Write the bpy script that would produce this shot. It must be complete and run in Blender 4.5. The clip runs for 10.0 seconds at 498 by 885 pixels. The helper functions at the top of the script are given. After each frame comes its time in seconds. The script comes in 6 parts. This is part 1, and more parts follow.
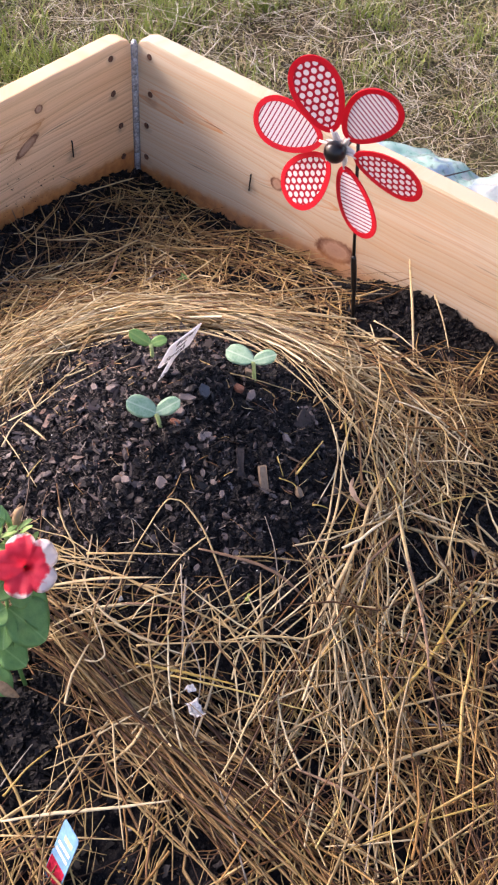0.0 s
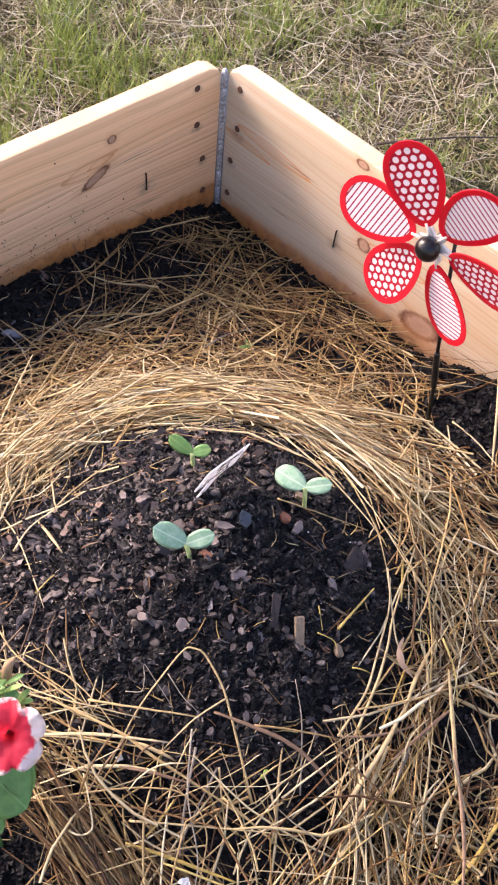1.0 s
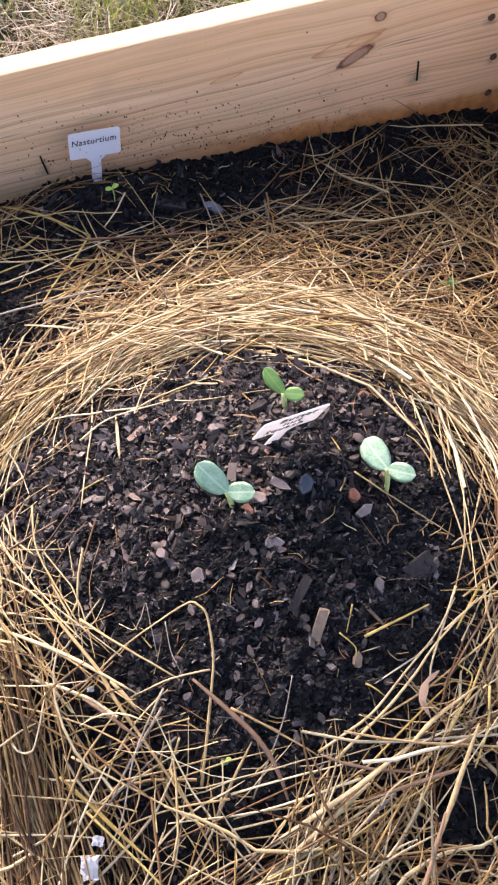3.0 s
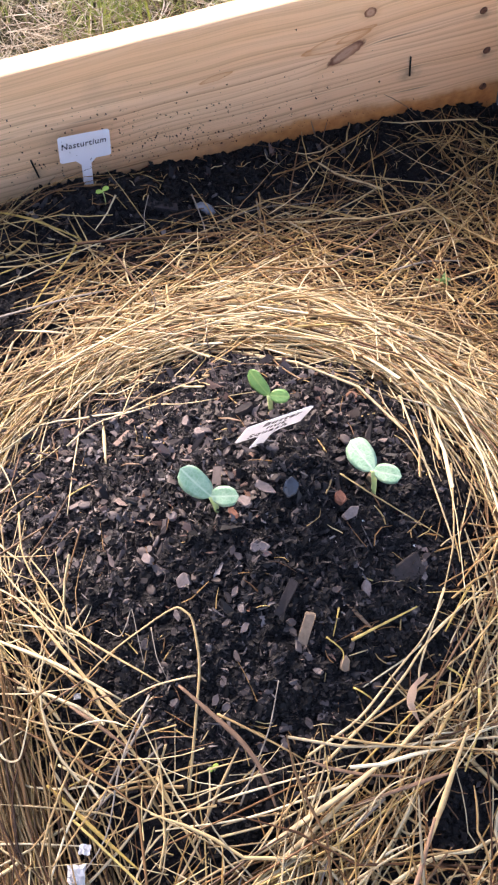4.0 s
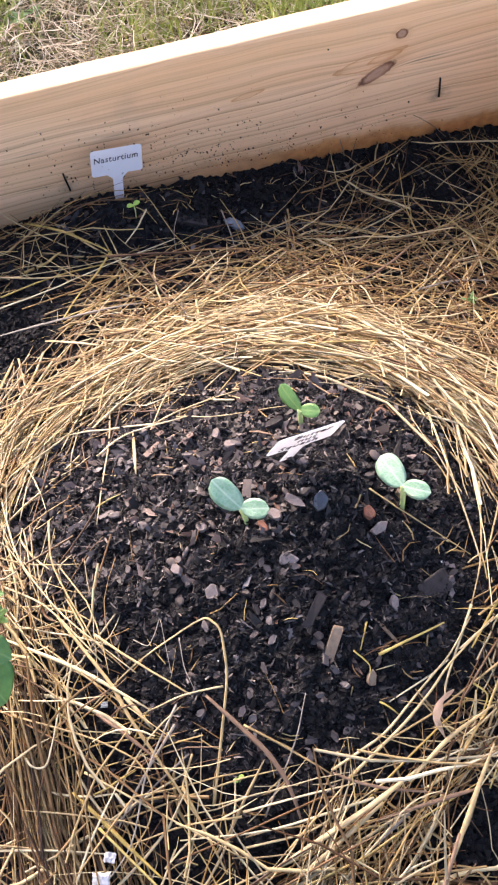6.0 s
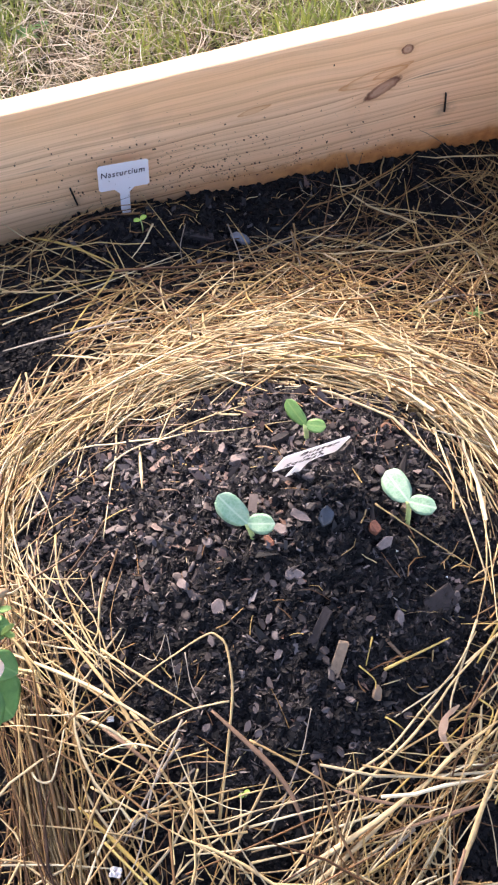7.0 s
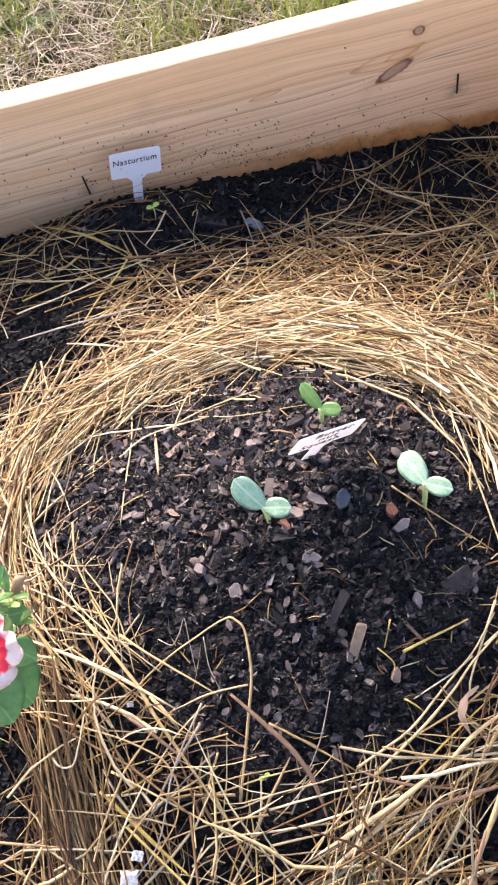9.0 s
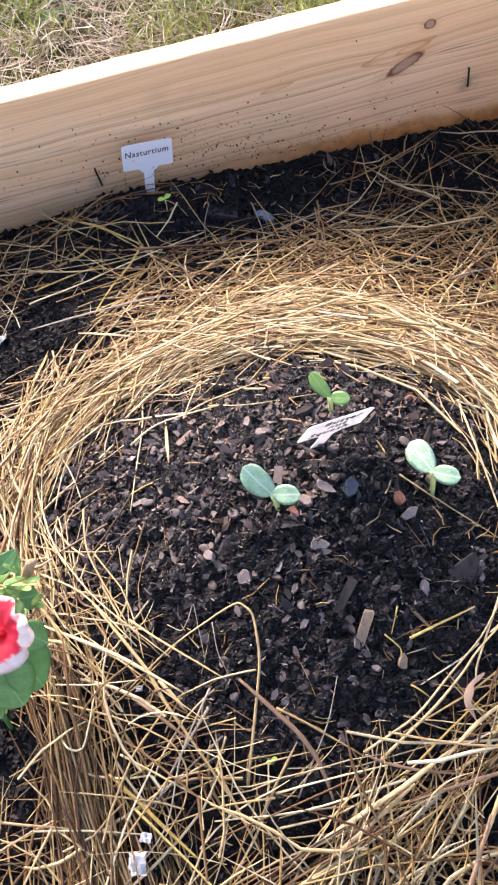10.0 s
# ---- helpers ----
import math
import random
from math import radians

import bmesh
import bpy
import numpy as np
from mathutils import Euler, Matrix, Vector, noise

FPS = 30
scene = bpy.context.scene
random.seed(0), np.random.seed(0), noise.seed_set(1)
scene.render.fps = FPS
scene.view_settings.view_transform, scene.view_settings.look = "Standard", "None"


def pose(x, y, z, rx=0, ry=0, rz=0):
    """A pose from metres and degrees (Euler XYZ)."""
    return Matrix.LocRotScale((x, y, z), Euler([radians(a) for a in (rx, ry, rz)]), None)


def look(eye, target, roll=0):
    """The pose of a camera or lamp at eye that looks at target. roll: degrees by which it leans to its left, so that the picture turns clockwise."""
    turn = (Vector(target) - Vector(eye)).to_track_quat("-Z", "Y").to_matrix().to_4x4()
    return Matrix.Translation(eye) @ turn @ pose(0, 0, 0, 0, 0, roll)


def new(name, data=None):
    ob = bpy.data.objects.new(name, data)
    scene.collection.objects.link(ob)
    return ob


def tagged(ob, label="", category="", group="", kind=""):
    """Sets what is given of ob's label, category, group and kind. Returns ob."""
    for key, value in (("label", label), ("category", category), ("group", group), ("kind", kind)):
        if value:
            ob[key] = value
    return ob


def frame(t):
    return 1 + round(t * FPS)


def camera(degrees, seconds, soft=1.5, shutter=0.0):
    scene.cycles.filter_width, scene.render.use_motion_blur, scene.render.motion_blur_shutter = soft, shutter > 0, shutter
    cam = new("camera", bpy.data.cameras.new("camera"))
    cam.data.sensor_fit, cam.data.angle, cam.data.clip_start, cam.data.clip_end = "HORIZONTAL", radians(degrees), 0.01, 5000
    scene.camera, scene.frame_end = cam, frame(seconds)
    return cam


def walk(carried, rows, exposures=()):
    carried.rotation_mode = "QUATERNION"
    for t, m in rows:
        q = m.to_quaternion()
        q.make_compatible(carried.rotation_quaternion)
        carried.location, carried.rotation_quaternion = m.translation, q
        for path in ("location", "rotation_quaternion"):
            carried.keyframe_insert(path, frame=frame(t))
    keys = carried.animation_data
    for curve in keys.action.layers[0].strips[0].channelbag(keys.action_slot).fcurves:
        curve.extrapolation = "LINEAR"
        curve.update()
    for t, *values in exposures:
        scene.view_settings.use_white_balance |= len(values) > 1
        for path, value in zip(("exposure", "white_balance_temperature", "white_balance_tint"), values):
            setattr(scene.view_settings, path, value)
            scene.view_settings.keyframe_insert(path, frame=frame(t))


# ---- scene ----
cam = camera(24.4, 10.0, 2.25)
PATH = [
    (0, (-1.097, -1.104, 1.052), (-0.037, -0.29, -0.436), 4.0),
    (0.5, (-0.969, -1.001, 1.046), (0.038, -0.177, -0.474), 7.4),
    (1, (-0.929, -0.978, 1.046), (0.011, -0.108, -0.491), 6.5),
    (1.5, (-0.831, -0.969, 1.018), (-0.101, -0.04, -0.595), 4.2),
    (2, (-0.729, -0.977, 1.014), (-0.219, 0.022, -0.642), 1.7),
    (2.5, (-0.688, -0.992, 1.011), (-0.307, 0.033, -0.664), -0.8),
    (3, (-0.67, -0.99, 1.0), (-0.348, 0.026, -0.692), -1.4),
    (4.5, (-0.637, -0.993, 0.996), (-0.353, 0.035, -0.696), -4.4),
    (5, (-0.643, -0.994, 0.998), (-0.357, 0.051, -0.683), -3.9),
    (6.5, (-0.661, -0.992, 1.003), (-0.383, 0.066, -0.671), -3.5),
    (7, (-0.658, -0.991, 1.006), (-0.384, 0.078, -0.662), -3.8),
    (7.5, (-0.656, -0.988, 1.003), (-0.391, 0.072, -0.673), -4.4),
    (8, (-0.652, -0.986, 0.999), (-0.4, 0.067, -0.682), -5.5),
    (8.5, (-0.655, -0.989, 1.002), (-0.407, 0.071, -0.676), -5.7),
    (9, (-0.657, -0.995, 1.003), (-0.418, 0.07, -0.673), -6.1),
    (9.5, (-0.658, -1.0, 1.006), (-0.432, 0.07, -0.668), -6.6),
    (10, (-0.66, -1.005, 1.006), (-0.438, 0.061, -0.672), -6.5),
]
walk(cam, [(t, look(eye, target, roll)) for t, eye, target, roll in PATH],
     [(0.0, 1.46, 6850, 30), (0.6, 1.60, 6850, 29), (1.2, 1.75, 6850, 28), (2.5, 1.79, 6800, 27), (4.5, 2.00, 6850, 25), (10.0, 2.03, 6750, 24)])

# ---------------------------------------------------------------- light
SUN_AZ, SUN_EL = 107.0, 30.0          # degrees: where the sun stands, counted from +x towards +y, and its height
world = bpy.data.worlds.new("sky")
scene.world = world
world.use_nodes = True
wn = world.node_tree
sky = wn.nodes.new("ShaderNodeTexSky")
sky.sky_type, sky.sun_disc = "NISHITA", False
sky.sun_elevation, sky.sun_rotation = radians(SUN_EL), radians(90 - SUN_AZ)
sky.dust_density, sky.ozone_density = 3.0, 1.0
wn.nodes["Background"].inputs["Strength"].default_value = 0.15
wn.links.new(sky.outputs["Color"], wn.nodes["Background"].inputs["Color"])
sun = new("sun", bpy.data.lights.new("sun", "SUN"))
sun.data.energy, sun.data.angle, sun.data.color = 1.60, radians(17), (1.0, 0.93, 0.84)
_d = Vector((math.cos(radians(SUN_AZ)) * math.cos(radians(SUN_EL)), math.sin(radians(SUN_AZ)) * math.cos(radians(SUN_EL)), math.sin(radians(SUN_EL))))
sun.matrix_world = look(_d * 6, (0, 0, 0))

# ---------------------------------------------------------------- materials
class Nodes:
    """A small helper that strings shader nodes together."""

    def __init__(self, name, rough=0.7, metal=0.0, spec=0.4):
        self.mat = bpy.data.materials.new(name)
        self.mat.use_nodes = True
        self.t = self.mat.node_tree
        self.b = self.t.nodes["Principled BSDF"]
        self.b.inputs["Roughness"].default_value = rough
        self.b.inputs["Metallic"].default_value = metal
        self.b.inputs["Specular IOR Level"].default_value = spec

    def put(self, socket, value):
        if isinstance(value, bpy.types.NodeSocket):
            self.t.links.new(value, socket)
        elif isinstance(value, (tuple, list)):
            socket.default_value = (*value, 1.0) if len(value) == 3 and socket.type == "RGBA" else value
        else:
            socket.default_value = value

    def coord(self, kind="Object"):
        return self.t.nodes.new("ShaderNodeTexCoord").outputs[kind]

    def island(self):
        return self.t.nodes.new("ShaderNodeNewGeometry").outputs["Random Per Island"]

    def per_object(self):
        return self.t.nodes.new("ShaderNodeObjectInfo").outputs["Random"]

    def math(self, op, a, b=0.0, c=0.0):
        n = self.t.nodes.new("ShaderNodeMath")
        n.operation = op
        for i, v in enumerate((a, b, c)):
            self.put(n.inputs[i], v)
        return n.outputs[0]

    def split(self, v):
        n = self.t.nodes.new("ShaderNodeSeparateXYZ")
        self.put(n.inputs[0], v)
        return n.outputs

    def join(self, x, y, z=0.0):
        n = self.t.nodes.new("ShaderNodeCombineXYZ")
        for i, v in enumerate((x, y, z)):
            self.put(n.inputs[i], v)
        return n.outputs[0]

    def noise(self, v, scale, detail=4.0, rough=0.55, out="Fac"):
        n = self.t.nodes.new("ShaderNodeTexNoise")
        self.put(n.inputs["Vector"], v)
        n.inputs["Scale"].default_value, n.inputs["Detail"].default_value, n.inputs["Roughness"].default_value = scale, detail, rough
        return n.outputs[out]

    def ramp(self, fac, *stops):
        n = self.t.nodes.new("ShaderNodeValToRGB")
        self.put(n.inputs[0], fac)
        els = n.color_ramp.elements
        while len(els) < len(stops):
            els.new(0.5)
        for e, (p, c) in zip(els, stops):
            e.position = p
            e.color = (*c, 1.0) if isinstance(c, tuple) else (c, c, c, 1.0)
        return n.outputs[0]

    def mix(self, fac, a, b, blend="MIX"):
        n = self.t.nodes.new("ShaderNodeMix")
        n.data_type, n.blend_type = "RGBA", blend
        self.put(n.inputs[0], fac)
        self.put(n.inputs[6], a)
        self.put(n.inputs[7], b)
        return n.outputs[2]

    def colour(self, c):
        self.put(self.b.inputs["Base Color"], c)
        return self

    def bump(self, height, strength=0.3, distance=0.001):
        n = self.t.nodes.new("ShaderNodeBump")
        n.inputs["Strength"].default_value, n.inputs["Distance"].default_value = strength, distance
        self.put(n.inputs["Height"], height)
        self.t.links.new(n.outputs[0], self.b.inputs["Normal"])
        return self

    def thin(self, amount, tint):
        """Lets some light through a thin leaf or stem."""
        out = self.t.nodes["Material Output"]
        tr = self.t.nodes.new("ShaderNodeBsdfTranslucent")
        self.put(tr.inputs["Color"], tint)
        m = self.t.nodes.new("ShaderNodeMixShader")
        m.inputs[0].default_value = amount
        self.t.links.new(self.b.outputs[0], m.inputs[1])
        self.t.links.new(tr.outputs[0], m.inputs[2])
        self.t.links.new(m.outputs[0], out.inputs["Surface"])
        return self


def wood(name, axis, knots, stain, pale=0.0, smudges=(), span=(0.30, 0.58), eddies=()):
    """Fresh sawn pine: grain along one axis, bent round its knots (u, v, half length, half height, tilt), with a damp orange foot."""
    n = Nodes(name, 0.62, 0.0, 0.3)
    x, y, z = n.split(n.coord())
    u, v = (x, z) if axis == "x" else (y, z)
    warp = n.math("MULTIPLY", n.math("SUBTRACT", n.noise(n.join(n.math("MULTIPLY", u, 2.4), n.math("MULTIPLY", v, 6.0), 3.0), 1.0, 2.0), 0.5), 0.040)
    g = n.math("ADD", v, warp)
    core, halo, ring, heart = 0.0, 0.0, 0.0, 0.0
    for ku, kv, a, b, tilt in knots:
        c, s = math.cos(radians(tilt)), math.sin(radians(tilt))
        du, dv = n.math("SUBTRACT", u, ku), n.math("SUBTRACT", v, kv)
        p = n.math("ADD", n.math("MULTIPLY", du, c / a), n.math("MULTIPLY", dv, s / a))
        q = n.math("ADD", n.math("MULTIPLY", du, -s / b), n.math("MULTIPLY", dv, c / b))
        d = n.math("SQRT", n.math("ADD", n.math("MULTIPLY", p, p), n.math("MULTIPLY", q, q)))
        d = n.math("ADD", d, n.math("MULTIPLY", n.math("SUBTRACT", n.noise(n.coord(), 190.0, 2.0), 0.5), 0.35))
        push = n.math("MULTIPLY", n.math("DIVIDE", 1.0, n.math("ADD", 1.0, n.math("MULTIPLY", d, d))), b * 1.1)
        g = n.math("ADD", g, n.math("MULTIPLY", push, n.math("SIGN", dv)))
        core = n.math("MAXIMUM", core, n.ramp(d, (0.0, 1.0), (0.80, 1.0), (1.0, 0.0)))
        swirl = n.noise(n.join(n.math("MULTIPLY", d, 3.5), n.math("MULTIPLY", u, 30.0), ku), 1.0, 3.0)
        ring = n.math("MAXIMUM", ring, n.math("MULTIPLY", n.ramp(d, (0.50, 0.0), (0.80, 1.0), (1.0, 0.0)), n.math("ADD", 0.25, n.math("MULTIPLY", n.math("ABSOLUTE", p), 0.85))))
        heart = n.math("ADD", heart, n.math("MULTIPLY", n.ramp(d, (0.0, 1.0), (1.0, 0.0)), swirl))
        halo = n.math("MAXIMUM", halo, n.ramp(n.math("MULTIPLY", d, 0.5), (0.4, 1.0), (1.0, 0.0)))
    # growth rings: wide towards the top edge, close together below; each darkens slowly and ends sharply
    drift = n.noise(n.join(n.math("MULTIPLY", u, 7.0), n.math("MULTIPLY", v, 30.0), 5.0), 1.0, 2.0)
    g = n.math("ADD", g, n.math("MULTIPLY", n.math("SUBTRACT", drift, 0.5), 0.005))
    depth = n.math("MAXIMUM", n.math("SUBTRACT", 0.222, g), 0.0)
    turns = n.math("MULTIPLY", n.math("POWER", depth, 1.75), 330.0)
    phase = n.math("FRACT", turns)
    late = n.ramp(phase, (0.0, 0.10), (0.45, 0.12), (0.80, 0.62), (0.92, 1.0), (0.97, 0.85), (1.0, 0.10))
    each = n.noise(n.join(n.math("MULTIPLY", u, 0.8), n.math("MULTIPLY", n.math("FLOOR", turns), 7.31), 0.0), 1.0, 2.0)
    late = n.math("MULTIPLY", late, n.ramp(each, (0.38, 0.12), (0.50, 0.50), (0.62, 1.0)))
    fine = n.noise(n.join(n.math("MULTIPLY", u, 5.0), n.math("MULTIPLY", g, 420.0), 1.0), 1.0, 3.0, 0.6)
    saw = n.noise(n.join(n.math("MULTIPLY", u, 260.0), n.math("MULTIPLY", v, 18.0), 2.0), 1.0, 2.0)
    blot = n.noise(n.coord(), 7.0, 4.0)
    broad = n.noise(n.join(n.math("MULTIPLY", u, 1.2), n.math("MULTIPLY", g, 16.0), 4.0), 1.0, 2.0)
    c = n.ramp(broad, (0.35, (0.88, 0.545, 0.295)), (0.55, (0.94, 0.635, 0.378)), (0.70, (0.89, 0.552, 0.302)))
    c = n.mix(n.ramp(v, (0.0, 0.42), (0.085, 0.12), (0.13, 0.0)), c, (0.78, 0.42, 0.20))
    c = n.mix(pale, c, n.ramp(broad, (0.35, (0.51, 0.42, 0.290)), (0.5, (0.60, 0.515, 0.380)), (0.66, (0.53, 0.42, 0.280))))
    c = n.mix(n.math("MULTIPLY", n.math("MULTIPLY", late, n.ramp(v, (0.0, 1.0), (0.12, 0.95), (0.16, 0.50))), 0.95 - 0.28 * pale), c, (0.43, 0.200, 0.095))
    c = n.mix(n.ramp(fine, (0.36, 0.42), (0.52, 0.0)), c, (0.56, 0.31, 0.155))
    c = n.mix(n.ramp(blot, (0.50, 0.0), (0.78, 0.22)), c, (0.74, 0.46, 0.24))
    for eu, ev, a, b, tilt, fill in eddies:
        ca, sa = math.cos(radians(tilt)), math.sin(radians(tilt))
        du, dv = n.math("SUBTRACT", u, eu), n.math("SUBTRACT", v, ev)
        p = n.math("ADD", n.math("MULTIPLY", du, ca / a), n.math("MULTIPLY", dv, sa / a))
        q = n.math("ADD", n.math("MULTIPLY", du, -sa / b), n.math("MULTIPLY", dv, ca / b))
        d = n.math("ADD", n.math("ABSOLUTE", p), n.math("MULTIPLY", q, q))
        d = n.math("ADD", d, n.math("MULTIPLY", n.math("SUBTRACT", n.noise(n.coord(), 60.0, 2.0), 0.5), 0.55))
        c = n.mix(n.ramp(d, (0.55, fill), (0.78, 0.25 + fill), (0.94, 0.80), (1.02, 0.0)), c, (0.56, 0.235, 0.085))
    c = n.mix(n.math("MULTIPLY", halo, 0.32), c, (0.52, 0.24, 0.10))
    c = n.mix(n.math("MULTIPLY", core, 0.85), c, n.ramp(heart, (0.05, (0.30, 0.13, 0.065)), (0.30, (0.46, 0.27, 0.18)), (0.55, (0.36, 0.20, 0.135))))
    c = n.mix(n.math("MULTIPLY", ring, 0.95), c, (0.10, 0.032, 0.018))
    # hairline shakes along the grain and grey handling dirt
    for at, seed in ((0.062, 1.0), (0.118, 5.0), (0.030, 9.0)):
        run = n.ramp(n.noise(n.join(n.math("MULTIPLY", u, 5.0), seed), 1.0, 2.0), (0.50, 0.0), (0.60, 1.0))
        line = n.ramp(n.math("MULTIPLY", n.math("ABSOLUTE", n.math("SUBTRACT", g, at)), 100.0), (0.05, 1.0), (0.13, 0.0))
        c = n.mix(n.math("MULTIPLY", n.math("MULTIPLY", run, line), 0.75), c, (0.10, 0.05, 0.03))
    c = n.mix(n.ramp(n.noise(n.coord(), 11.0, 5.0, 0.6), (0.60, 0.0), (0.78, 0.22)), c, (0.34, 0.24, 0.17))
    for su, sv, r in smudges:
        du, dv = n.math("SUBTRACT", u, su), n.math("SUBTRACT", v, sv)
        far = n.math("SQRT", n.math("ADD", n.math("MULTIPLY", du, du), n.math("MULTIPLY", n.math("MULTIPLY", dv, dv), 2.5)))
        c = n.mix(n.math("MULTIPLY", n.ramp(n.math("DIVIDE", far, r), (0.0, 0.75), (1.0, 0.0)), n.ramp(n.noise(n.coord(), 90.0, 4.0), (0.35, 0.2), (0.65, 1.0))), c, (0.12, 0.09, 0.07))
    edge = n.math("SUBTRACT", v, n.math("ADD", n.math("MULTIPLY", u, stain[0]), stain[1]))
    edge = n.math("ADD", edge, n.math("MULTIPLY", n.math("SUBTRACT", n.noise(n.coord(), 24.0, 5.0, 0.65), 0.5), 0.030))
    reach = n.ramp(n.math("MULTIPLY", u, -1.0), (span[0], 1.0), (span[1], 0.12))
    c = n.mix(n.math("MULTIPLY", n.ramp(edge, (0.0, 0.95), (0.008, 0.80), (0.015, 0.22), (0.026, 0.0)), reach), c, n.ramp(n.noise(n.coord(), 60.0, 3.0), (0.3, (0.34, 0.115, 0.03)), (0.7, (0.60, 0.25, 0.07))))
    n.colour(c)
    n.bump(n.math("ADD", n.math("MULTIPLY", fine, 0.6), n.math("MULTIPLY", saw, 0.4)), 0.35, 0.0012)
    return n.mat


def plain(name, colour, rough=0.6, metal=0.0, spread=0.25, scale=60.0, bump=0.15):
    n = Nodes(name, rough, metal)
    f = n.noise(n.coord(), scale, 5.0)
    dark = tuple(v * (1 - spread) for v in colour)
    light = tuple(min(1.0, v * (1 + spread)) for v in colour)
    n.colour(n.ramp(f, (0.3, dark), (0.7, light)))
    n.bump(n.noise(n.coord(), scale * 3, 4.0), bump, 0.001)
    return n.mat


def soil_material():
    n = Nodes("damp_soil", 0.95, 0.0, 0.08)
    f = n.noise(n.coord(), 55.0, 8.0, 0.65)
    g = n.noise(n.coord(), 420.0, 4.0)
    c = n.ramp(f, (0.3, (0.0033, 0.0034, 0.0042)), (0.55, (0.0074, 0.0074, 0.0085)), (0.75, (0.017, 0.0158, 0.0165)))
    c = n.mix(n.ramp(g, (0.55, 0.0), (0.75, 0.6)), c, (0.06, 0.048, 0.04))
    n.colour(c).bump(n.math("ADD", f, n.math("MULTIPLY", g, 0.4)), 0.9, 0.004)
    return n.mat


def island_material(name, stops, rough=0.6, spec=0.4, grain=300.0, thin=0.0, patch=None):
    """Colour by piece, with fine grain inside each piece; patch: (scale, colour, low, high) tints whole areas."""
    n = Nodes(name, rough, 0.0, spec)
    c = n.ramp(n.island(), *stops)
    c = n.mix(0.45, c, n.ramp(n.noise(n.coord(), grain, 3.0), (0.25, 0.35), (0.75, 1.0)), "MULTIPLY")
    if patch:
        scale, tint, low, high = patch
        c = n.mix(n.ramp(n.noise(n.coord(), scale, 3.0), (low, 0.0), (high, 0.8)), c, tint)
    n.colour(c)
    n.bump(n.noise(n.coord(), grain * 1.5, 3.0), 0.3, 0.0006)
    if thin:
        n.thin(thin, c)
    return n.mat


def object_material(name, stops, rough=0.7, grain=250.0):
    n = Nodes(name, rough)
    c = n.ramp(n.per_object(), *stops)
    f = n.noise(n.coord(), grain, 5.0)
    c = n.mix(0.7, c, n.ramp(f, (0.3, 0.35), (0.7, 1.0)), "MULTIPLY")
    n.colour(c).bump(f, 0.5, 0.001)
    return n.mat


M_WOOD_A = wood("pine_plank_long", "x", [(-0.189, 0.160, 0.0080, 0.0070, 0), (-0.216, 0.113, 0.027, 0.0085, 26), (-0.74, 0.128, 0.012, 0.006, 0)], (-0.085, -0.006), 0.0, [(-0.134, 0.058, 0.020), (-0.592, 0.058, 0.014), (-0.048, 0.176, 0.012), (-0.046, 0.116, 0.014), (-0.033, 0.056, 0.014), (-0.030, 0.002, 0.014)], eddies=[(-0.228, 0.131, 0.042, 0.011, 8, 0.05), (-0.206, 0.135, 0.026, 0.006, 14, 0.1), (-0.372, 0.126, 0.020, 0.0045, 8, 0.30)])
M_WOOD_B = wood("pine_plank_side", "y", [(-0.279, 0.078, 0.0125, 0.0115, 0), (-0.392, 0.020, 0.038, 0.021, -12), (-0.255, 0.190, 0.012, 0.007, 0)], (-0.07, -0.031), 1.0, [(-0.031, 0.171, 0.010), (-0.031, 0.104, 0.020), (-0.022, 0.053, 0.014), (-0.020, -0.004, 0.014), (-0.231, 0.045, 0.018)], (0.10, 0.90), [(-0.10, 0.118, 0.075, 0.010, 3, 0.15), (-0.05, 0.100, 0.050, 0.006, 5, 0.3), (-0.33, 0.085, 0.060, 0.010, -4, 0.05)])
M_SOIL = soil_material()
M_CRUMB = island_material("soil_crumbs", [(0.0, (0.0024, 0.0025, 0.0031)), (0.60, (0.0062, 0.0058, 0.0064)), (0.88, (0.020, 0.0172, 0.0172)), (1.0, (0.085, 0.072, 0.070))], 0.75, 0.25, 500.0)
M_CLOD = island_material("black_soil_clods", [(0.0, (0.0020, 0.0020, 0.0025)), (0.6, (0.0040, 0.0039, 0.0045)), (0.90, (0.0085, 0.0078, 0.0080)), (1.0, (0.026, 0.022, 0.0215))], 0.75, 0.25, 500.0)
M_FLAKE = island_material("bark_flakes", [(0.0, (0.006, 0.0056, 0.006)), (0.45, (0.014, 0.0127, 0.013)), (0.74, (0.050, 0.044, 0.044)), (0.93, (0.18, 0.162, 0.158)), (1.0, (0.14, 0.066, 0.038))], 0.6, 0.35, 350.0)
M_SLIVER = island_material("bark_slivers", [(0.0, (0.008, 0.0068, 0.0068)), (0.45, (0.030, 0.025, 0.024)), (0.78, (0.100, 0.082, 0.076)), (0.94, (0.24, 0.205, 0.18)), (1.0, (0.16, 0.075, 0.042))], 0.6, 0.35, 350.0)
M_BARK = island_material("grey_bark", [(0.0, (0.018, 0.0138, 0.0125)), (0.45, (0.056, 0.043, 0.039)), (0.80, (0.175, 0.140, 0.128)), (1.0, (0.20, 0.105, 0.065))], 0.65, 0.35, 350.0)
M_CHIP = object_material("bark_chip", [(0.0, (0.030, 0.023, 0.021)), (0.4, (0.070, 0.052, 0.046)), (0.75, (0.10, 0.081, 0.077)), (1.0, (0.175, 0.146, 0.138))])
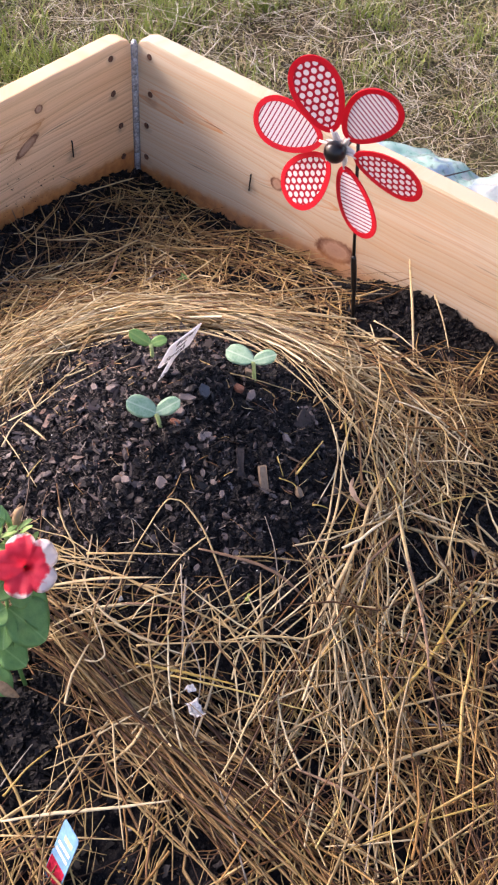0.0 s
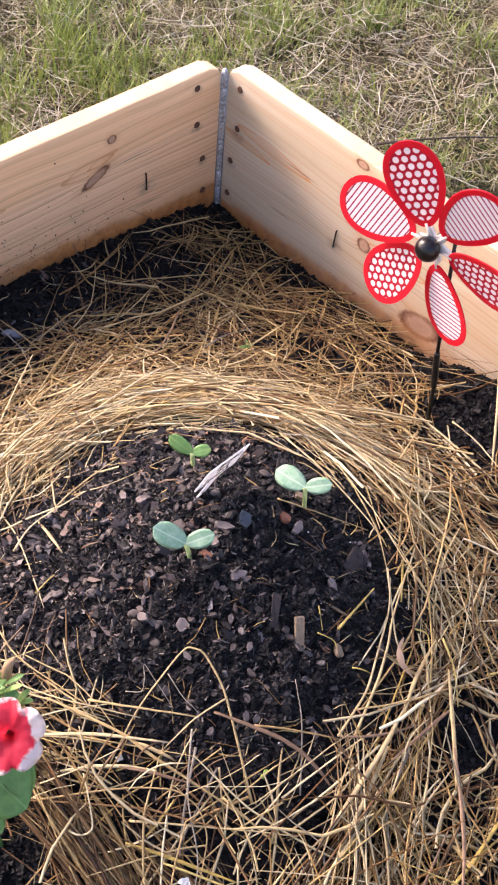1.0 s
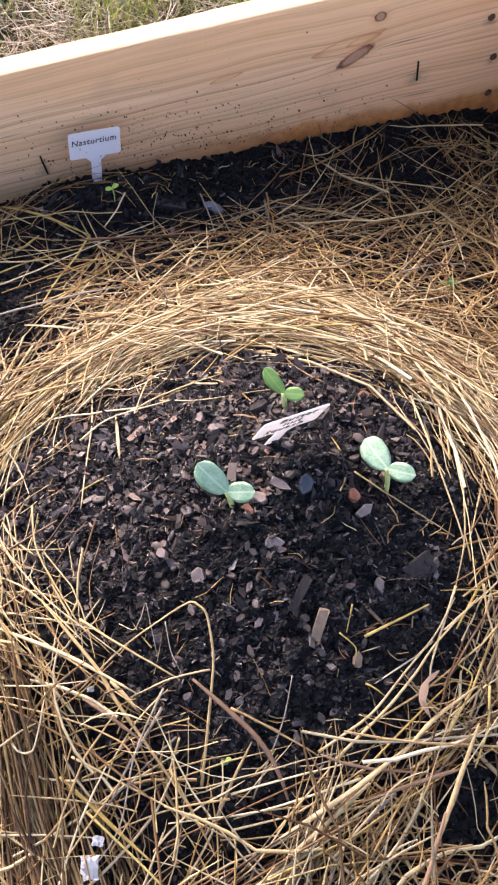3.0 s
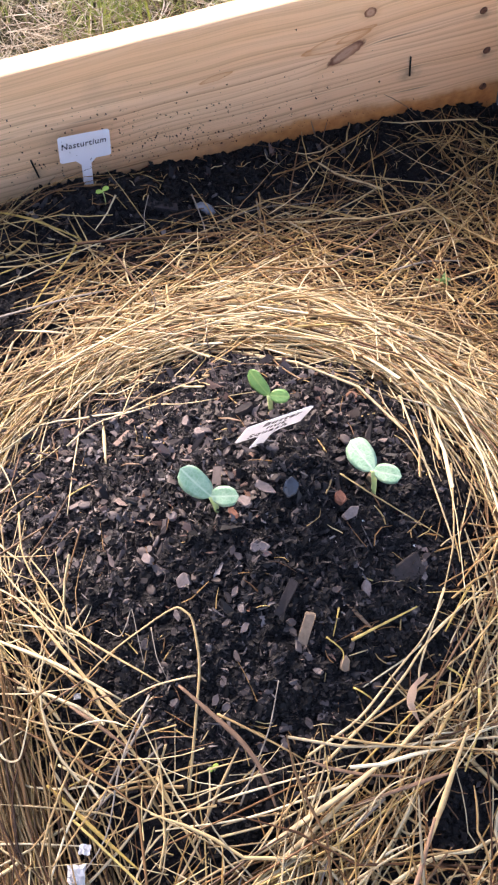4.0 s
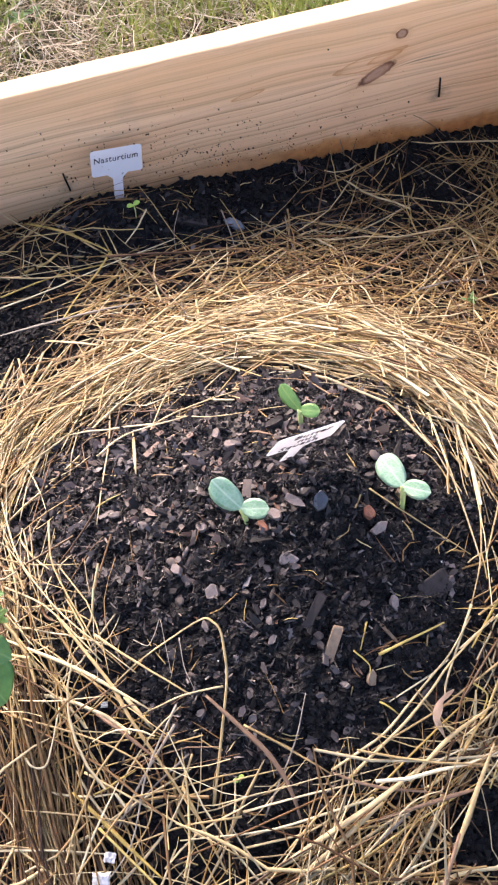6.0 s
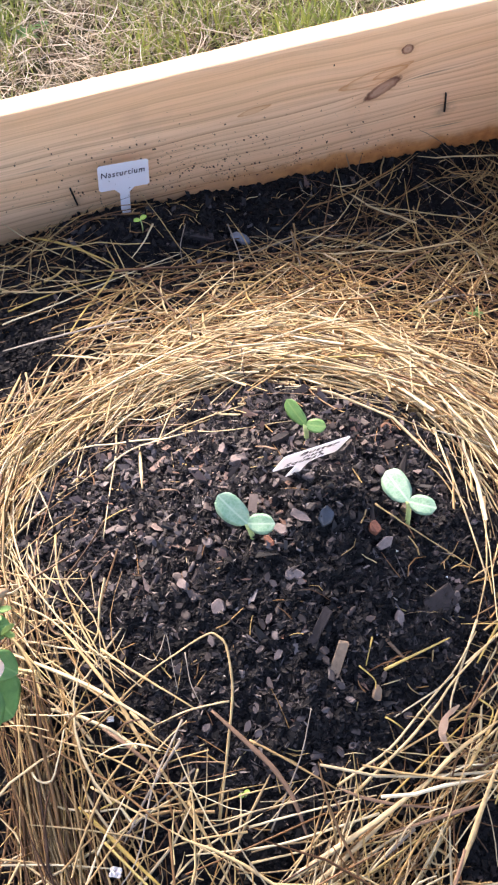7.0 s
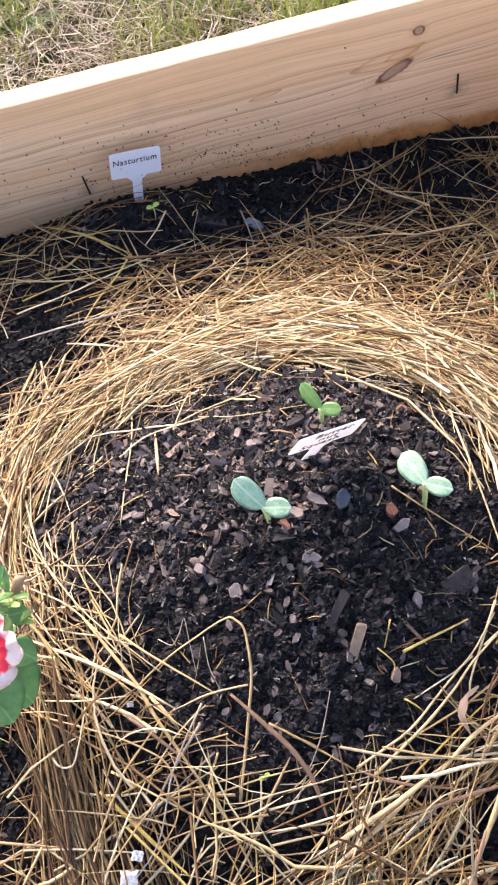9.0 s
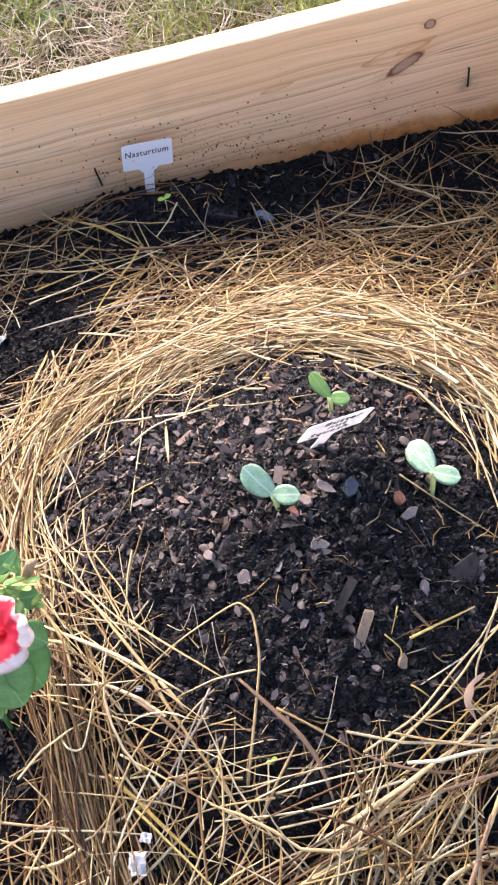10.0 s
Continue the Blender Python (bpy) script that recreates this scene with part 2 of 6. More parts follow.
M_STRAW = island_material("straw_gold", [(0.0, (0.085, 0.04, 0.01692)), (0.12, (0.20, 0.108, 0.0423)), (0.26, (0.36, 0.225, 0.08648)), (0.42, (0.52, 0.38, 0.1739)), (0.56, (0.64, 0.495, 0.2491)), (0.66, (0.50, 0.41, 0.2491)), (0.80, (0.69, 0.555, 0.2867)), (0.92, (0.76, 0.65, 0.3901)), (1.0, (0.79, 0.71, 0.4888))], 0.45, 0.45, 160.0, 0.12)
M_STRAW_OLD = island_material("straw_weathered", [(0.0, (0.070, 0.036, 0.01767)), (0.20, (0.18, 0.09, 0.03534)), (0.42, (0.33, 0.185, 0.06138)), (0.62, (0.41, 0.285, 0.1256)), (0.82, (0.54, 0.37, 0.1256)), (1.0, (0.68, 0.54, 0.3069))], 0.55, 0.35, 160.0, 0.1)
M_GRASS = island_material("lawn_blades", [(0.0, (0.08, 0.05, 0.03)), (0.20, (0.26, 0.19, 0.11)), (0.45, (0.50, 0.41, 0.26)), (0.64, (0.62, 0.54, 0.35)), (0.78, (0.44, 0.42, 0.16)), (1.0, (0.20, 0.28, 0.07))], 0.6, 0.3, 120.0, 0.2, (5.0, (0.27, 0.30, 0.09), 0.62, 0.82))
M_GRASS_OLIVE = island_material("olive_lawn_blades", [(0.0, (0.07, 0.045, 0.028)), (0.22, (0.22, 0.165, 0.08)), (0.45, (0.47, 0.39, 0.21)), (0.62, (0.60, 0.52, 0.31)), (0.78, (0.40, 0.385, 0.125)), (1.0, (0.20, 0.265, 0.06))], 0.6, 0.3, 120.0, 0.2, (5.0, (0.25, 0.29, 0.08), 0.58, 0.80))
M_SHEAF = island_material("straw_brown", [(0.0, (0.060, 0.028, 0.0117)), (0.24, (0.13, 0.06, 0.0207)), (0.42, (0.24, 0.122, 0.036)), (0.60, (0.38, 0.23, 0.0702)), (0.74, (0.40, 0.29, 0.1305)), (0.88, (0.54, 0.375, 0.1215)), (1.0, (0.68, 0.54, 0.279))], 0.50, 0.35, 160.0, 0.1)
M_PALE = island_material("straw_pale", [(0.0, (0.24, 0.165, 0.0782)), (0.5, (0.42, 0.32, 0.1702)), (1.0, (0.60, 0.5, 0.3036))], 0.55, 0.35, 160.0, 0.1)
M_COMBED = island_material("straw_combed", [(0.0, (0.050, 0.026, 0.014)), (0.25, (0.085, 0.043, 0.020)), (0.46, (0.20, 0.108, 0.042)), (0.68, (0.34, 0.215, 0.082)), (0.86, (0.31, 0.215, 0.100)), (1.0, (0.55, 0.40, 0.18))], 0.55, 0.35, 160.0, 0.1)
M_DEAD = island_material("dead_grass", [(0.0, (0.13, 0.085, 0.05)), (0.3, (0.33, 0.27, 0.17)), (0.6, (0.64, 0.57, 0.42)), (1.0, (0.82, 0.78, 0.64))], 0.6, 0.3, 160.0, 0.15)
M_GREEN = island_material("green_grass", [(0.0, (0.16, 0.23, 0.040)), (1.0, (0.34, 0.41, 0.095))], 0.5, 0.4, 120.0, 0.3)


def lawn_floor():
    """Thatch seen from afar: tan, olive and bare brown patches over a fine mat."""
    n = Nodes("lawn_thatch", 0.9, 0.0, 0.2)
    broad, mid, fine = n.noise(n.coord(), 1.3, 5.0, 0.6), n.noise(n.coord(), 14.0, 5.0, 0.6), n.noise(n.coord(), 160.0, 4.0, 0.7)
    c = n.ramp(fine, (0.30, (0.016, 0.011, 0.008)), (0.50, (0.060, 0.046, 0.024)), (0.70, (0.20, 0.160, 0.085)))
    g = n.ramp(fine, (0.30, (0.016, 0.018, 0.007)), (0.52, (0.046, 0.055, 0.019)), (0.72, (0.12, 0.130, 0.048)))
    c = n.mix(n.ramp(n.math("ADD", n.math("MULTIPLY", broad, 0.6), n.math("MULTIPLY", mid, 0.4)), (0.44, 0.0), (0.56, 0.85)), c, g)
    c = n.mix(n.ramp(mid, (0.60, 0.0), (0.74, 0.6)), c, (0.058, 0.046, 0.026))
    n.colour(c).bump(n.math("ADD", mid, fine), 0.9, 0.006)
    return n.mat


M_THATCH = lawn_floor()


# ---------------------------------------------------------------- mesh helpers
def mesh_of(name, verts, faces, material, smooth=False):
    me = bpy.data.meshes.new(name)
    verts, faces = np.asarray(verts, np.float32), np.asarray(faces, np.int32)
    k = faces.shape[1]
    me.vertices.add(len(verts))
    me.vertices.foreach_set("co", verts.ravel())
    me.loops.add(faces.size)
    me.loops.foreach_set("vertex_index", faces.ravel())
    me.polygons.add(len(faces))
    me.polygons.foreach_set("loop_start", np.arange(0, faces.size, k, dtype=np.int32))
    me.polygons.foreach_set("use_smooth", np.full(len(faces), smooth))
    me.update(calc_edges=True)
    me.materials.append(material)
    return me


def finish(bm, name, material, smooth=True):
    bmesh.ops.recalc_face_normals(bm, faces=bm.faces)
    me = bpy.data.meshes.new(name)
    bm.to_mesh(me)
    bm.free()
    for p in me.polygons:
        p.use_smooth = smooth
    me.materials.append(material)
    return me


def part(name, bm, material, parent, label="", smooth=True):
    """One bmesh, or one mesh, as a part under a thing or another part."""
    me = bm if isinstance(bm, bpy.types.Mesh) else finish(bm, name, material, smooth)
    ob = new(name, me)
    ob.parent = parent
    if label:
        tagged(ob, label)
    return ob


def thing(name, at=(0, 0, 0), label="", category="", group="", kind=""):
    ob = new(name)
    ob.empty_display_size = 0.02
    ob.location = at
    return tagged(ob, label, category, group, kind)


def box(bm, lo, hi, bevel=0.0, segments=2):
    lo, hi = Vector(lo), Vector(hi)
    got = bmesh.ops.create_cube(bm, size=1.0, matrix=Matrix.Translation((lo + hi) / 2) @ Matrix.Diagonal((*(hi - lo), 1)))
    if bevel:
        edges = list({e for v in got["verts"] for e in v.link_edges})
        bmesh.ops.bevel(bm, geom=edges, offset=bevel, segments=segments, affect="EDGES", profile=0.5)


def tube(bm, points, radii, sides=8, caps=True):
    """A tube along points; radii: one or one a point."""
    points = [Vector(p) for p in points]
    radii = [radii] * len(points) if isinstance(radii, (int, float)) else radii
    rings = []
    side = None
    for i, p in enumerate(points):
        d = (points[min(i + 1, len(points) - 1)] - points[max(i - 1, 0)]).normalized()
        if side is None:
            side = d.orthogonal().normalized()
        side = (side - d * side.dot(d)).normalized()
        up = d.cross(side)
        rings.append([bm.verts.new(p + (side * math.cos(a) + up * math.sin(a)) * radii[i]) for a in (2 * math.pi * k / sides for k in range(sides))])
    for a, b in zip(rings, rings[1:]):
        for k in range(sides):
            bm.faces.new((a[k], a[(k + 1) % sides], b[(k + 1) % sides], b[k]))
    if caps:
        bm.faces.new(rings[0][::-1])
        bm.faces.new(rings[-1])


def slab(bm, outline, depth, m=Matrix()):
    """A flat piece of that outline (x, y) and thickness (z)."""
    low = [bm.verts.new(m @ Vector((x, y, 0))) for x, y in outline]
    top = [bm.verts.new(m @ Vector((x, y, depth))) for x, y in outline]
    bm.faces.new(low[::-1])
    bm.faces.new(top)
    for i in range(len(outline)):
        j = (i + 1) % len(outline)
        bm.faces.new((low[i], low[j], top[j], top[i]))


def frame_of(origin, right, up):
    """A pose whose x runs along right and whose y runs along up."""
    r = Vector(right).normalized()
    u = Vector(up)
    u = (u - r * u.dot(r)).normalized()
    w = r.cross(u)
    return Matrix(((r.x, u.x, w.x, origin[0]), (r.y, u.y, w.y, origin[1]), (r.z, u.z, w.z, origin[2]), (0, 0, 0, 1)))


# ---------------------------------------------------------------- the lie of the soil
MOUND = (-0.545, -0.56)
RIM_AT = (1, 29, 55, 93, 120, 137, 153, 174, 197, 225, 258, 279, 316, 361)
RIM = (0.188, 0.190, 0.180, 0.168, 0.186, 0.222, 0.220, 0.184, 0.168, 0.155, 0.205, 0.188, 0.188, 0.188)


def height(x, y):
    """The smooth height of the bed's soil, with the planting hill in it."""
    r = np.hypot(x + 0.4918, (y + 0.5597) * 0.968)
    z = -0.0456 - 0.1225 * x - 0.0745 * y - 0.034 * x * y + 0.1916 * np.exp(-(r / 0.2741) ** 1.661)
    # banks and dips along the two planks, and the bank at the marker
    z = z + np.interp(-x, (0.02, 0.09, 0.18, 0.26, 0.34, 0.49, 0.55, 0.60, 0.67, 0.73), (0.018, 0.017, 0.012, 0.005, 0.0, -0.006, -0.008, -0.015, -0.031, -0.042)) * np.exp(-(y / 0.05) ** 2)
    z = z + np.interp(-y, (0.01, 0.21, 0.32, 0.42, 0.47, 0.52, 0.58, 0.64, 0.70), (-0.011, -0.012, -0.020, -0.022, 0.0, 0.012, 0.013, -0.004, -0.010)) * np.exp(-(x / 0.05) ** 2)
    z = z + 0.008 * np.maximum(np.exp(-(y / 0.10) ** 2), np.exp(-(x / 0.10) ** 2))
    return z + 0.029 * np.exp(-((x + 0.545) / 0.09) ** 2 - ((y + 0.066) / 0.042) ** 2)


def rim(x, y):
    """How far a place lies outside the bare top of the hill (inside: minus)."""
    a = np.degrees(np.arctan2(y - MOUND[1], x - MOUND[0])) % 360
    a = np.where(a < 1, a + 360, a)
    return np.hypot(x - MOUND[0], y - MOUND[1]) - np.interp(a, RIM_AT, RIM)


def lumps(x, y):
    v = Vector((x * 1.0, y * 1.0, 0))
    return 0.006 * noise.noise(v * 26) + 0.0060 * noise.noise(v * 70 + Vector((3, 1, 0))) + 0.0045 * noise.noise(v * 150)


def ground_z(x, y):
    return float(height(x, y))


def bed_soil():
    xs = np.concatenate([np.linspace(-1.30, -0.95, 30, endpoint=False), np.linspace(-0.95, -0.80, 50, endpoint=False), np.linspace(-0.80, -0.32, 260, endpoint=False), np.linspace(-0.32, 0.0, 90)])
    ys = np.concatenate([np.linspace(-1.30, -0.84, 80, endpoint=False), np.linspace(-0.84, -0.36, 260, endpoint=False), np.linspace(-0.36, 0.0, 120)])
    verts = [(x, y, ground_z(x, y) + lumps(x, y) + 0.0022 * noise.noise(Vector((x * 330, y * 330, 2)))) for y in ys for x in xs]
    nx, ny = len(xs), len(ys)
    i = np.arange(ny - 1)[:, None] * nx + np.arange(nx - 1)[None, :]
    faces = np.stack([i, i + 1, i + 1 + nx, i + nx], -1).reshape(-1, 4)
    tagged(new("bed_soil", mesh_of("bed_soil", verts, faces, M_SOIL, True)), "dark damp potting soil raised into a planting hill", "soil", kind="structure")


def lawn_ground():
    near = np.linspace(-1.6, 1.6, 81)
    far = np.array([2.0, 3.0, 5.0, 9.0, 18.0, 40.0, 90.0, 250.0])
    xs = np.concatenate([-far[::-1], near, far])
    n = len(xs)
    verts = [(x, y, LAWN + (0.012 * noise.noise(Vector((x * 3, y * 3, 0))) if abs(x) < 2 and abs(y) < 2 else 0)) for y in xs for x in xs]
    i = np.arange(n - 1)[:, None] * n + np.arange(n - 1)[None, :]
    faces = np.stack([i, i + 1, i + 1 + n, i + n], -1).reshape(-1, 4)
    tagged(new("ground", mesh_of("ground", verts, faces, M_THATCH, True)), "matted dry lawn floor round the raised bed", "lawn", kind="structure")


LAWN = -0.075
bed_soil()
lawn_ground()


# ---------------------------------------------------------------- strands: straw, hay and stems
def strands(name, xy, heading, length, bend, width, lift, tilt, material, flat=0.42, rings=6, follow=True, base=None, sag=0.0, kinks=0.25, clear=True):
    """Many stems in one mesh. xy: their middles; heading and bend (turn along the stem) in radians; lift: over the soil; tilt: rise along the stem."""
    n = len(xy)
    s = np.linspace(-0.5, 0.5, rings)[None, :]
    ang = heading[:, None] + bend[:, None] * s + np.random.normal(0, 0.05, (n, rings))
    at, turn = np.random.randint(1, rings, (n, 1)), np.random.normal(0, 0.55, (n, 1)) * (np.random.random((n, 1)) < kinks)
    ang = ang + turn * (np.arange(rings)[None, :] >= at)
    step = (length / (rings - 1))[:, None]
    dx, dy = np.cos(ang) * step, np.sin(ang) * step
    x, y = np.cumsum(dx, 1), np.cumsum(dy, 1)
    x += xy[:, :1] - x[:, rings // 2:rings // 2 + 1]
    y += xy[:, 1:] - y[:, rings // 2:rings // 2 + 1]
    if base is None and clear:
        bad = np.zeros(n, bool)
        for cx, cy, r in BARE:
            bad |= (np.hypot(x - cx, y - cy) < r).any(1) & (np.random.random(n) < 0.93)
        bad |= (rim(x, y) < -0.010).any(1) & (np.random.random(n) < 0.82)
        bad |= (rim(x, y) < -0.036).any(1)
        x, y, ang, length, lift, tilt, width = x[~bad], y[~bad], ang[~bad], length[~bad], lift[~bad], tilt[~bad], width[~bad]
        n = len(x)
    floor = height(x, y) if base is None else np.full_like(x, base)
    if follow:
        chord = floor.mean(1, keepdims=True) + (floor[:, -1:] - floor[:, :1]) * s
        floor = np.maximum(0.45 * chord + 0.55 * floor, floor)
    z = floor + lift[:, None] + tilt[:, None] * s * length[:, None] + sag * (0.25 - s * s) + np.random.normal(0, 0.0009, (n, rings))
    z = np.maximum(z, floor + 0.0012)
    taper = np.interp(s[0], [-0.5, -0.2, 0.3, 0.5], [0.9, 1.0, 0.85, 0.35])[None, :] * width[:, None]
    nx, ny = -np.sin(ang), np.cos(ang)
    roll = np.random.uniform(-0.9, 0.9, (n, 1))
    flat = flat * np.random.uniform(0.4, 1.4, (n, 1))
    cr, sr = np.cos(roll), np.sin(roll)
    verts = np.empty((n, rings, 4, 3), np.float32)
    for k, (a, b) in enumerate(((1, 0), (0, 1), (-1, 0), (0, -1))):
        side, up = a * taper, b * taper * flat
        across = side * cr - up * sr
        over = side * sr + up * cr
        verts[:, :, k, 0], verts[:, :, k, 1], verts[:, :, k, 2] = x + nx * across, y + ny * across, z + over
    base_i = (np.arange(n) * rings * 4)[:, None, None]
    r, k = np.arange(rings - 1)[None, :, None] * 4, np.arange(4)[None, None, :]
    k2 = (k + 1) % 4
    faces = np.stack([base_i + r + k, base_i + r + k2, base_i + r + 4 + k2, base_i + r + 4 + k], -1).reshape(-1, 4)
    return new(name, mesh_of(name, verts.reshape(-1, 3), faces, material, True))


# bare soil that the straw leaves open: round the petunia, by the side plank, before the hill
BARE = ((-0.832, -0.662, 0.032), (-0.852, -0.692, 0.025), (-0.799, -0.665, 0.018), (-0.080, -0.565, 0.055), (-0.045, -0.620, 0.045), (-0.600, -0.790, 0.014), (-0.340, -0.850, 0.035), (-0.748, -0.262, 0.034), (-0.700, -0.225, 0.030), (-0.47, -0.09, 0.03), (-0.36, -0.07, 0.02), (-0.668, -0.165, 0.028), (-0.700, -0.240, 0.020), (-0.455, -0.828, 0.026), (-0.733, -0.786, 0.012), (-0.719, -0.769, 0.006))


def scatter(count, x0, x1, y0, y1, keep):
    """Random places in a rectangle, kept with the chance that keep(x, y) gives."""
    out = np.empty((0, 2))
    while len(out) < count:
        p = np.random.uniform((x0, y0), (x1, y1), (count * 2, 2))
        out = np.concatenate([out, p[np.random.random(len(p)) < keep(p[:, 0], p[:, 1])]])
    return out[:count]


def inside_bed(x, y, gap=0.012):
    return (x < -gap) & (y < -gap)


def clip_to_bed(p, heading, length):
    """Shortens stems that would run through the planks."""
    room = np.minimum(-p[:, 0] / np.maximum(np.abs(np.cos(heading)), 0.05), -p[:, 1] / np.maximum(np.abs(np.sin(heading)), 0.05))
    return np.minimum(length, np.maximum(0.015, 1.8 * (room - 0.004)))


def hay():
    U, N = np.random.uniform, np.random.normal

    def patch(x, y, cx, cy, r):
        return np.hypot(x - cx, y - cy) < r * (1 + 0.25 * np.sin(9 * np.arctan2(y - cy, x - cx)))

    def girth(n):
        w = U(0.00042, 0.00090, n)
        pick = U(0, 1, n)
        return np.where(pick > 0.92, U(0.0012, 0.0018, n), np.where(pick > 0.58, U(0.0009, 0.0014, n), w))

    def tufts(p, head, many, along, across, fan):
        """Turns single places and headings into small bundles that lie together."""
        c = np.random.randint(many[0], many[1] + 1, len(p))
        p, h = np.repeat(p, c, 0), np.repeat(head, c)
        a, b = N(0, along, len(h)), N(0, across, len(h))
        p = p + np.stack([np.cos(h) * a - np.sin(h) * b, np.sin(h) * a + np.cos(h) * b], 1)
        ok = inside_bed(p[:, 0], p[:, 1], 0.02)
        return p[ok], (h + N(0, fan, len(h)))[ok]

    # the swirl that is laid round the hill: tidy behind it, looser at its sides
    n = 1330
    deg = U(-75, 190, n)
    tidy = np.interp(deg, (-75, -5, 30, 160, 205), (0.0, 0.25, 1.0, 1.0, 0.3))
    ok = U(0, 1, n) < (0.22 + 0.40 * tidy) * np.interp(deg, (-45, -25, 5, 30, 80, 110, 140, 172), (0.30, 0.26, 0.34, 0.85, 0.92, 0.74, 0.50, 0.34))
    deg, tidy = deg[ok], tidy[ok]
    n = len(deg)
    th = np.radians(deg)
    edge = np.interp(deg % 360, RIM_AT, RIM)
    out = np.abs(N(0, 1, n)) * (0.085 - 0.018 * tidy) * np.interp(deg, (40, 75, 130, 170), (1.0, 0.82, 0.46, 0.55)) + 0.006 + 0.008 * (1 - tidy)
    p = np.stack([MOUND[0] + (edge + out) * np.cos(th), MOUND[1] + (edge + out) * np.sin(th)], 1)
    head = th + math.pi / 2 + N(0.0, 1, n) * (0.50 - 0.14 * tidy) + np.interp(deg, (-75, -35, 20, 60), (-0.30, -0.40, 0.0, 0.12))
    p, head = tufts(p, head, (1, 9), 0.034, 0.007, 0.17)
    n = len(p)
    L = U(0.06, 0.32, n) * np.where(U(0, 1, n) < 0.22, 0.45, 1.0)
    away = np.hypot(p[:, 0] - MOUND[0], p[:, 1] - MOUND[1])
    out = rim(p[:, 0], p[:, 1])
    bend = L / (away + 0.03) * U(0.1, 1.0, n) + N(0, 0.12, n)
    lift = U(0.0, 1.0, n) ** 1.4 * 0.024 * np.exp(-((out - 0.075) / 0.07) ** 2) + 0.002
    lift = lift + 0.013 * np.clip([noise.noise(Vector((a * 24, b * 24, 3.0))) * 2.2 for a, b in p], 0, 1) * np.clip(out / 0.03, 0, 1)
    hole = np.array([noise.noise(Vector((a * 17, b * 17, 6.0))) for a, b in p]) < -0.30
    keep = ~hole | (U(0, 1, n) < 0.35)
    p, head, L, bend, lift = p[keep], head[keep], L[keep], bend[keep], lift[keep]
    n = len(p)
    L = clip_to_bed(p, head, L)
    old = (np.degrees(np.arctan2(p[:, 1] - MOUND[1], p[:, 0] - MOUND[0])) > 112) & (U(0, 1, n) < 0.55)
    for some, mat, words in ((~old, M_STRAW, "golden dry straw laid in a ring round the planting hill"), (old, M_STRAW_OLD, "weathered brown straw mixed into the ring")):
        n = int(some.sum())
        tagged(strands("straw_ring", p[some], head[some], L[some], bend[some], girth(n), lift[some], N(0, 0.09, n), mat), words, "straw", kind="stuff")
    # single stems that spill over the inner edge of the ring
    n = 130
    deg = np.where(U(0, 1, n) < 0.8, U(95, 205, n), U(0, 95, n))
    r = np.interp(deg % 360, RIM_AT, RIM) + U(-0.030, 0.012, n)
    p = np.stack([MOUND[0] + r * np.cos(np.radians(deg)), MOUND[1] + r * np.sin(np.radians(deg))], 1)
    tagged(strands("spilled_straw", p, np.radians(deg) + math.pi / 2 + N(0, 0.75, n), U(0.025, 0.11, n), N(0, 0.5, n), girth(n) * 0.75, U(0.003, 0.012, n), N(0, 0.10, n), M_STRAW, clear=False), "straw stems spilling over the edge of the soil hill", "straw", kind="stuff")
    # stray stems across the ring
    n = 440
    p = scatter(n, -0.95, -0.20, -0.85, -0.25, lambda x, y: np.where((rim(x, y) > 0.02) & (rim(x, y) < 0.17), 1.0, 0.0) * np.where((x < -0.60) & (y > -0.5), 0.4, 1.0))
    head = U(0, math.pi, n)
    tagged(strands("stray_straw", p, head, clip_to_bed(p, head, U(0.03, 0.14, n)), N(0, 0.7, n), girth(n), U(0.010, 0.030, n), N(0, 0.15, n), M_STRAW), "stray straw stems lying across the ring", "straw", kind="stuff")

    # loose straw between the ring and the planks
    def keep_back(x, y):
        bare = np.where(y > -0.15, 0.22 + 0.12 * np.clip((x + 0.50) / 0.12, 0, 1) + 0.45 * np.clip((x + 0.30) / 0.25, 0, 1), 1.0) * np.where(y > -0.05, 0.35, 1.0)
        bare = np.where((x < -0.42) & (y > -0.20), bare * 0.75, bare)
        k = np.where(x < -0.60, 0.26, bare)
        k = k * np.where(x > -0.05, 0.45, 1.0) * np.where(rim(x, y) < 0.035, 0.0, 1.0)
        k = k * np.where(patch(x, y, -0.065, -0.575, 0.085), 0.05, 1.0) * np.where(patch(x, y, -0.72, -0.23, 0.06), 0.15, 1.0)
        k = k * np.where((x > -0.32) & (y < -0.45), 0.55, 1.0)
        return k * (0.35 + 0.65 * np.array([noise.noise(Vector((a * 9, b * 9, 4.0))) > -0.12 for a, b in zip(x, y)]))
    n = 2700
    p = scatter(n, -1.28, -0.01, -0.80, -0.01, keep_back)
    head = U(0, math.pi, n)
    L = clip_to_bed(p, head, U(0.03, 0.20, n))
    tagged(strands("loose_straw", p, head, L, N(0, 0.5, n), girth(n) * 0.85, U(0, 1, n) ** 1.5 * 0.022 + 0.001, N(0, 0.12, n), M_STRAW_OLD), "weathered loose straw over dark soil beside the planks", "straw", kind="stuff")

    # long stems drawn across the back of the bed
    n = 150
    p = scatter(n, -1.0, -0.25, -0.36, -0.14, lambda x, y: np.where(rim(x, y) > 0.04, 1.0, 0.0))
    head = N(0.28, 0.22, n)
    L = clip_to_bed(p, head, U(0.15, 0.32, n))
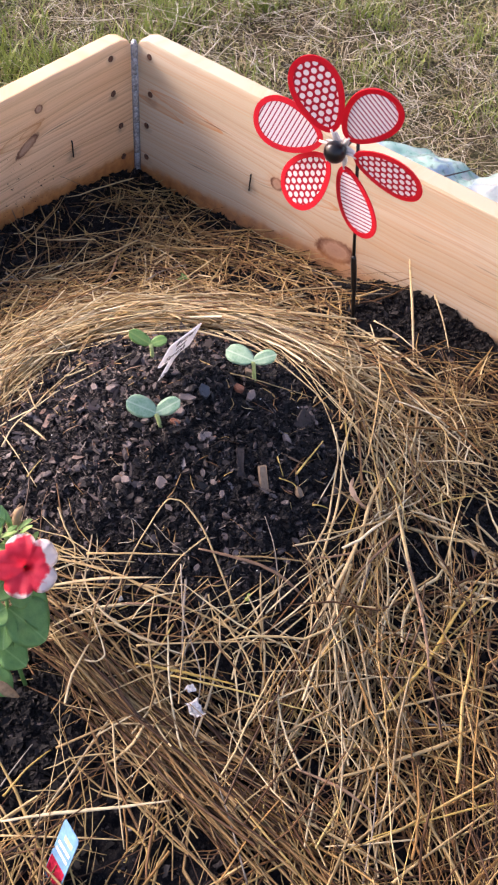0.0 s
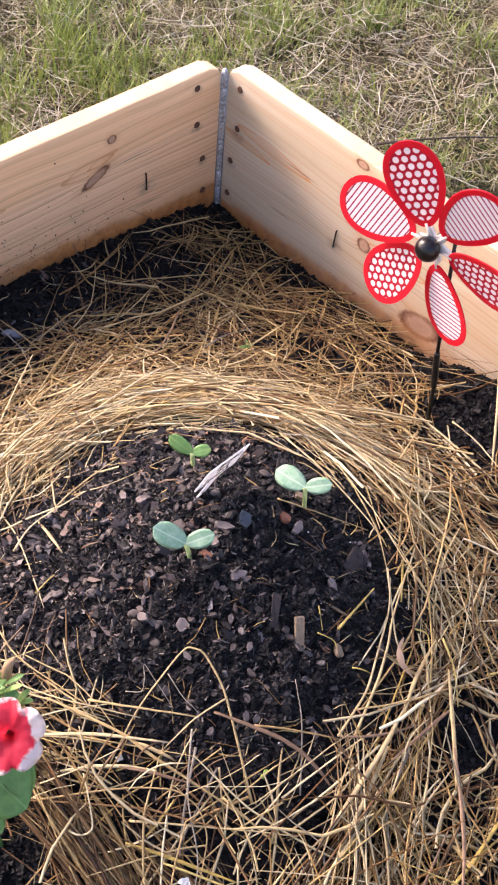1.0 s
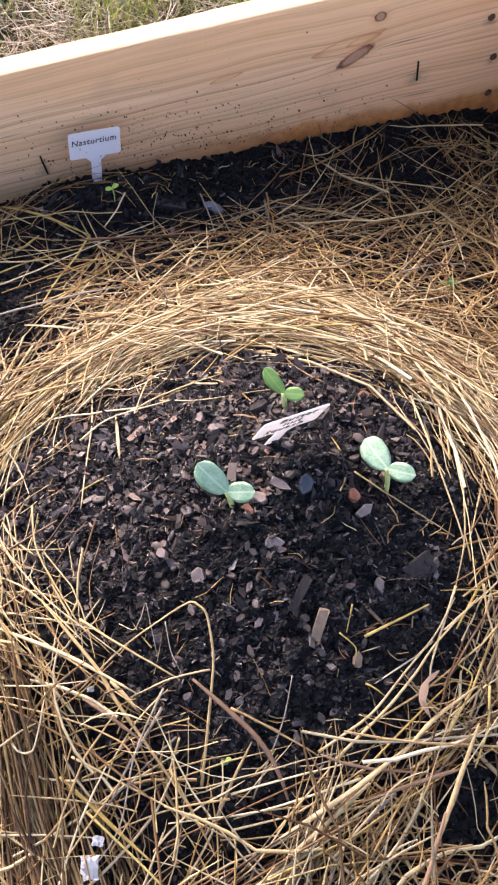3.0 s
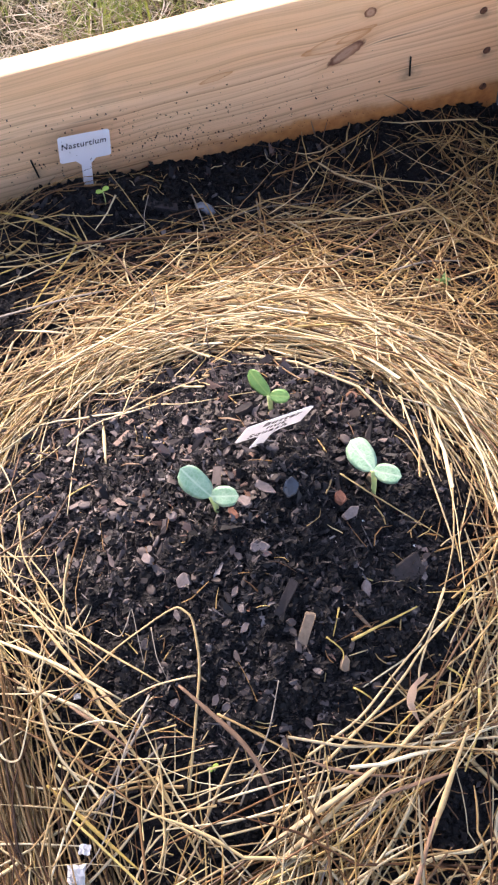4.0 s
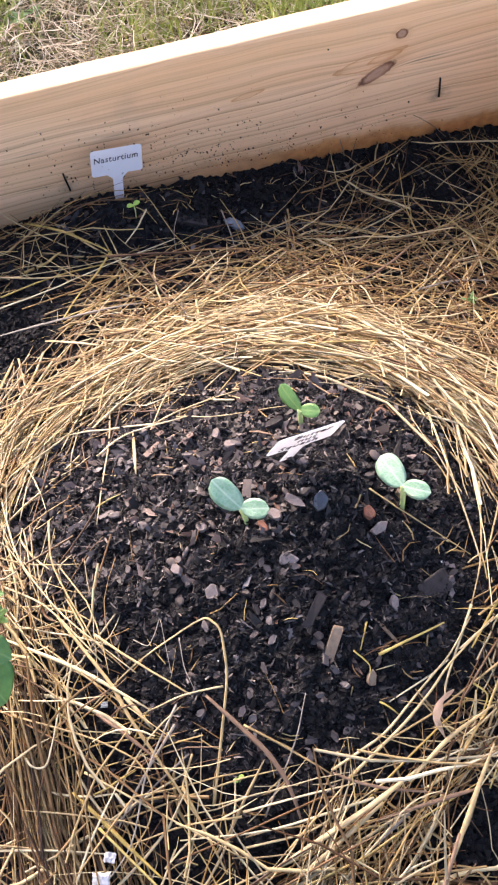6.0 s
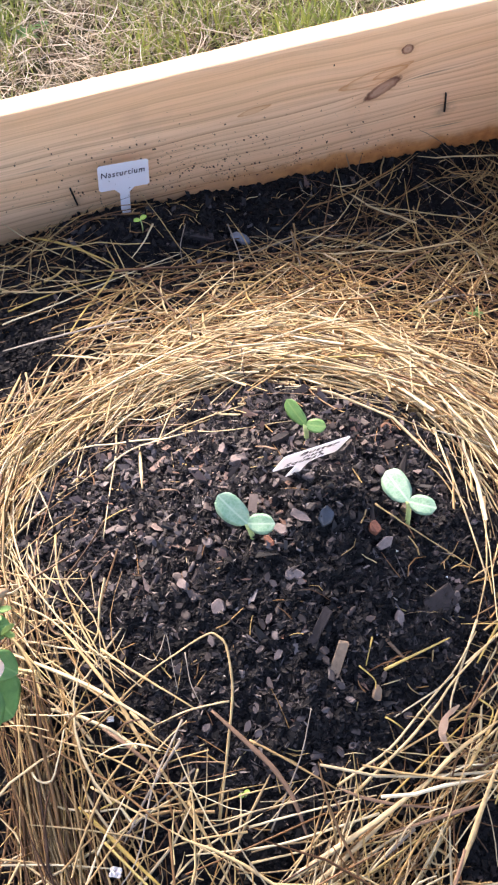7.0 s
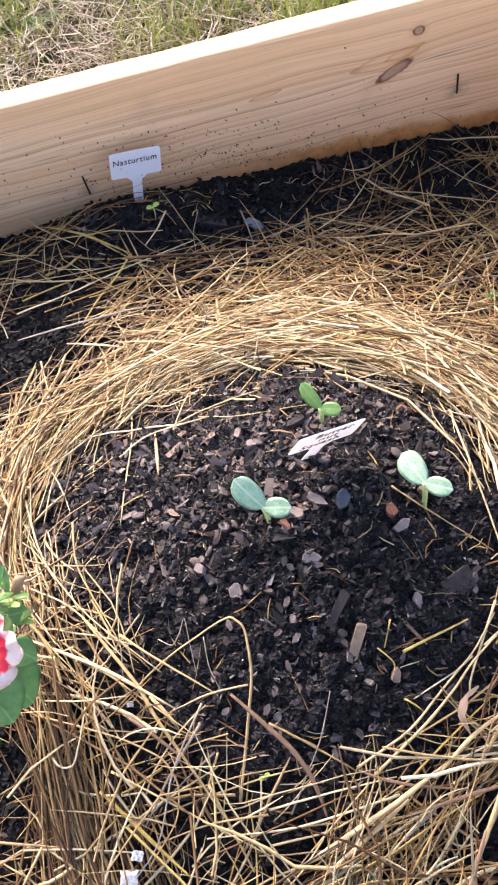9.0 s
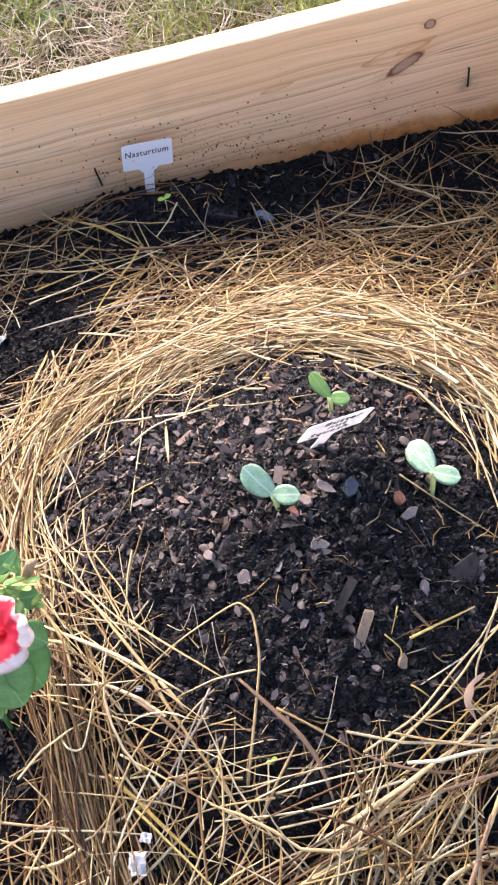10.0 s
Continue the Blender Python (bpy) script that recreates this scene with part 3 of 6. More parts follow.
    tagged(strands("long_straw", p, head, L, N(0, 0.2, n), girth(n), U(0.006, 0.026, n), N(0, 0.05, n), M_STRAW_OLD, rings=8), "long pale straw stems lying behind the ring", "straw", kind="stuff")

    # tangled straw in front of the hill
    def keep_front(x, y):
        k = np.where(rim(x, y) < 0.012, 0.0, 1.0)
        k = k * np.where(patch(x, y, -0.60, -0.775, 0.055), 0.15, 1.0) * np.where(patch(x, y, -0.812, -0.664, 0.050), 0.02, 1.0)
        k = k * np.where(patch(x, y, -0.50, -0.86, 0.03), 0.35, 1.0) * np.where(patch(x, y, -0.34, -0.84, 0.06), 0.25, 1.0)
        k = k * np.where((x > -0.72) & (x < -0.56) & (y > -0.77), 0.26, 1.0) * np.where((x > -0.52) & (y > -1.0), 0.22, 1.0)
        k = k * np.where((x < -0.785) & (x > -0.98), 0.32, 1.0) * np.where((x > -0.80) & (x < -0.70) & (y > -0.87), 0.12, 1.0)
        return k * (0.25 + 0.75 * np.array([noise.noise(Vector((a * 11, b * 11, 8.0))) > -0.08 for a, b in zip(x, y)]))
    n = 460
    p = scatter(n, -1.28, -0.10, -1.28, -0.62, keep_front)
    head = np.where(U(0, 1, n) < 0.55, N(0.70, 0.40, n), U(0, math.pi, n))
    p, head = tufts(p, head, (2, 9), 0.035, 0.008, 0.16)
    single = scatter(900, -1.28, -0.03, -1.28, -0.62, keep_front)
    p, head = np.concatenate([p, single]), np.concatenate([head, U(0, math.pi, len(single))])
    n = len(p)
    L = U(0.04, 0.28, n)
    tagged(strands("tangled_straw", p, head, clip_to_bed(p, head, L), N(0, 0.45, n), girth(n), U(0, 1, n) ** 1.4 * 0.028 + 0.001, N(0, 0.12, n), M_SHEAF), "tangled golden straw mulch over dark soil", "straw", kind="stuff")
    n = 1000
    p = scatter(n, -1.28, -0.03, -1.28, -0.64, keep_front)
    head = U(0, math.pi, n)
    tagged(strands("broken_straw", p, head, clip_to_bed(p, head, U(0.03, 0.12, n)), N(0, 0.8, n), girth(n), U(0, 0.012, n), N(0, 0.15, n), M_STRAW_OLD), "broken brown straw under the golden mulch", "straw", kind="stuff")

    # the combed sheaf beside the petunia
    n = 230
    p = np.stack([N(-0.755, 0.022, n), U(-0.84, -0.66, n)], 1)
    ok = ~patch(p[:, 0], p[:, 1], -0.812, -0.664, 0.045)
    p = p[ok]
    n = len(p)
    head = N(1.56, 0.13, n) + (p[:, 0] + 0.748) * 1.2
    tagged(strands("straw_sheaf", p, head, U(0.12, 0.30, n), N(0, 0.12, n), girth(n) * 1.15, U(0, 1, n) * 0.024 + 0.002, N(0, 0.06, n), M_COMBED), "combed bundle of brown straw lying beside the petunia", "straw", kind="stuff")

    # sheaves drawn across the front of the hill, and curled leaf ribbons in the hollow beside them
    n = 10
    p = np.stack([U(-0.62, -0.26, n), U(-0.96, -0.76, n)], 1)
    p, head = tufts(p, N(0.28, 0.16, n), (3, 9), 0.040, 0.007, 0.08)
    n = len(p)
    tagged(strands("straw_sweep", p, head, U(0.12, 0.30, n), N(0, 0.15, n), girth(n) * 0.85, U(0, 1, n) * 0.022 + 0.004, N(0, 0.05, n), M_SHEAF), "long golden straw stems swept across the front of the hill", "straw", kind="stuff")
    n = 70
    p = np.stack([N(-0.44, 0.06, n), N(-0.855, 0.05, n)], 1)
    tagged(strands("straw_ribbons", p, U(0, math.pi, n), U(0.05, 0.14, n), N(0, 1.3, n), U(0.0010, 0.0020, n), U(0.004, 0.018, n), N(0, 0.25, n), M_STRAW, flat=0.12, rings=9, kinks=0.5), "curled flat straw leaves in the mulch", "straw", kind="stuff")

    # pale weathered stems before the hill
    n = 24
    p = np.stack([N(-0.60, 0.05, n), N(-0.835, 0.035, n)], 1)
    p, head = tufts(p, N(0.55, 0.5, n), (2, 6), 0.03, 0.008, 0.15)
    n = len(p)
    tagged(strands("pale_straw", p, head, U(0.06, 0.20, n), N(0, 0.3, n), girth(n), U(0.010, 0.028, n), N(0, 0.08, n), M_PALE), "pale grey-tan straw stems before the hill", "straw", kind="stuff")

    # fine broken bits all through the mulch
    for count, lo, hi, low, high, mat, words in ((1300, -1.28, -0.10, -1.28, -0.62, M_SHEAF, "fine broken bits of straw in the mulch"), (700, -1.0, -0.20, -0.62, -0.12, M_STRAW, "fine broken bits of straw on the ring")):
        p = scatter(count, lo, hi, low, high, lambda x, y: np.where(rim(x, y) > 0.012, 1.0, 0.0) * np.where(y > -0.20, 0.25, 1.0) * np.where((x < -0.70) & (y < -0.6), 0.3, 1.0))
        n = len(p)
        tagged(strands("straw_bits", p, U(0, 3.1, n), U(0.012, 0.055, n), N(0, 0.5, n), U(0.00028, 0.0006, n), U(0.004, 0.026, n), N(0, 0.25, n), mat, rings=4), words, "straw", kind="stuff")

    # short needles and chaff on the bare hill
    n = 290
    p = scatter(n, -0.80, -0.33, -0.80, -0.36, lambda x, y: np.where(rim(x, y) < 0.03, 1.0, 0.0) * np.where(rim(x, y) > -0.05, 1.0, 0.35))
    tagged(strands("straw_chaff", p, U(0, 3.1, n), U(0.008, 0.030, n), N(0, 0.6, n), U(0.0004, 0.0008, n), U(0.001, 0.005, n), N(0, 0.2, n), M_STRAW_OLD, rings=4, clear=False), "short bits of straw scattered on the soil hill", "straw", kind="stuff")
    n = 420
    p = scatter(n, -0.90, -0.02, -0.20, -0.015, lambda x, y: np.where(y > -0.17, 1.0, 0.2))
    tagged(strands("straw_chaff", p, U(0, 3.1, n), U(0.008, 0.025, n), N(0, 0.6, n), U(0.0003, 0.0007, n), U(0.003, 0.008, n), N(0, 0.3, n), M_STRAW_OLD, rings=4, clear=False), "short bits of chaff on dark soil by the plank", "straw", kind="stuff")


hay()


# ---------------------------------------------------------------- crumbs, flakes and perlite
def pieces(name, xy, size, flatness, material, sink=0.35, base=None, stretch=1.0, smooth=False):
    """Many small irregular lumps in one mesh."""
    n = len(xy)
    corners = np.array([(a, b, c) for c in (-1, 1) for a, b in ((-1, -1), (1, -1), (1, 1), (-1, 1))], float)
    v = corners[None] * np.random.uniform(0.35, 1.15, (n, 8, 1)) + np.random.normal(0, 0.24, (n, 8, 3))
    v[:, :, 0] *= np.random.uniform(0.9, 0.9 + 0.9 * stretch, (n, 1))
    v[:, :, 2] *= flatness
    v *= size[:, None, None] * 0.5
    a = np.random.uniform(0, 6.28, n)
    tx, ty = np.random.normal(0, 0.45, n), np.random.normal(0, 0.45, n)
    z = v[:, :, 2] + v[:, :, 0] * tx[:, None] + v[:, :, 1] * ty[:, None]
    c, s = np.cos(a)[:, None], np.sin(a)[:, None]
    x, y = v[:, :, 0] * c - v[:, :, 1] * s + xy[:, :1], v[:, :, 0] * s + v[:, :, 1] * c + xy[:, 1:]
    g = height(xy[:, 0], xy[:, 1]) if base is None else np.full(n, base)
    g = g + np.array([lumps(p[0], p[1]) for p in xy])
    z = z + (g + size * flatness * (0.5 - sink))[:, None]
    quads = np.array([(0, 3, 2, 1), (4, 5, 6, 7), (0, 1, 5, 4), (1, 2, 6, 5), (2, 3, 7, 6), (3, 0, 4, 7)])
    faces = (np.arange(n)[:, None, None] * 8 + quads[None]).reshape(-1, 4)
    return new(name, mesh_of(name, np.stack([x, y, z], -1).reshape(-1, 3), faces, material, smooth))


CLODS = []


def crumbs():
    U = np.random.uniform
    on_hill = lambda x, y: np.where(rim(x, y) < 0.02, 1.0, 0.12)
    p = scatter(70000, -0.80, -0.32, -0.82, -0.36, on_hill)
    tagged(pieces("soil_crumbs", p, 0.0008 + 0.0030 * U(0, 1, len(p)) ** 2.2, 0.55, M_CRUMB, stretch=1.6), "loose dark soil crumbs on the planting hill", "soil", kind="stuff")
    p = scatter(24000, -1.0, -0.005, -1.1, -0.005, lambda x, y: np.where(rim(x, y) < 0.0, 0.0, np.where((y > -0.2) | (x > -0.12), 1.0, 0.35)))
    tagged(pieces("soil_crumbs", p, 0.0012 + 0.0050 * U(0, 1, len(p)) ** 3, 0.6, M_CRUMB, stretch=1.6), "loose dark soil crumbs between the straw and planks", "soil", kind="stuff")
    p = scatter(2200, -0.80, -0.32, -0.82, -0.36, lambda x, y: np.where(rim(x, y) < 0.015, 1.0, 0.05) * np.where(x - 0.4 * y > -0.27, 0.25, 1.0) * np.where(y > -0.58, 1.0, 0.45))
    tagged(pieces("bark_flakes", p, 0.0018 + 0.0040 * U(0, 1, len(p)) ** 2.6, 0.30, M_FLAKE, 0.1, stretch=2.6), "small grey-brown bark flakes mixed in the soil", "bark", kind="stuff")
    p = scatter(7500, -0.80, -0.32, -0.82, -0.36, lambda x, y: np.where(rim(x, y) < 0.015, 1.0, 0.05) * np.where(x - 0.4 * y > -0.27, 0.40, 1.0) * np.where(y > -0.60, 1.0, 0.6))
    tagged(pieces("bark_slivers", p, U(0.0006, 0.0014, len(p)), 0.5, M_SLIVER, -0.2, stretch=13.0), "thin dark bark slivers mixed in the soil", "bark", kind="stuff")
    p = scatter(8500, -0.80, -0.32, -0.82, -0.36, lambda x, y: np.where(rim(x, y) < 0.02, 1.0, 0.0))
    tagged(pieces("soil_clods", p, 0.0012 + 0.0036 * U(0, 1, len(p)) ** 4, 0.8, M_CLOD, 0.25, stretch=1.2), "crumbly black soil clods on the planting hill", "soil", kind="stuff")
    p = scatter(2100, -0.74, -0.38, -0.60, -0.37, lambda x, y: np.where(rim(x, y) < 0.0, 1.0, 0.0) * np.clip((y + 0.62) / 0.10, 0, 1) * np.where(x - 0.4 * y > -0.27, 0.75, 1.0))
    tagged(pieces("bark_flakes", p, 0.0016 + 0.0046 * U(0, 1, len(p)) ** 2.8, 0.30, M_BARK, 0.05, stretch=3.6), "loose grey bark flakes near the top of the hill", "bark", kind="stuff")
    for cx, cy, r in BARE:
        p = np.random.normal((cx, cy), r * 0.85, (1900, 2))
        p = p[inside_bed(p[:, 0], p[:, 1], 0.006)]
        CLODS.append(p)
    # clods heaped against the planks
    run, off = U(-1.0, -0.005, 7000), 0.004 + np.abs(np.random.normal(0, 0.008, 7000))
    CLODS.append(np.where((U(0, 1, 7000) < 0.6)[:, None], np.stack([run, -off], 1), np.stack([-off, run], 1)))
    p = np.concatenate(CLODS)
    tagged(pieces("soil_clods", p, 0.0010 + 0.0042 * U(0, 1, len(p)) ** 3, 0.7, M_CLOD, stretch=1.4), "loose black soil clods in the open patches", "soil", kind="stuff")
    p = scatter(260, -1.0, -0.01, -1.0, -0.01, lambda x, y: np.where(rim(x, y) < 0, 0.0, np.where((y > -0.2) | (x > -0.12), 1.0, 0.3)))
    tagged(pieces("bark_flakes", p, 0.003 + 0.005 * U(0, 1, len(p)) ** 2, 0.35, M_FLAKE, 0.1, stretch=1.8), "small bark flakes on the soil by the planks", "bark", kind="stuff")
    p = scatter(330, -0.95, -0.02, -0.95, -0.02, lambda x, y: np.where(rim(x, y) < 0.02, 1.0, 0.2))
    tagged(pieces("perlite_grains", p, 0.0004 + 0.0013 * U(0, 1, len(p)) ** 2, 0.9, M_PERLITE, 0.0), "white perlite grains in the potting soil", "perlite", kind="stuff")


M_PERLITE = plain("perlite", (0.78, 0.77, 0.74), 0.8, 0.0, 0.1, 200.0)
crumbs()


# ---------------------------------------------------------------- lawn grass
def lawn_z(x, y):
    return LAWN + 0.012 * noise.noise(Vector((x * 3, y * 3, 0)))


def blades(name, p, length, azimuth, lean, width, material, curl=0.6):
    """Many grass blades in one mesh: thin ribbons that bend over."""
    n = len(p)
    g = np.array([lawn_z(a, b) for a, b in p]) - 0.004
    rows = []
    x, y, z = p[:, 0].copy(), p[:, 1].copy(), g.copy()
    for k in range(4):
        ww = width * (0.9, 1.0, 0.75, 0.12)[k]
        sx, sy = -np.sin(azimuth) * ww, np.cos(azimuth) * ww
        rows += [np.stack([x + sx, y + sy, z], -1), np.stack([x - sx, y - sy, z + ww * 0.5], -1)]
        th = np.clip(lean + curl * k / 2, 0, 1.9)
        x, y, z = x + np.cos(azimuth) * np.sin(th) * length / 3, y + np.sin(azimuth) * np.sin(th) * length / 3, np.maximum(z + np.cos(th) * length / 3, g + 0.005)
        azimuth = azimuth + np.random.normal(0, 0.25, n)
    v = np.stack(rows, 1)
    quads = np.array([(0, 1, 3, 2), (2, 3, 5, 4), (4, 5, 7, 6)])
    f = (np.arange(n)[:, None, None] * 8 + quads[None]).reshape(-1, 4)
    return new(name, mesh_of(name, v.reshape(-1, 3), f, material))


def lawn():
    U, N = np.random.uniform, np.random.normal

    def outside(x, y):
        off = np.hypot(np.maximum(0, np.maximum(x - 0.95, -0.85 - x)), np.maximum(0, np.maximum(y - 0.65, -0.75 - y)))
        k = np.exp(-(off / 0.55) ** 2)
        k = np.where((x > 0.03) & (x < 0.40) & (y < -0.18) & (y > -0.78), 0.0, k)
        return np.where((x > 0.034) | (y > 0.034) | (x < -1.338) | (y < -1.338), k, 0.0)

    def around(x, y):
        r = np.hypot(x + 0.3, y + 0.3)
        k = np.exp(-(np.maximum(0, r - 1.2) / 1.1) ** 2) * (1 - outside(x, y))
        k = np.where((x > 0.03) & (x < 0.40) & (y < -0.18) & (y > -0.78), 0.0, k)
        return np.where((x > 0.034) | (y > 0.034) | (x < -1.338) | (y < -1.338), k, 0.0)

    def patchy(x, y):
        return outside(x, y) * np.where((x < -0.3) & (y > 0), 0.60, 1.0) * (0.30 + 0.70 * np.array([noise.noise(Vector((a * 16, b * 16, 2.0))) > -0.18 for a, b in zip(x, y)]))
    n = 105000
    p = scatter(n, -2.0, 2.1, -1.9, 1.8, patchy)
    dry = p[:, 0] + np.random.normal(0, 0.22, n) <= -0.36
    for side, mat, words in ((dry, M_GRASS, "dry tan lawn grass beside the long plank"), (~dry, M_GRASS_OLIVE, "olive and tan lawn grass beyond the corner")):
        q = p[side]
        n = len(q)
        tagged(blades("lawn_grass", q, U(0.010, 0.042, n), U(0, 6.28, n), np.clip(N(0.85, 0.4, n), 0.05, 1.5), U(0.0005, 0.0014, n), mat), words, "grass", kind="stuff")
    n = 60000
    p = scatter(n, -3.6, 3.0, -3.6, 3.0, around)
    tagged(blades("lawn_grass", p, U(0.03, 0.08, n), U(0, 6.28, n), np.clip(N(0.85, 0.4, n), 0.05, 1.5), U(0.0009, 0.0022, n), M_GRASS), "sparser dry lawn grass farther from the bed", "grass", kind="stuff")
    # greener tufts that stand up out of the dry mat
    spots = np.array([(0.133, 0.55), (0.22, 0.50), (0.457, 0.342), (0.79, -0.136), (-0.427, 0.354), (-0.192, 0.361), (0.08, 0.42), (0.60, 0.25), (0.70, 0.05), (-0.05, 0.50), (-0.62, 0.30), (0.35, 0.62)])
    spots = np.concatenate([spots, scatter(22, -0.9, 1.1, -0.7, 0.8, outside), scatter(40, -0.2, 0.35, 0.12, 0.95, outside), scatter(16, 0.4, 1.1, 0.12, 0.95, outside), scatter(10, -0.9, -0.4, 0.12, 0.75, outside), scatter(26, -0.40, 0.10, 0.10, 0.70, outside), scatter(14, 0.30, 1.1, -0.35, 0.40, outside), scatter(150, -3.0, 2.6, -3.0, 2.6, around)])
    p = np.concatenate([q + N(0, 0.030, (U(40, 110, 1).astype(int)[0], 2)) for q in spots])
    p = p[(p[:, 0] > 0.05) | (p[:, 1] > 0.05) | (p[:, 0] < -1.36) | (p[:, 1] < -1.36)]
    n = len(p)
    tagged(blades("green_grass", p, U(0.025, 0.075, n), U(0, 6.28, n), np.clip(N(0.45, 0.3, n), 0.02, 1.3), U(0.0007, 0.0017, n), M_GREEN, 0.4), "greener grass tufts standing out of the dry lawn", "grass", kind="stuff")
    n = 34000
    p = scatter(n, -1.8, 1.8, -1.6, 1.5, lambda x, y: outside(x, y) * np.where((x < -0.05) & (y > 0), 1.0, 0.45))
    tagged(strands("dead_grass", p, U(0, 3.14, n), U(0.025, 0.09, n), N(0, 0.55, n), U(0.0003, 0.00085, n), U(0.004, 0.034, n), N(0, 0.22, n), M_DEAD, follow=False, base=LAWN, rings=6), "dead tan grass stems matted over the lawn", "grass", kind="stuff")


lawn()


# ---------------------------------------------------------------- the raised bed
M_NAIL = plain("rusted_nail", (0.12, 0.055, 0.034), 0.8, 0.1, 0.65, 260.0)
M_STAPLE = plain("dark_staple", (0.02, 0.018, 0.017), 0.5, 0.6, 0.3, 300.0)
M_ZINC = plain("zinc_hinge", (0.46, 0.47, 0.48), 0.45, 0.45, 0.6, 220.0, 0.4)
M_HINGE_LEAF = plain("hinge_leaf", (0.34, 0.34, 0.35), 0.5, 0.8, 0.3, 200.0)
TOP, FOOT, THICK = 0.1990, -0.095, 0.027


def plank(name, axis, length, material, label, sign=1.0, shift=0.0):
    """A plank that runs from the corner along minus axis; its inner face lies in the axis plane. The end by the hinge is sloped off."""
    bm = bmesh.new()
    e = 0.0050
    outline = [(-e, FOOT), (-e, TOP - 0.016), (-e - 0.006, TOP - 0.006), (-e - 0.020, TOP), (-length, TOP), (-length, FOOT)]
    n_cut = 60
    top = [(-e - 0.020 - (length - e - 0.020) * k / n_cut, TOP) for k in range(1, n_cut)]
    outline = outline[:4] + top + outline[4:]
    low = [bm.verts.new((u, 0.0, v)) for u, v in outline]
    far = [bm.verts.new((u, THICK, v)) for u, v in outline]
    bm.faces.new(low)
    bm.faces.new(far[::-1])
    for i in range(len(outline)):
        j = (i + 1) % len(outline)
        bm.faces.new((low[j], low[i], far[i], far[j]))
    bmesh.ops.recalc_face_normals(bm, faces=bm.faces)
    rims = [ed for ed in bm.edges if sum(1 for f in ed.link_faces if len(f.verts) > 10) == 1]
    bmesh.ops.bevel(bm, geom=rims, offset=0.0028, segments=2, affect="EDGES", profile=0.6)
    for vt in bm.verts:
        if vt.co.z > TOP - 0.004:
            vt.co.z += 0.0009 * noise.noise(Vector((vt.co.x * 25, vt.co.y * 60, 7)))
            vt.co.y += 0.0007 * noise.noise(Vector((vt.co.x * 18, 5, vt.co.z * 90)))
    if axis == "y":
        for vt in bm.verts:
            vt.co = Vector((vt.co.y, vt.co.x, vt.co.z))
    me = finish(bm, name, material, False)
    ob = new(name, me)
    tagged(ob, label, "plank", "planks of the raised bed")
    return ob


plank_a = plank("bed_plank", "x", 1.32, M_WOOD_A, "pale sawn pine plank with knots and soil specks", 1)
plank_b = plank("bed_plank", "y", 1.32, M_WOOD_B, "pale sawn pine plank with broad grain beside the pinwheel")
# the two plain planks that close the bed behind the camera
for ax in ("x", "y"):
    bm = bmesh.new()
    if ax == "x":
        box(bm, (-1.32, -1.33, FOOT), (0.027, -1.303, TOP), 0.003)
    else:
        box(bm, (-1.33, -1.300, FOOT), (-1.303, 0.027, TOP), 0.003)
    tagged(new("bed_plank", finish(bm, "bed_plank", M_WOOD_A if ax == "x" else M_WOOD_B, False)), "plain sawn pine plank closing the raised bed", "plank", "planks of the raised bed")


def nail_head(parent, axis, u, v):
    bm = bmesh.new()
    rings = []
    for r, d in ((0.0050, 0.0), (0.0047, 0.0007), (0.0034, 0.0011), (0.0012, 0.0003)):
        rings.append([bm.verts.new((r * math.cos(a), r * math.sin(a) * random.uniform(0.92, 1.08), d)) for a in (2 * math.pi * k / 12 for k in range(12))])
    for a, b in zip(rings, rings[1:]):
        for k in range(12):
            bm.faces.new((a[k], a[(k + 1) % 12], b[(k + 1) % 12], b[k]))
    bm.faces.new(rings[-1])
    m = Matrix.Translation((u, 0, v)) @ Matrix.Rotation(radians(90), 4, "X") if axis == "x" else Matrix.Translation((0, u, v)) @ Matrix.Rotation(radians(-90), 4, "Y")
    bmesh.ops.transform(bm, matrix=m, verts=bm.verts)
    part("nail_head", bm, M_NAIL, parent, "rust-brown nail head")


def staple(parent, axis, u, v0, v1, slant):
    bm = bmesh.new()
    pts = [(u - slant / 2, 0.004, v1), (u - slant / 2, -0.0016, v1 - 0.001), (u + slant / 2, -0.0016, v0 + 0.001), (u + slant / 2, 0.004, v0)]
    if axis == "y":
        pts = [(b, a, c) for a, b, c in pts]
    tube(bm, pts, 0.0011, 6)
    part("staple", bm, M_STAPLE, parent, "dark wire staple")


for u, v in ((-0.048, 0.179), (-0.046, 0.122), (-0.033, 0.062), (-0.030, 0.006)):
    nail_head(plank_a, "x", u, v)
for u, v in ((-0.031, 0.175), (-0.031, 0.114), (-0.022, 0.057), (-0.020, 0.000)):
    nail_head(plank_b, "y", u, v)
staple(plank_a, "x", -0.134, 0.055, 0.084, 0.001)
staple(plank_a, "x", -0.592, 0.052, 0.080, 0.004)
staple(plank_b, "y", -0.231, 0.042, 0.072, 0.002)


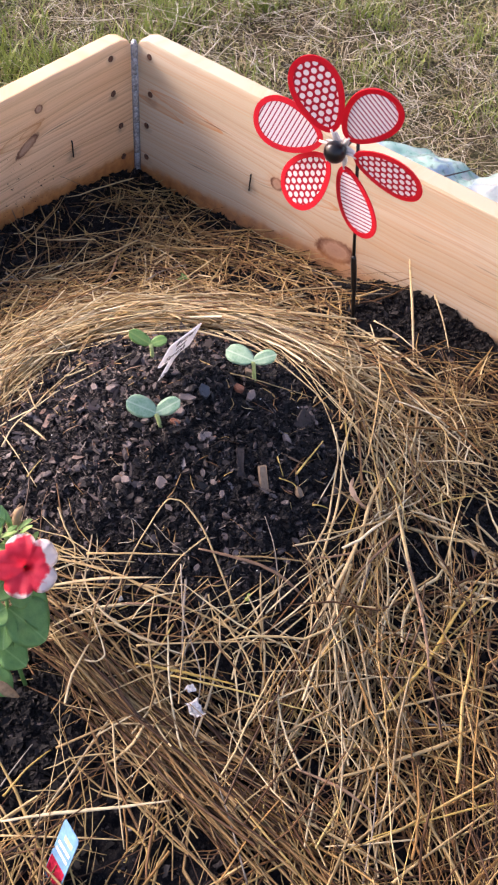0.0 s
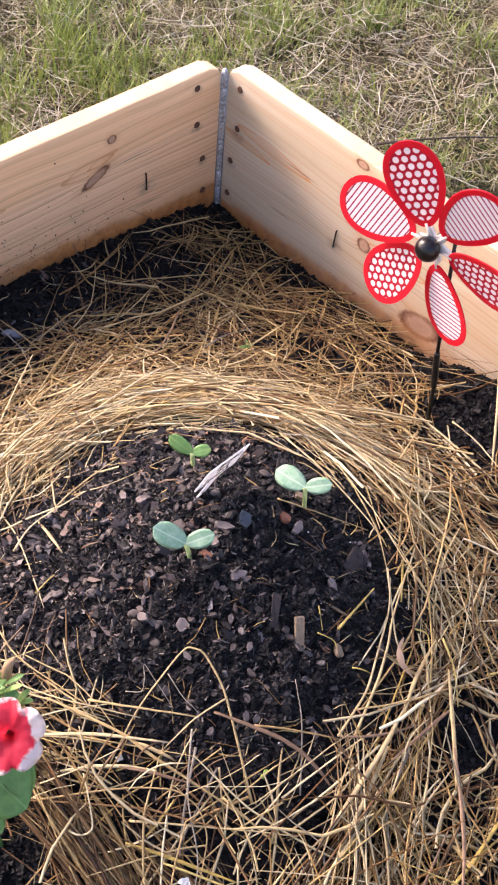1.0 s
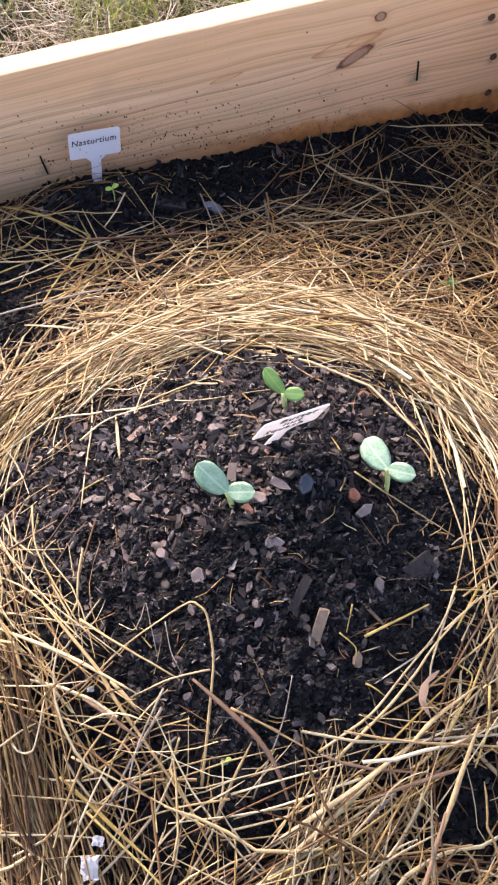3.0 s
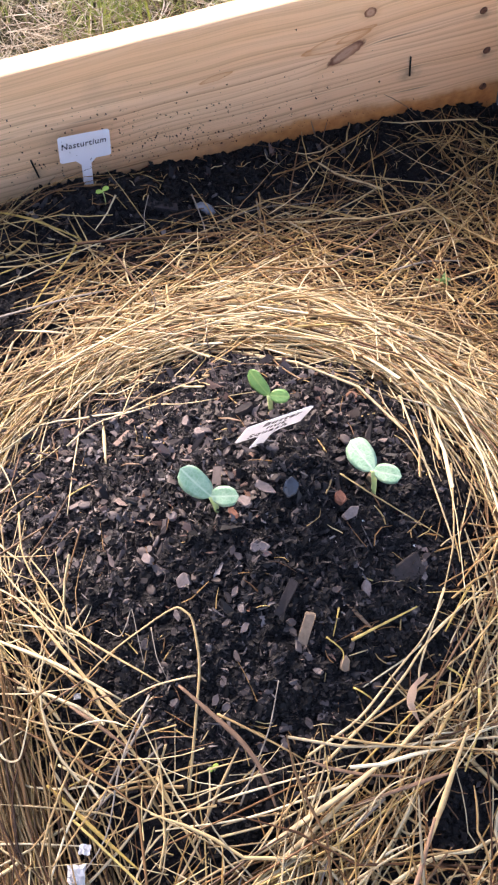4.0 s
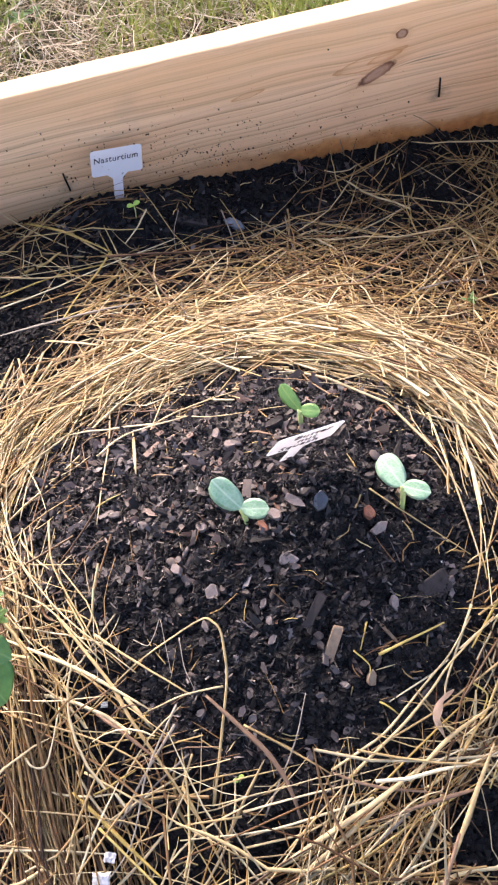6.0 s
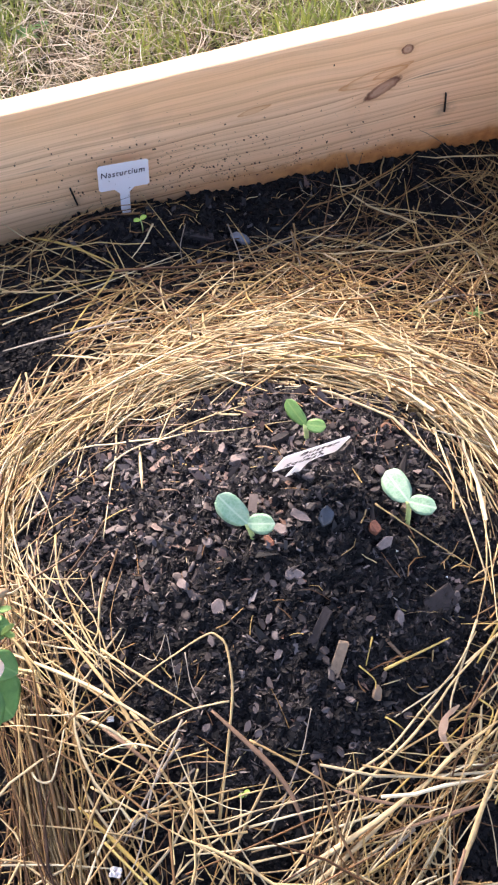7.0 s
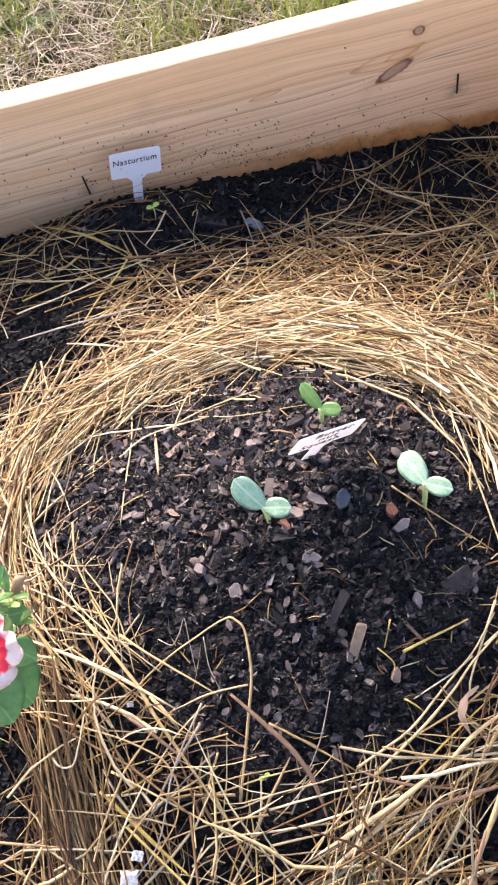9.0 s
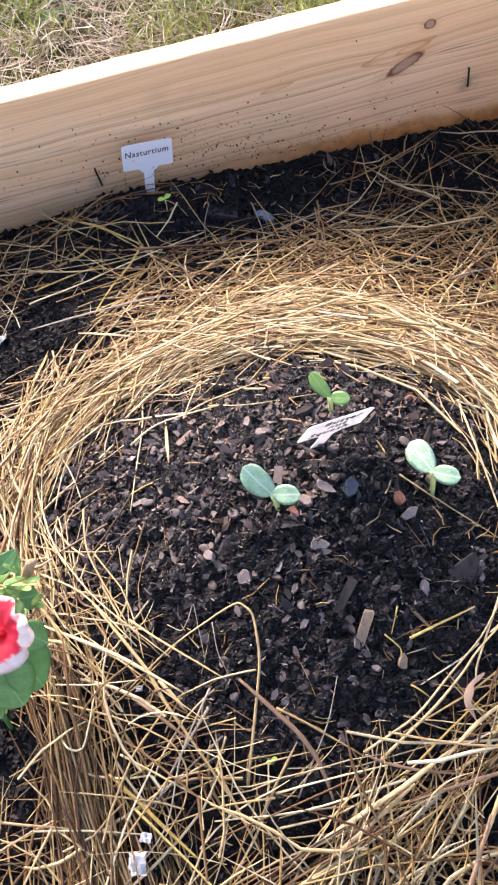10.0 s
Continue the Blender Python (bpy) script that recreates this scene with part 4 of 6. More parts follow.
def hinge():
    h = thing("corner_hinge", (-0.002, -0.002, 0), "long zinc pin hinge joining two planks at the corner", "hinge")
    for k in range(9):
        z0, z1 = -0.052 + k * 0.0270, -0.052 + (k + 1) * 0.0270 - 0.0012
        bm = bmesh.new()
        tube(bm, [(0, 0, z0), (0, 0, z0 + 0.001), (0, 0, z1 - 0.001), (0, 0, z1)], [0.0036, 0.0043, 0.0043, 0.0036], 14)
        part("knuckle", bm, M_ZINC, h)
    bm = bmesh.new()
    tube(bm, [(0, 0, -0.055), (0, 0, 0.192)], 0.0022, 12)
    part("pin", bm, M_ZINC, h)
    for a in ("x", "y"):
        bm = bmesh.new()
        if a == "x":
            box(bm, (-0.0050, 0.0010, -0.05), (-0.001, 0.0030, 0.186))
        else:
            box(bm, (0.0010, -0.0050, -0.05), (0.0030, -0.001, 0.186))
        part("hinge_leaf", bm, M_HINGE_LEAF, h, "grey metal hinge leaf")


hinge()


def specks():
    """Soil splashed on the long plank."""
    n = 1000
    x = np.where(np.random.random(n) < 0.5, np.random.uniform(-1.0, -0.17, n), np.random.normal(-0.42, 0.10, n))
    z = (0.03 - 0.09 * (x + 0.4)) + np.abs(np.random.normal(0, 0.045, n))
    z = np.where(z > 0.188, np.random.uniform(0.02, 0.18, n), z)
    corners = np.array([(a, b, c) for c in (-1, 1) for a, b in ((-1, -1), (1, -1), (1, 1), (-1, 1))], float)
    s = 0.00020 + 0.0007 * np.random.random(n) ** 4
    v = corners[None] * np.random.uniform(0.5, 1.2, (n, 8, 3)) * s[:, None, None]
    v[:, :, 0] += x[:, None]
    v[:, :, 1] += -0.0005
    v[:, :, 2] += z[:, None]
    quads = np.array([(0, 3, 2, 1), (4, 5, 6, 7), (0, 1, 5, 4), (1, 2, 6, 5), (2, 3, 7, 6), (3, 0, 4, 7)])
    f = (np.arange(n)[:, None, None] * 8 + quads[None]).reshape(-1, 4)
    tagged(new("soil_specks", mesh_of("soil_specks", v.reshape(-1, 3), f, M_CRUMB)), "dark soil specks splashed on the pine plank", "soil", kind="stuff")


specks()

# ---------------------------------------------------------------- plant markers
def tag_material():
    n = Nodes("white_plastic_tag", 0.4)
    dirt = n.ramp(n.noise(n.coord(), 260.0, 2.0), (0.70, 0.0), (0.74, 0.9))
    dust = n.ramp(n.noise(n.coord(), 45.0, 5.0), (0.50, 0.0), (0.75, 0.14))
    c = n.mix(dirt, n.mix(dust, (0.86, 0.86, 0.88), (0.60, 0.55, 0.50)), (0.06, 0.045, 0.035))
    return n.colour(c).thin(0.3, c).mat


M_TAG = tag_material()
M_INK = plain("black_ink", (0.012, 0.012, 0.02), 0.5, 0.0, 0.2, 300.0, 0.0)


def lettering(body, size, shear=0.25, weight=-0.004):
    cu = bpy.data.curves.new("lettering", "FONT")
    cu.body, cu.size, cu.align_x, cu.align_y, cu.shear = body, size, "CENTER", "CENTER", shear
    cu.resolution_u, cu.extrude, cu.offset, cu.space_character = 3, 0.00012, size * weight, 1.10
    ob = bpy.data.objects.new("lettering", cu)
    scene.collection.objects.link(ob)
    me = bpy.data.meshes.new_from_object(ob.evaluated_get(bpy.context.evaluated_depsgraph_get()))
    bpy.data.objects.remove(ob)
    me.materials.clear()
    me.materials.append(M_INK)
    return me


def marker(label, m, width, high, stem, lines, size, weight):
    """A T-shaped plant marker; m: the middle of its head's lower edge."""
    t = thing("plant_marker", label=label, category="plant marker", group="T-shaped plant markers")
    t.matrix_world = m
    w, s = width / 2, 0.0055
    bm = bmesh.new()
    r = 0.002
    slab(bm, [(-s, -stem), (-s * 0.6, -stem - 0.004), (s * 0.6, -stem - 0.004), (s, -stem), (s, -0.006), (s + 0.006, 0.0), (w - r, 0.0), (w, r), (w, high - r), (w - r, high), (-w + r, high), (-w, high - r), (-w, r), (-w + r, 0.0), (-s - 0.006, 0.0), (-s, -0.006)], 0.0009)
    body = part("marker_plate", bm, M_TAG, t, smooth=False)
    for text, x, y in lines:
        ob = part("lettering", lettering(text, size, 0.12, weight), None, t, "black handwritten lettering")
        ob.location = (x, y, 0.00105)
        ob.rotation_euler = (0, 0, radians(random.uniform(-2, 3)))
    return t


marker("white plastic marker with handwritten plant name against the plank", frame_of((-0.5365, -0.0300, 0.0885), (0.994, 0.010, -0.10), (0.105, 0.14, 0.97)), 0.058, 0.033, 0.045, [("Nasturtium", -0.001, 0.0205)], 0.0100, 0.006)
marker("white plastic marker with handwriting leaning over the hill", frame_of((-0.5018, -0.5463, 0.2662), (0.0524, 0.0079, -0.0099), (0.0075, -0.0102, 0.032)), 0.056, 0.034, 0.045, [("Butter", 0.003, 0.0275), ("nut", 0.001, 0.0175), ("Squash", -0.003, 0.0075)], 0.0112, 0.002)


# ---------------------------------------------------------------- seedlings
def leaf_material(name, top, vein, edge, rough=0.45, thin=0.25, net=420.0):
    """A leaf with a pale midrib and a net of fine veins between darker cells."""
    n = Nodes(name, rough, 0.0, 0.5)
    f = n.noise(n.coord(), 110.0, 5.0)
    x, y, z = n.split(n.coord())
    cell = n.t.nodes.new("ShaderNodeTexVoronoi")
    cell.feature = "DISTANCE_TO_EDGE"
    cell.inputs["Scale"].default_value, cell.inputs["Randomness"].default_value = net, 0.9
    n.put(cell.inputs["Vector"], n.coord())
    web = n.ramp(cell.outputs["Distance"], (0.0, 1.0), (0.22, 0.0))
    c = n.mix(n.ramp(f, (0.35, 0.0), (0.65, 0.75)), top, vein)
    c = n.mix(n.math("MULTIPLY", web, 0.20), c, edge)
    c = n.mix(n.ramp(n.math("MULTIPLY", n.math("ABSOLUTE", y), 60.0), (0.0, 0.75), (0.07, 0.0)), c, edge)
    n.colour(c).bump(n.math("ADD", f, n.math("MULTIPLY", web, -0.6)), 0.28, 0.0012).thin(thin, c)
    return n.mat


M_COTY = leaf_material("seed_leaf_pale", (0.175, 0.375, 0.225), (0.36, 0.55, 0.39), (0.56, 0.70, 0.56), 0.45, 0.25, 300.0)
M_COTY_GREEN = leaf_material("seed_leaf_green", (0.13, 0.30, 0.08), (0.20, 0.40, 0.12), (0.30, 0.45, 0.14))
M_STEM = plain("seedling_stem", (0.42, 0.52, 0.20), 0.5, 0.0, 0.2, 200.0)


def blade(bm, length, width, thick, cup, droop, n=12, m=7, point=0.0, wave=0.0, fold=0.0):
    """A leaf along +x from its foot: an oval plate with thickness, cupped across and drooping along."""
    grid = {}
    for side in (0, 1):
        for i in range(n + 1):
            t = i / n
            if point:
                w = width * 0.5 * (max(0.0, math.sin(math.pi * t ** 0.85)) ** (0.62 + point)) * (1 - 0.12 * (t - 0.5))
            else:
                w = width * 0.5 * max(0.0, 1 - abs(2 * t - 1) ** 2.3) ** 0.52 * (0.86 + 0.2 * t)
            w = max(w, 0.0006)
            for j in range(m):
                q = 2 * j / (m - 1) - 1
                rim_t = math.sqrt(max(0.0, 1 - q * q))
                z = cup * q * q * w - droop * t * t * length + wave * math.sin(9 * t + 3 * q) * w * abs(q) + fold * abs(q) * w
                z += (thick * 0.5 * rim_t * (0.35 + 0.65 * math.sin(math.pi * min(1, t + 0.02)))) * (1 if side else -1)
                grid[side, i, j] = bm.verts.new((t * length, q * w, z))
    for i in range(n):
        for j in range(m - 1):
            bm.faces.new((grid[1, i, j], grid[1, i + 1, j], grid[1, i + 1, j + 1], grid[1, i, j + 1]))
            bm.faces.new((grid[0, i, j], grid[0, i, j + 1], grid[0, i + 1, j + 1], grid[0, i + 1, j]))
    for i in range(n):
        for j in (0, m - 1):
            bm.faces.new((grid[0, i, j], grid[0, i + 1, j], grid[1, i + 1, j], grid[1, i, j]))
    bmesh.ops.remove_doubles(bm, verts=bm.verts, dist=0.00005)


def leaf_pose(foot, tip, face=(0, 0, 1), turn=0.0):
    d = Vector(tip) - Vector(foot)
    up = Vector(face)
    return frame_of(foot, d, up.cross(d)) @ Matrix.Rotation(radians(turn), 4, "X")


def seedling(label, base, fork, leaves, material):
    """A squash seedling: a thick stem and two seed leaves (tip, width, face, turn)."""
    t = thing("squash_seedling", base, label, "seedling", "squash seedlings")
    o = Vector(base)
    bm = bmesh.new()
    b, f = Vector(base) - Vector((0, 0, 0.012)), Vector(fork)
    mid = (b + f) / 2 + Vector((0.0015, 0.001, 0))
    tube(bm, [b - o, (b * 0.5 + mid * 0.5) - o, mid - o, (mid * 0.4 + f * 0.6) - o, f - o], [0.0024, 0.0022, 0.0020, 0.0021, 0.0026], 10)
    part("stem", bm, M_STEM, t, "pale yellow-green stem")
    for tip, width, face, turn in leaves:
        length = (Vector(tip) - f).length
        bm = bmesh.new()
        blade(bm, length, width, 0.0020, 0.16, 0.06, wave=0.05)
        lf = part("seed_leaf", bm, material, t)
        lf.matrix_local = Matrix.Translation(-o) @ leaf_pose(fork, tip, face, turn)
    return t


seedling("squash seedling with two pale green oval seed leaves", (-0.5545, -0.5815, 0.226), (-0.5567, -0.5755, 0.2495), [((-0.5730, -0.5525, 0.2625), 0.0215, (-0.3, -0.8, 0.7), 0), ((-0.5410, -0.5910, 0.2660), 0.0165, (-0.3, -0.6, 0.9), 0)], M_COTY)
seedling("squash seedling with pale green leaves near the ring", (-0.4345, -0.5975, 0.216), (-0.4330, -0.5925, 0.2420), [((-0.4405, -0.5620, 0.2440), 0.0215, (-0.3, -0.8, 0.8), 0), ((-0.4200, -0.6105, 0.2540), 0.0155, (-0.3, -0.6, 0.9), 0)], M_COTY)
seedling("smaller bright green squash seedling behind the marker", (-0.4860, -0.5030, 0.221), (-0.4835, -0.4980, 0.2390), [((-0.4935, -0.4770, 0.2500), 0.0150, (-0.8, -0.5, 0.6), 0), ((-0.4705, -0.5080, 0.2440), 0.0120, (-0.3, -0.5, 0.9), 0)], M_COTY_GREEN)


def sprout(label, at, high, size, material):
    t = thing("sprout", at, label, "sprout")
    bm = bmesh.new()
    tube(bm, [(0, 0, -0.004), (0.001, 0, high * 0.5), (0, 0.001, high)], 0.0006, 6)
    part("stem", bm, M_STEM, t)
    for a in (20, 190):
        bm = bmesh.new()
        blade(bm, size, size * 0.9, 0.0006, 0.2, 0.2, 6, 5)
        lf = part("seed_leaf", bm, material, t)
        lf.matrix_local = Matrix.Translation((0, 0, high)) @ pose(0, 0, 0, 0, -20, a)


M_SPROUT = leaf_material("sprout_leaf", (0.30, 0.50, 0.06), (0.38, 0.58, 0.10), (0.4, 0.55, 0.15))
sprout("tiny yellow-green sprout by the plank", (-0.532, -0.086, ground_z(-0.532, -0.086)), 0.022, 0.008, M_SPROUT)
sprout("tiny green sprout in the soil before the hill", (-0.616, -0.746, ground_z(-0.616, -0.746)), 0.006, 0.0045, M_SPROUT)


# ---------------------------------------------------------------- pinwheel
M_RED = Nodes("red_petal_rim", 0.45).colour((0.70, 0.014, 0.030)).thin(0.35, (0.85, 0.02, 0.04)).mat
M_BLACK = plain("black_plastic", (0.006, 0.006, 0.007), 0.30, 0.0, 0.3, 80.0, 0.1)
M_CLIP = plain("cream_plastic", (0.72, 0.65, 0.57), 0.4, 0.0, 0.08, 100.0, 0.05)


def print_material(name, dots):
    """White gauze printed with red bands, or with a red net of white dots."""
    n = Nodes(name, 0.6)
    x, y, z = n.split(n.coord())
    if dots:
        p = 0.0090
        def grid(ox, oy):
            gx = n.math("SUBTRACT", n.math("FRACT", n.math("ADD", n.math("DIVIDE", x, p * 1.732), ox)), 0.5)
            gy = n.math("SUBTRACT", n.math("FRACT", n.math("ADD", n.math("DIVIDE", y, p), oy)), 0.5)
            gx, gy = n.math("MULTIPLY", gx, 1.732), gy
            return n.math("SQRT", n.math("ADD", n.math("MULTIPLY", gx, gx), n.math("MULTIPLY", gy, gy)))
        d = n.math("MINIMUM", grid(0.0, 0.0), grid(0.5, 0.5))
        f = n.ramp(d, (0.33, 0.0), (0.385, 1.0))
    else:
        s = n.math("FRACT", n.math("DIVIDE", n.math("ADD", x, n.math("MULTIPLY", y, -0.30)), 0.0052))
        f = n.ramp(n.math("ABSOLUTE", n.math("SUBTRACT", s, 0.5)), (0.12, 1.0), (0.17, 0.0))
    c = n.mix(f, (0.93, 0.87, 0.87), (0.55, 0.020, 0.045) if dots else (0.40, 0.04, 0.10))
    n.colour(c).thin(0.55, c)
    return n.mat


M_DOTS, M_BANDS = print_material("dotted_gauze", True), print_material("banded_gauze", False)


def petal_outline(k, length, width, inset=0.0, steps=40):
    pts = []
    for i in range(steps):
        a = 2 * math.pi * i / steps
        x, y = math.cos(a), math.sin(a)
        w = width / 2 * (1 + 0.22 * x)            # broader towards the tip
        pts.append((length / 2 + (length / 2 - inset) * x, (w - inset) * y))
    return pts


def pinwheel():
    hub = Vector((-0.199, -0.5085, 0.3405))
    foot = Vector((-0.145, -0.530, ground_z(-0.145, -0.530)))
    t = thing("pinwheel", foot, "red flower pinwheel with dotted and striped petals on a black stick", "garden pinwheel")
    th = -3.041
    nrm = Vector((math.cos(th), math.sin(th), -0.027)).normalized()
    e1 = Vector((0, 0, 1)).cross(nrm).normalized()
    e2 = nrm.cross(e1)
    knee = Vector((-0.144, -0.5135, 0.160))
    top = Vector((-0.158, -0.5045, 0.345))
    bm = bmesh.new()
    tube(bm, [knee - foot, (knee + top) / 2 - foot, top - foot], [0.0021, 0.0021, 0.0020], 10)
    part("stick", bm, M_BLACK, t)
    bm = bmesh.new()
    tube(bm, [foot - Vector((0, 0, 0.03)) - foot, (foot * 0.45 + knee * 0.55) - foot, (foot * 0.4 + knee * 0.6) - foot, (foot * 0.1 + knee * 0.9) - foot, knee - foot, knee + Vector((0, 0, 0.004)) - foot], [0.0024, 0.0024, 0.0036, 0.0038, 0.0034, 0.0024], 10)
    part("stick_sleeve", bm, M_BLACK, t, "black plastic sleeve of the stick")
    base = Matrix.Translation(hub - foot) @ Matrix(((e1.x, e2.x, nrm.x, 0), (e1.y, e2.y, nrm.y, 0), (e1.z, e2.z, nrm.z, 0), (0, 0, 0, 1)))
    # axle, ball cap and the clip that holds the petals
    bm = bmesh.new()
    tube(bm, [(0, 0, -0.045), (0, 0, -0.012), (0, 0, 0.004)], [0.0045, 0.0055, 0.0055], 12)
    part("axle", bm, M_BLACK, t).matrix_local = base
    bm = bmesh.new()
    bmesh.ops.create_uvsphere(bm, u_segments=20, v_segments=14, radius=0.0126)
    for v in bm.verts:
        v.co.z = v.co.z * 0.9 + 0.008
    part("hub_cap", bm, M_BLACK, t, "glossy black ball cap").matrix_local = base
    bm = bmesh.new()
    star = []
    for k in range(36):
        a = 2 * math.pi * k / 36
        star.append(((0.015 + 0.005 * math.cos(6 * a - 6 * 1.03)) * math.cos(a), (0.015 + 0.005 * math.cos(6 * a - 6 * 1.03)) * math.sin(a)))
    slab(bm, star, 0.003)
    part("petal_clip", bm, M_CLIP, t, "cream plastic clip", False).matrix_local = base @ Matrix.Translation((0, 0, -0.004))
    # six petals, each twisted about its own length
    length, width = 0.088, 0.058
    for k in range(6):
        m = base @ Matrix.Rotation(radians(56.9 + 60 * k), 4, "Z") @ Matrix.Translation((0.020, 0, 0.001)) @ Matrix.Rotation(radians(-2.8), 4, "Y") @ Matrix.Rotation(radians(15.0), 4, "X")
        outer, inner = petal_outline(k, length, width), petal_outline(k, length, width, 0.0065)
        bm = bmesh.new()
        rings = [[bm.verts.new((x, y, z)) for x, y in o] for o, z in ((outer, -0.0008), (outer, 0.0008), (inner, 0.0008), (inner, -0.0008))]
        n = len(outer)
        for a, b in zip(rings, rings[1:] + rings[:1]):
            for i in range(n):
                bm.faces.new((a[i], a[(i + 1) % n], b[(i + 1) % n], b[i]))
        pt = part("petal", bm, M_RED, t, "red petal rim", False)
        pt.matrix_local = m
        bm = bmesh.new()
        slab(bm, petal_outline(k, length, width, 0.0060), 0.0007, Matrix.Translation((0, 0, -0.00035)))
        part("gauze", bm, M_DOTS if k % 2 else M_BANDS, pt, "white gauze with red dots net" if k % 2 else "white gauze with red stripes", False)
        bm = bmesh.new()
        tube(bm, [(-0.012, 0, 0), (0.004, 0, 0)], 0.0018, 6)
        part("petal_arm", bm, M_CLIP, pt, "thin cream arm")


pinwheel()


# ---------------------------------------------------------------- petunia
M_LEAF = leaf_material("petunia_leaf", (0.095, 0.25, 0.070), (0.17, 0.37, 0.11), (0.25, 0.46, 0.17), 0.6, 0.30, 900.0)
M_SPENT = plain("spent_petals", (0.30, 0.20, 0.11), 0.8, 0.0, 0.4, 200.0)
M_BUD = plain("petunia_bud", (0.20, 0.36, 0.10), 0.6, 0.0, 0.3, 150.0)


def petunia_flower_material():
    n = Nodes("red_petunia", 0.55, 0.0, 0.3)
    x, y, z = n.split(n.coord())
    x, y = n.math("ADD", x, 0.0040), n.math("SUBTRACT", y, 0.0030)
    r = n.math("SQRT", n.math("ADD", n.math("MULTIPLY", x, x), n.math("MULTIPLY", y, y)))
    r = n.math("ADD", r, n.math("MULTIPLY", n.math("SUBTRACT", n.noise(n.coord(), 70.0, 3.0), 0.5), 0.024))
    red = n.ramp(n.noise(n.coord(), 60.0, 4.0), (0.3, (0.74, 0.035, 0.080)), (0.7, (0.88, 0.10, 0.16)))
    c = n.mix(n.ramp(n.math("MULTIPLY", r, 30.0), (0.64, 0.0), (0.72, 1.0)), red, (0.85, 0.80, 0.80))
    n.colour(c).bump(n.noise(n.coord(), 120.0, 4.0), 0.4, 0.002).thin(0.3, c)
    return n.mat


M_PETUNIA = petunia_flower_material()


def petunia():
    base = Vector((-0.800, -0.648, ground_z(-0.80, -0.648)))
    t = thing("petunia", base, "red petunia with white petal edges and green leaves", "petunia")
    bm = bmesh.new()
    tube(bm, [(0, 0, -0.02), (-0.002, 0.010, 0.05), (0.012, 0.026, 0.10), (0.031, 0.043, 0.137)], [0.0022, 0.0018, 0.0015, 0.0013], 8)
    part("stem", bm, M_LEAF, t)
    bm = bmesh.new()
    tube(bm, [(0.003, 0, 0.04), (0.026, 0.028, 0.075), (0.043, 0.048, 0.100)], [0.002, 0.0018, 0.0014], 8)
    part("stem", bm, M_STEM, t)
    # a spent flower, shrivelled to a brown tube
    bm = bmesh.new()
    spent = [Vector(q) - base for q in ((-0.7500, -0.5930, 0.264), (-0.7455, -0.5925, 0.274), (-0.7415, -0.5915, 0.283), (-0.7365, -0.5930, 0.287))]
    tube(bm, spent, [0.0022, 0.0042, 0.0036, 0.0014], 9)
    part("spent_flower", bm, M_SPENT, t, "shrivelled brown spent flower")
    bm = bmesh.new()
    blade(bm, 0.026, 0.010, 0.0008, 0.9, 0.3, 10, 5, 0.1, 0.2)
    part("dry_leaf", bm, M_SPENT, t, "curled dry brown leaf").matrix_local = leaf_pose(Vector((-0.8265, -0.6440, 0.176)) - base, Vector((-0.8220, -0.6650, 0.160)) - base, (-0.2, -0.3, 0.9), 20)
    # the open flower
    bm = bmesh.new()
    prof = ((0.0022, -0.030), (0.0030, -0.018), (0.0042, -0.007), (0.009, -0.0018), (0.0165, 0.0008), (0.0235, 0.0010), (0.0270, -0.0015))
    n = 60
    rings = []
    for r, z in prof:
        ring = []
        for k in range(n):
            a = 2 * math.pi * k / n
            lobe = 1 - 0.22 * (1 - abs(math.cos(2.5 * a))) ** 2 * min(1, r / 0.02)
            ruff = 0.0050 * math.sin(3 * a + 0.7) * (r / 0.027) ** 2 + 0.0022 * math.sin(11 * a) * (r / 0.027) ** 3
            ring.append(bm.verts.new((r * lobe * math.cos(a), r * lobe * math.sin(a), z + ruff)))
        rings.append(ring)
    for a, b in zip(rings, rings[1:]):
        for k in range(n):
            bm.faces.new((a[k], a[(k + 1) % n], b[(k + 1) % n], b[k]))
    bm.faces.new(rings[0][::-1])
    bmesh.ops.solidify(bm, geom=bm.faces[:], thickness=0.0004)
    fl = part("flower", bm, M_PETUNIA, t, "red trumpet flower with white edge")
    fl.matrix_local = Matrix.Translation(-base) @ FLOWER
    # leaves
    rnd = random.Random(4)
    for foot, tip, width, face, turn in LEAVES:
        foot, tip = Vector(foot) - base + Vector((-0.005, 0.004, 0.002)), Vector(tip) - base + Vector((-0.005, 0.004, 0.002))
        bm = bmesh.new()
        L = (Vector(tip) - Vector(foot)).length
        blade(bm, L, width, 0.0009, 0.14, rnd.uniform(0.05, 0.16), 16, 9, 0.02, rnd.uniform(0.06, 0.14), 0.16)
        lf = part("leaf", bm, M_LEAF, t)
        lf.matrix_local = leaf_pose(foot, tip, face, turn)
    for k in range(24):
        p = Vector((-0.757, -0.602, 0.266)) - base + Vector((rnd.uniform(-0.020, 0.010), rnd.uniform(-0.012, 0.012), rnd.uniform(-0.008, 0.010)))
        d = Vector((rnd.uniform(-1, 1), rnd.uniform(-1, 0.6), rnd.uniform(0.3, 1))).normalized()
        bm = bmesh.new()
        blade(bm, rnd.uniform(0.014, 0.022), 0.006, 0.0008, 0.15, 0.1, 8, 5)
        lf = part("bud_leaf", bm, M_BUD, t, "narrow pale green bud leaf")
        lf.matrix_local = leaf_pose(p, p + d, (0, 0, 1) if abs(d.z) < 0.9 else (1, 0, 0))


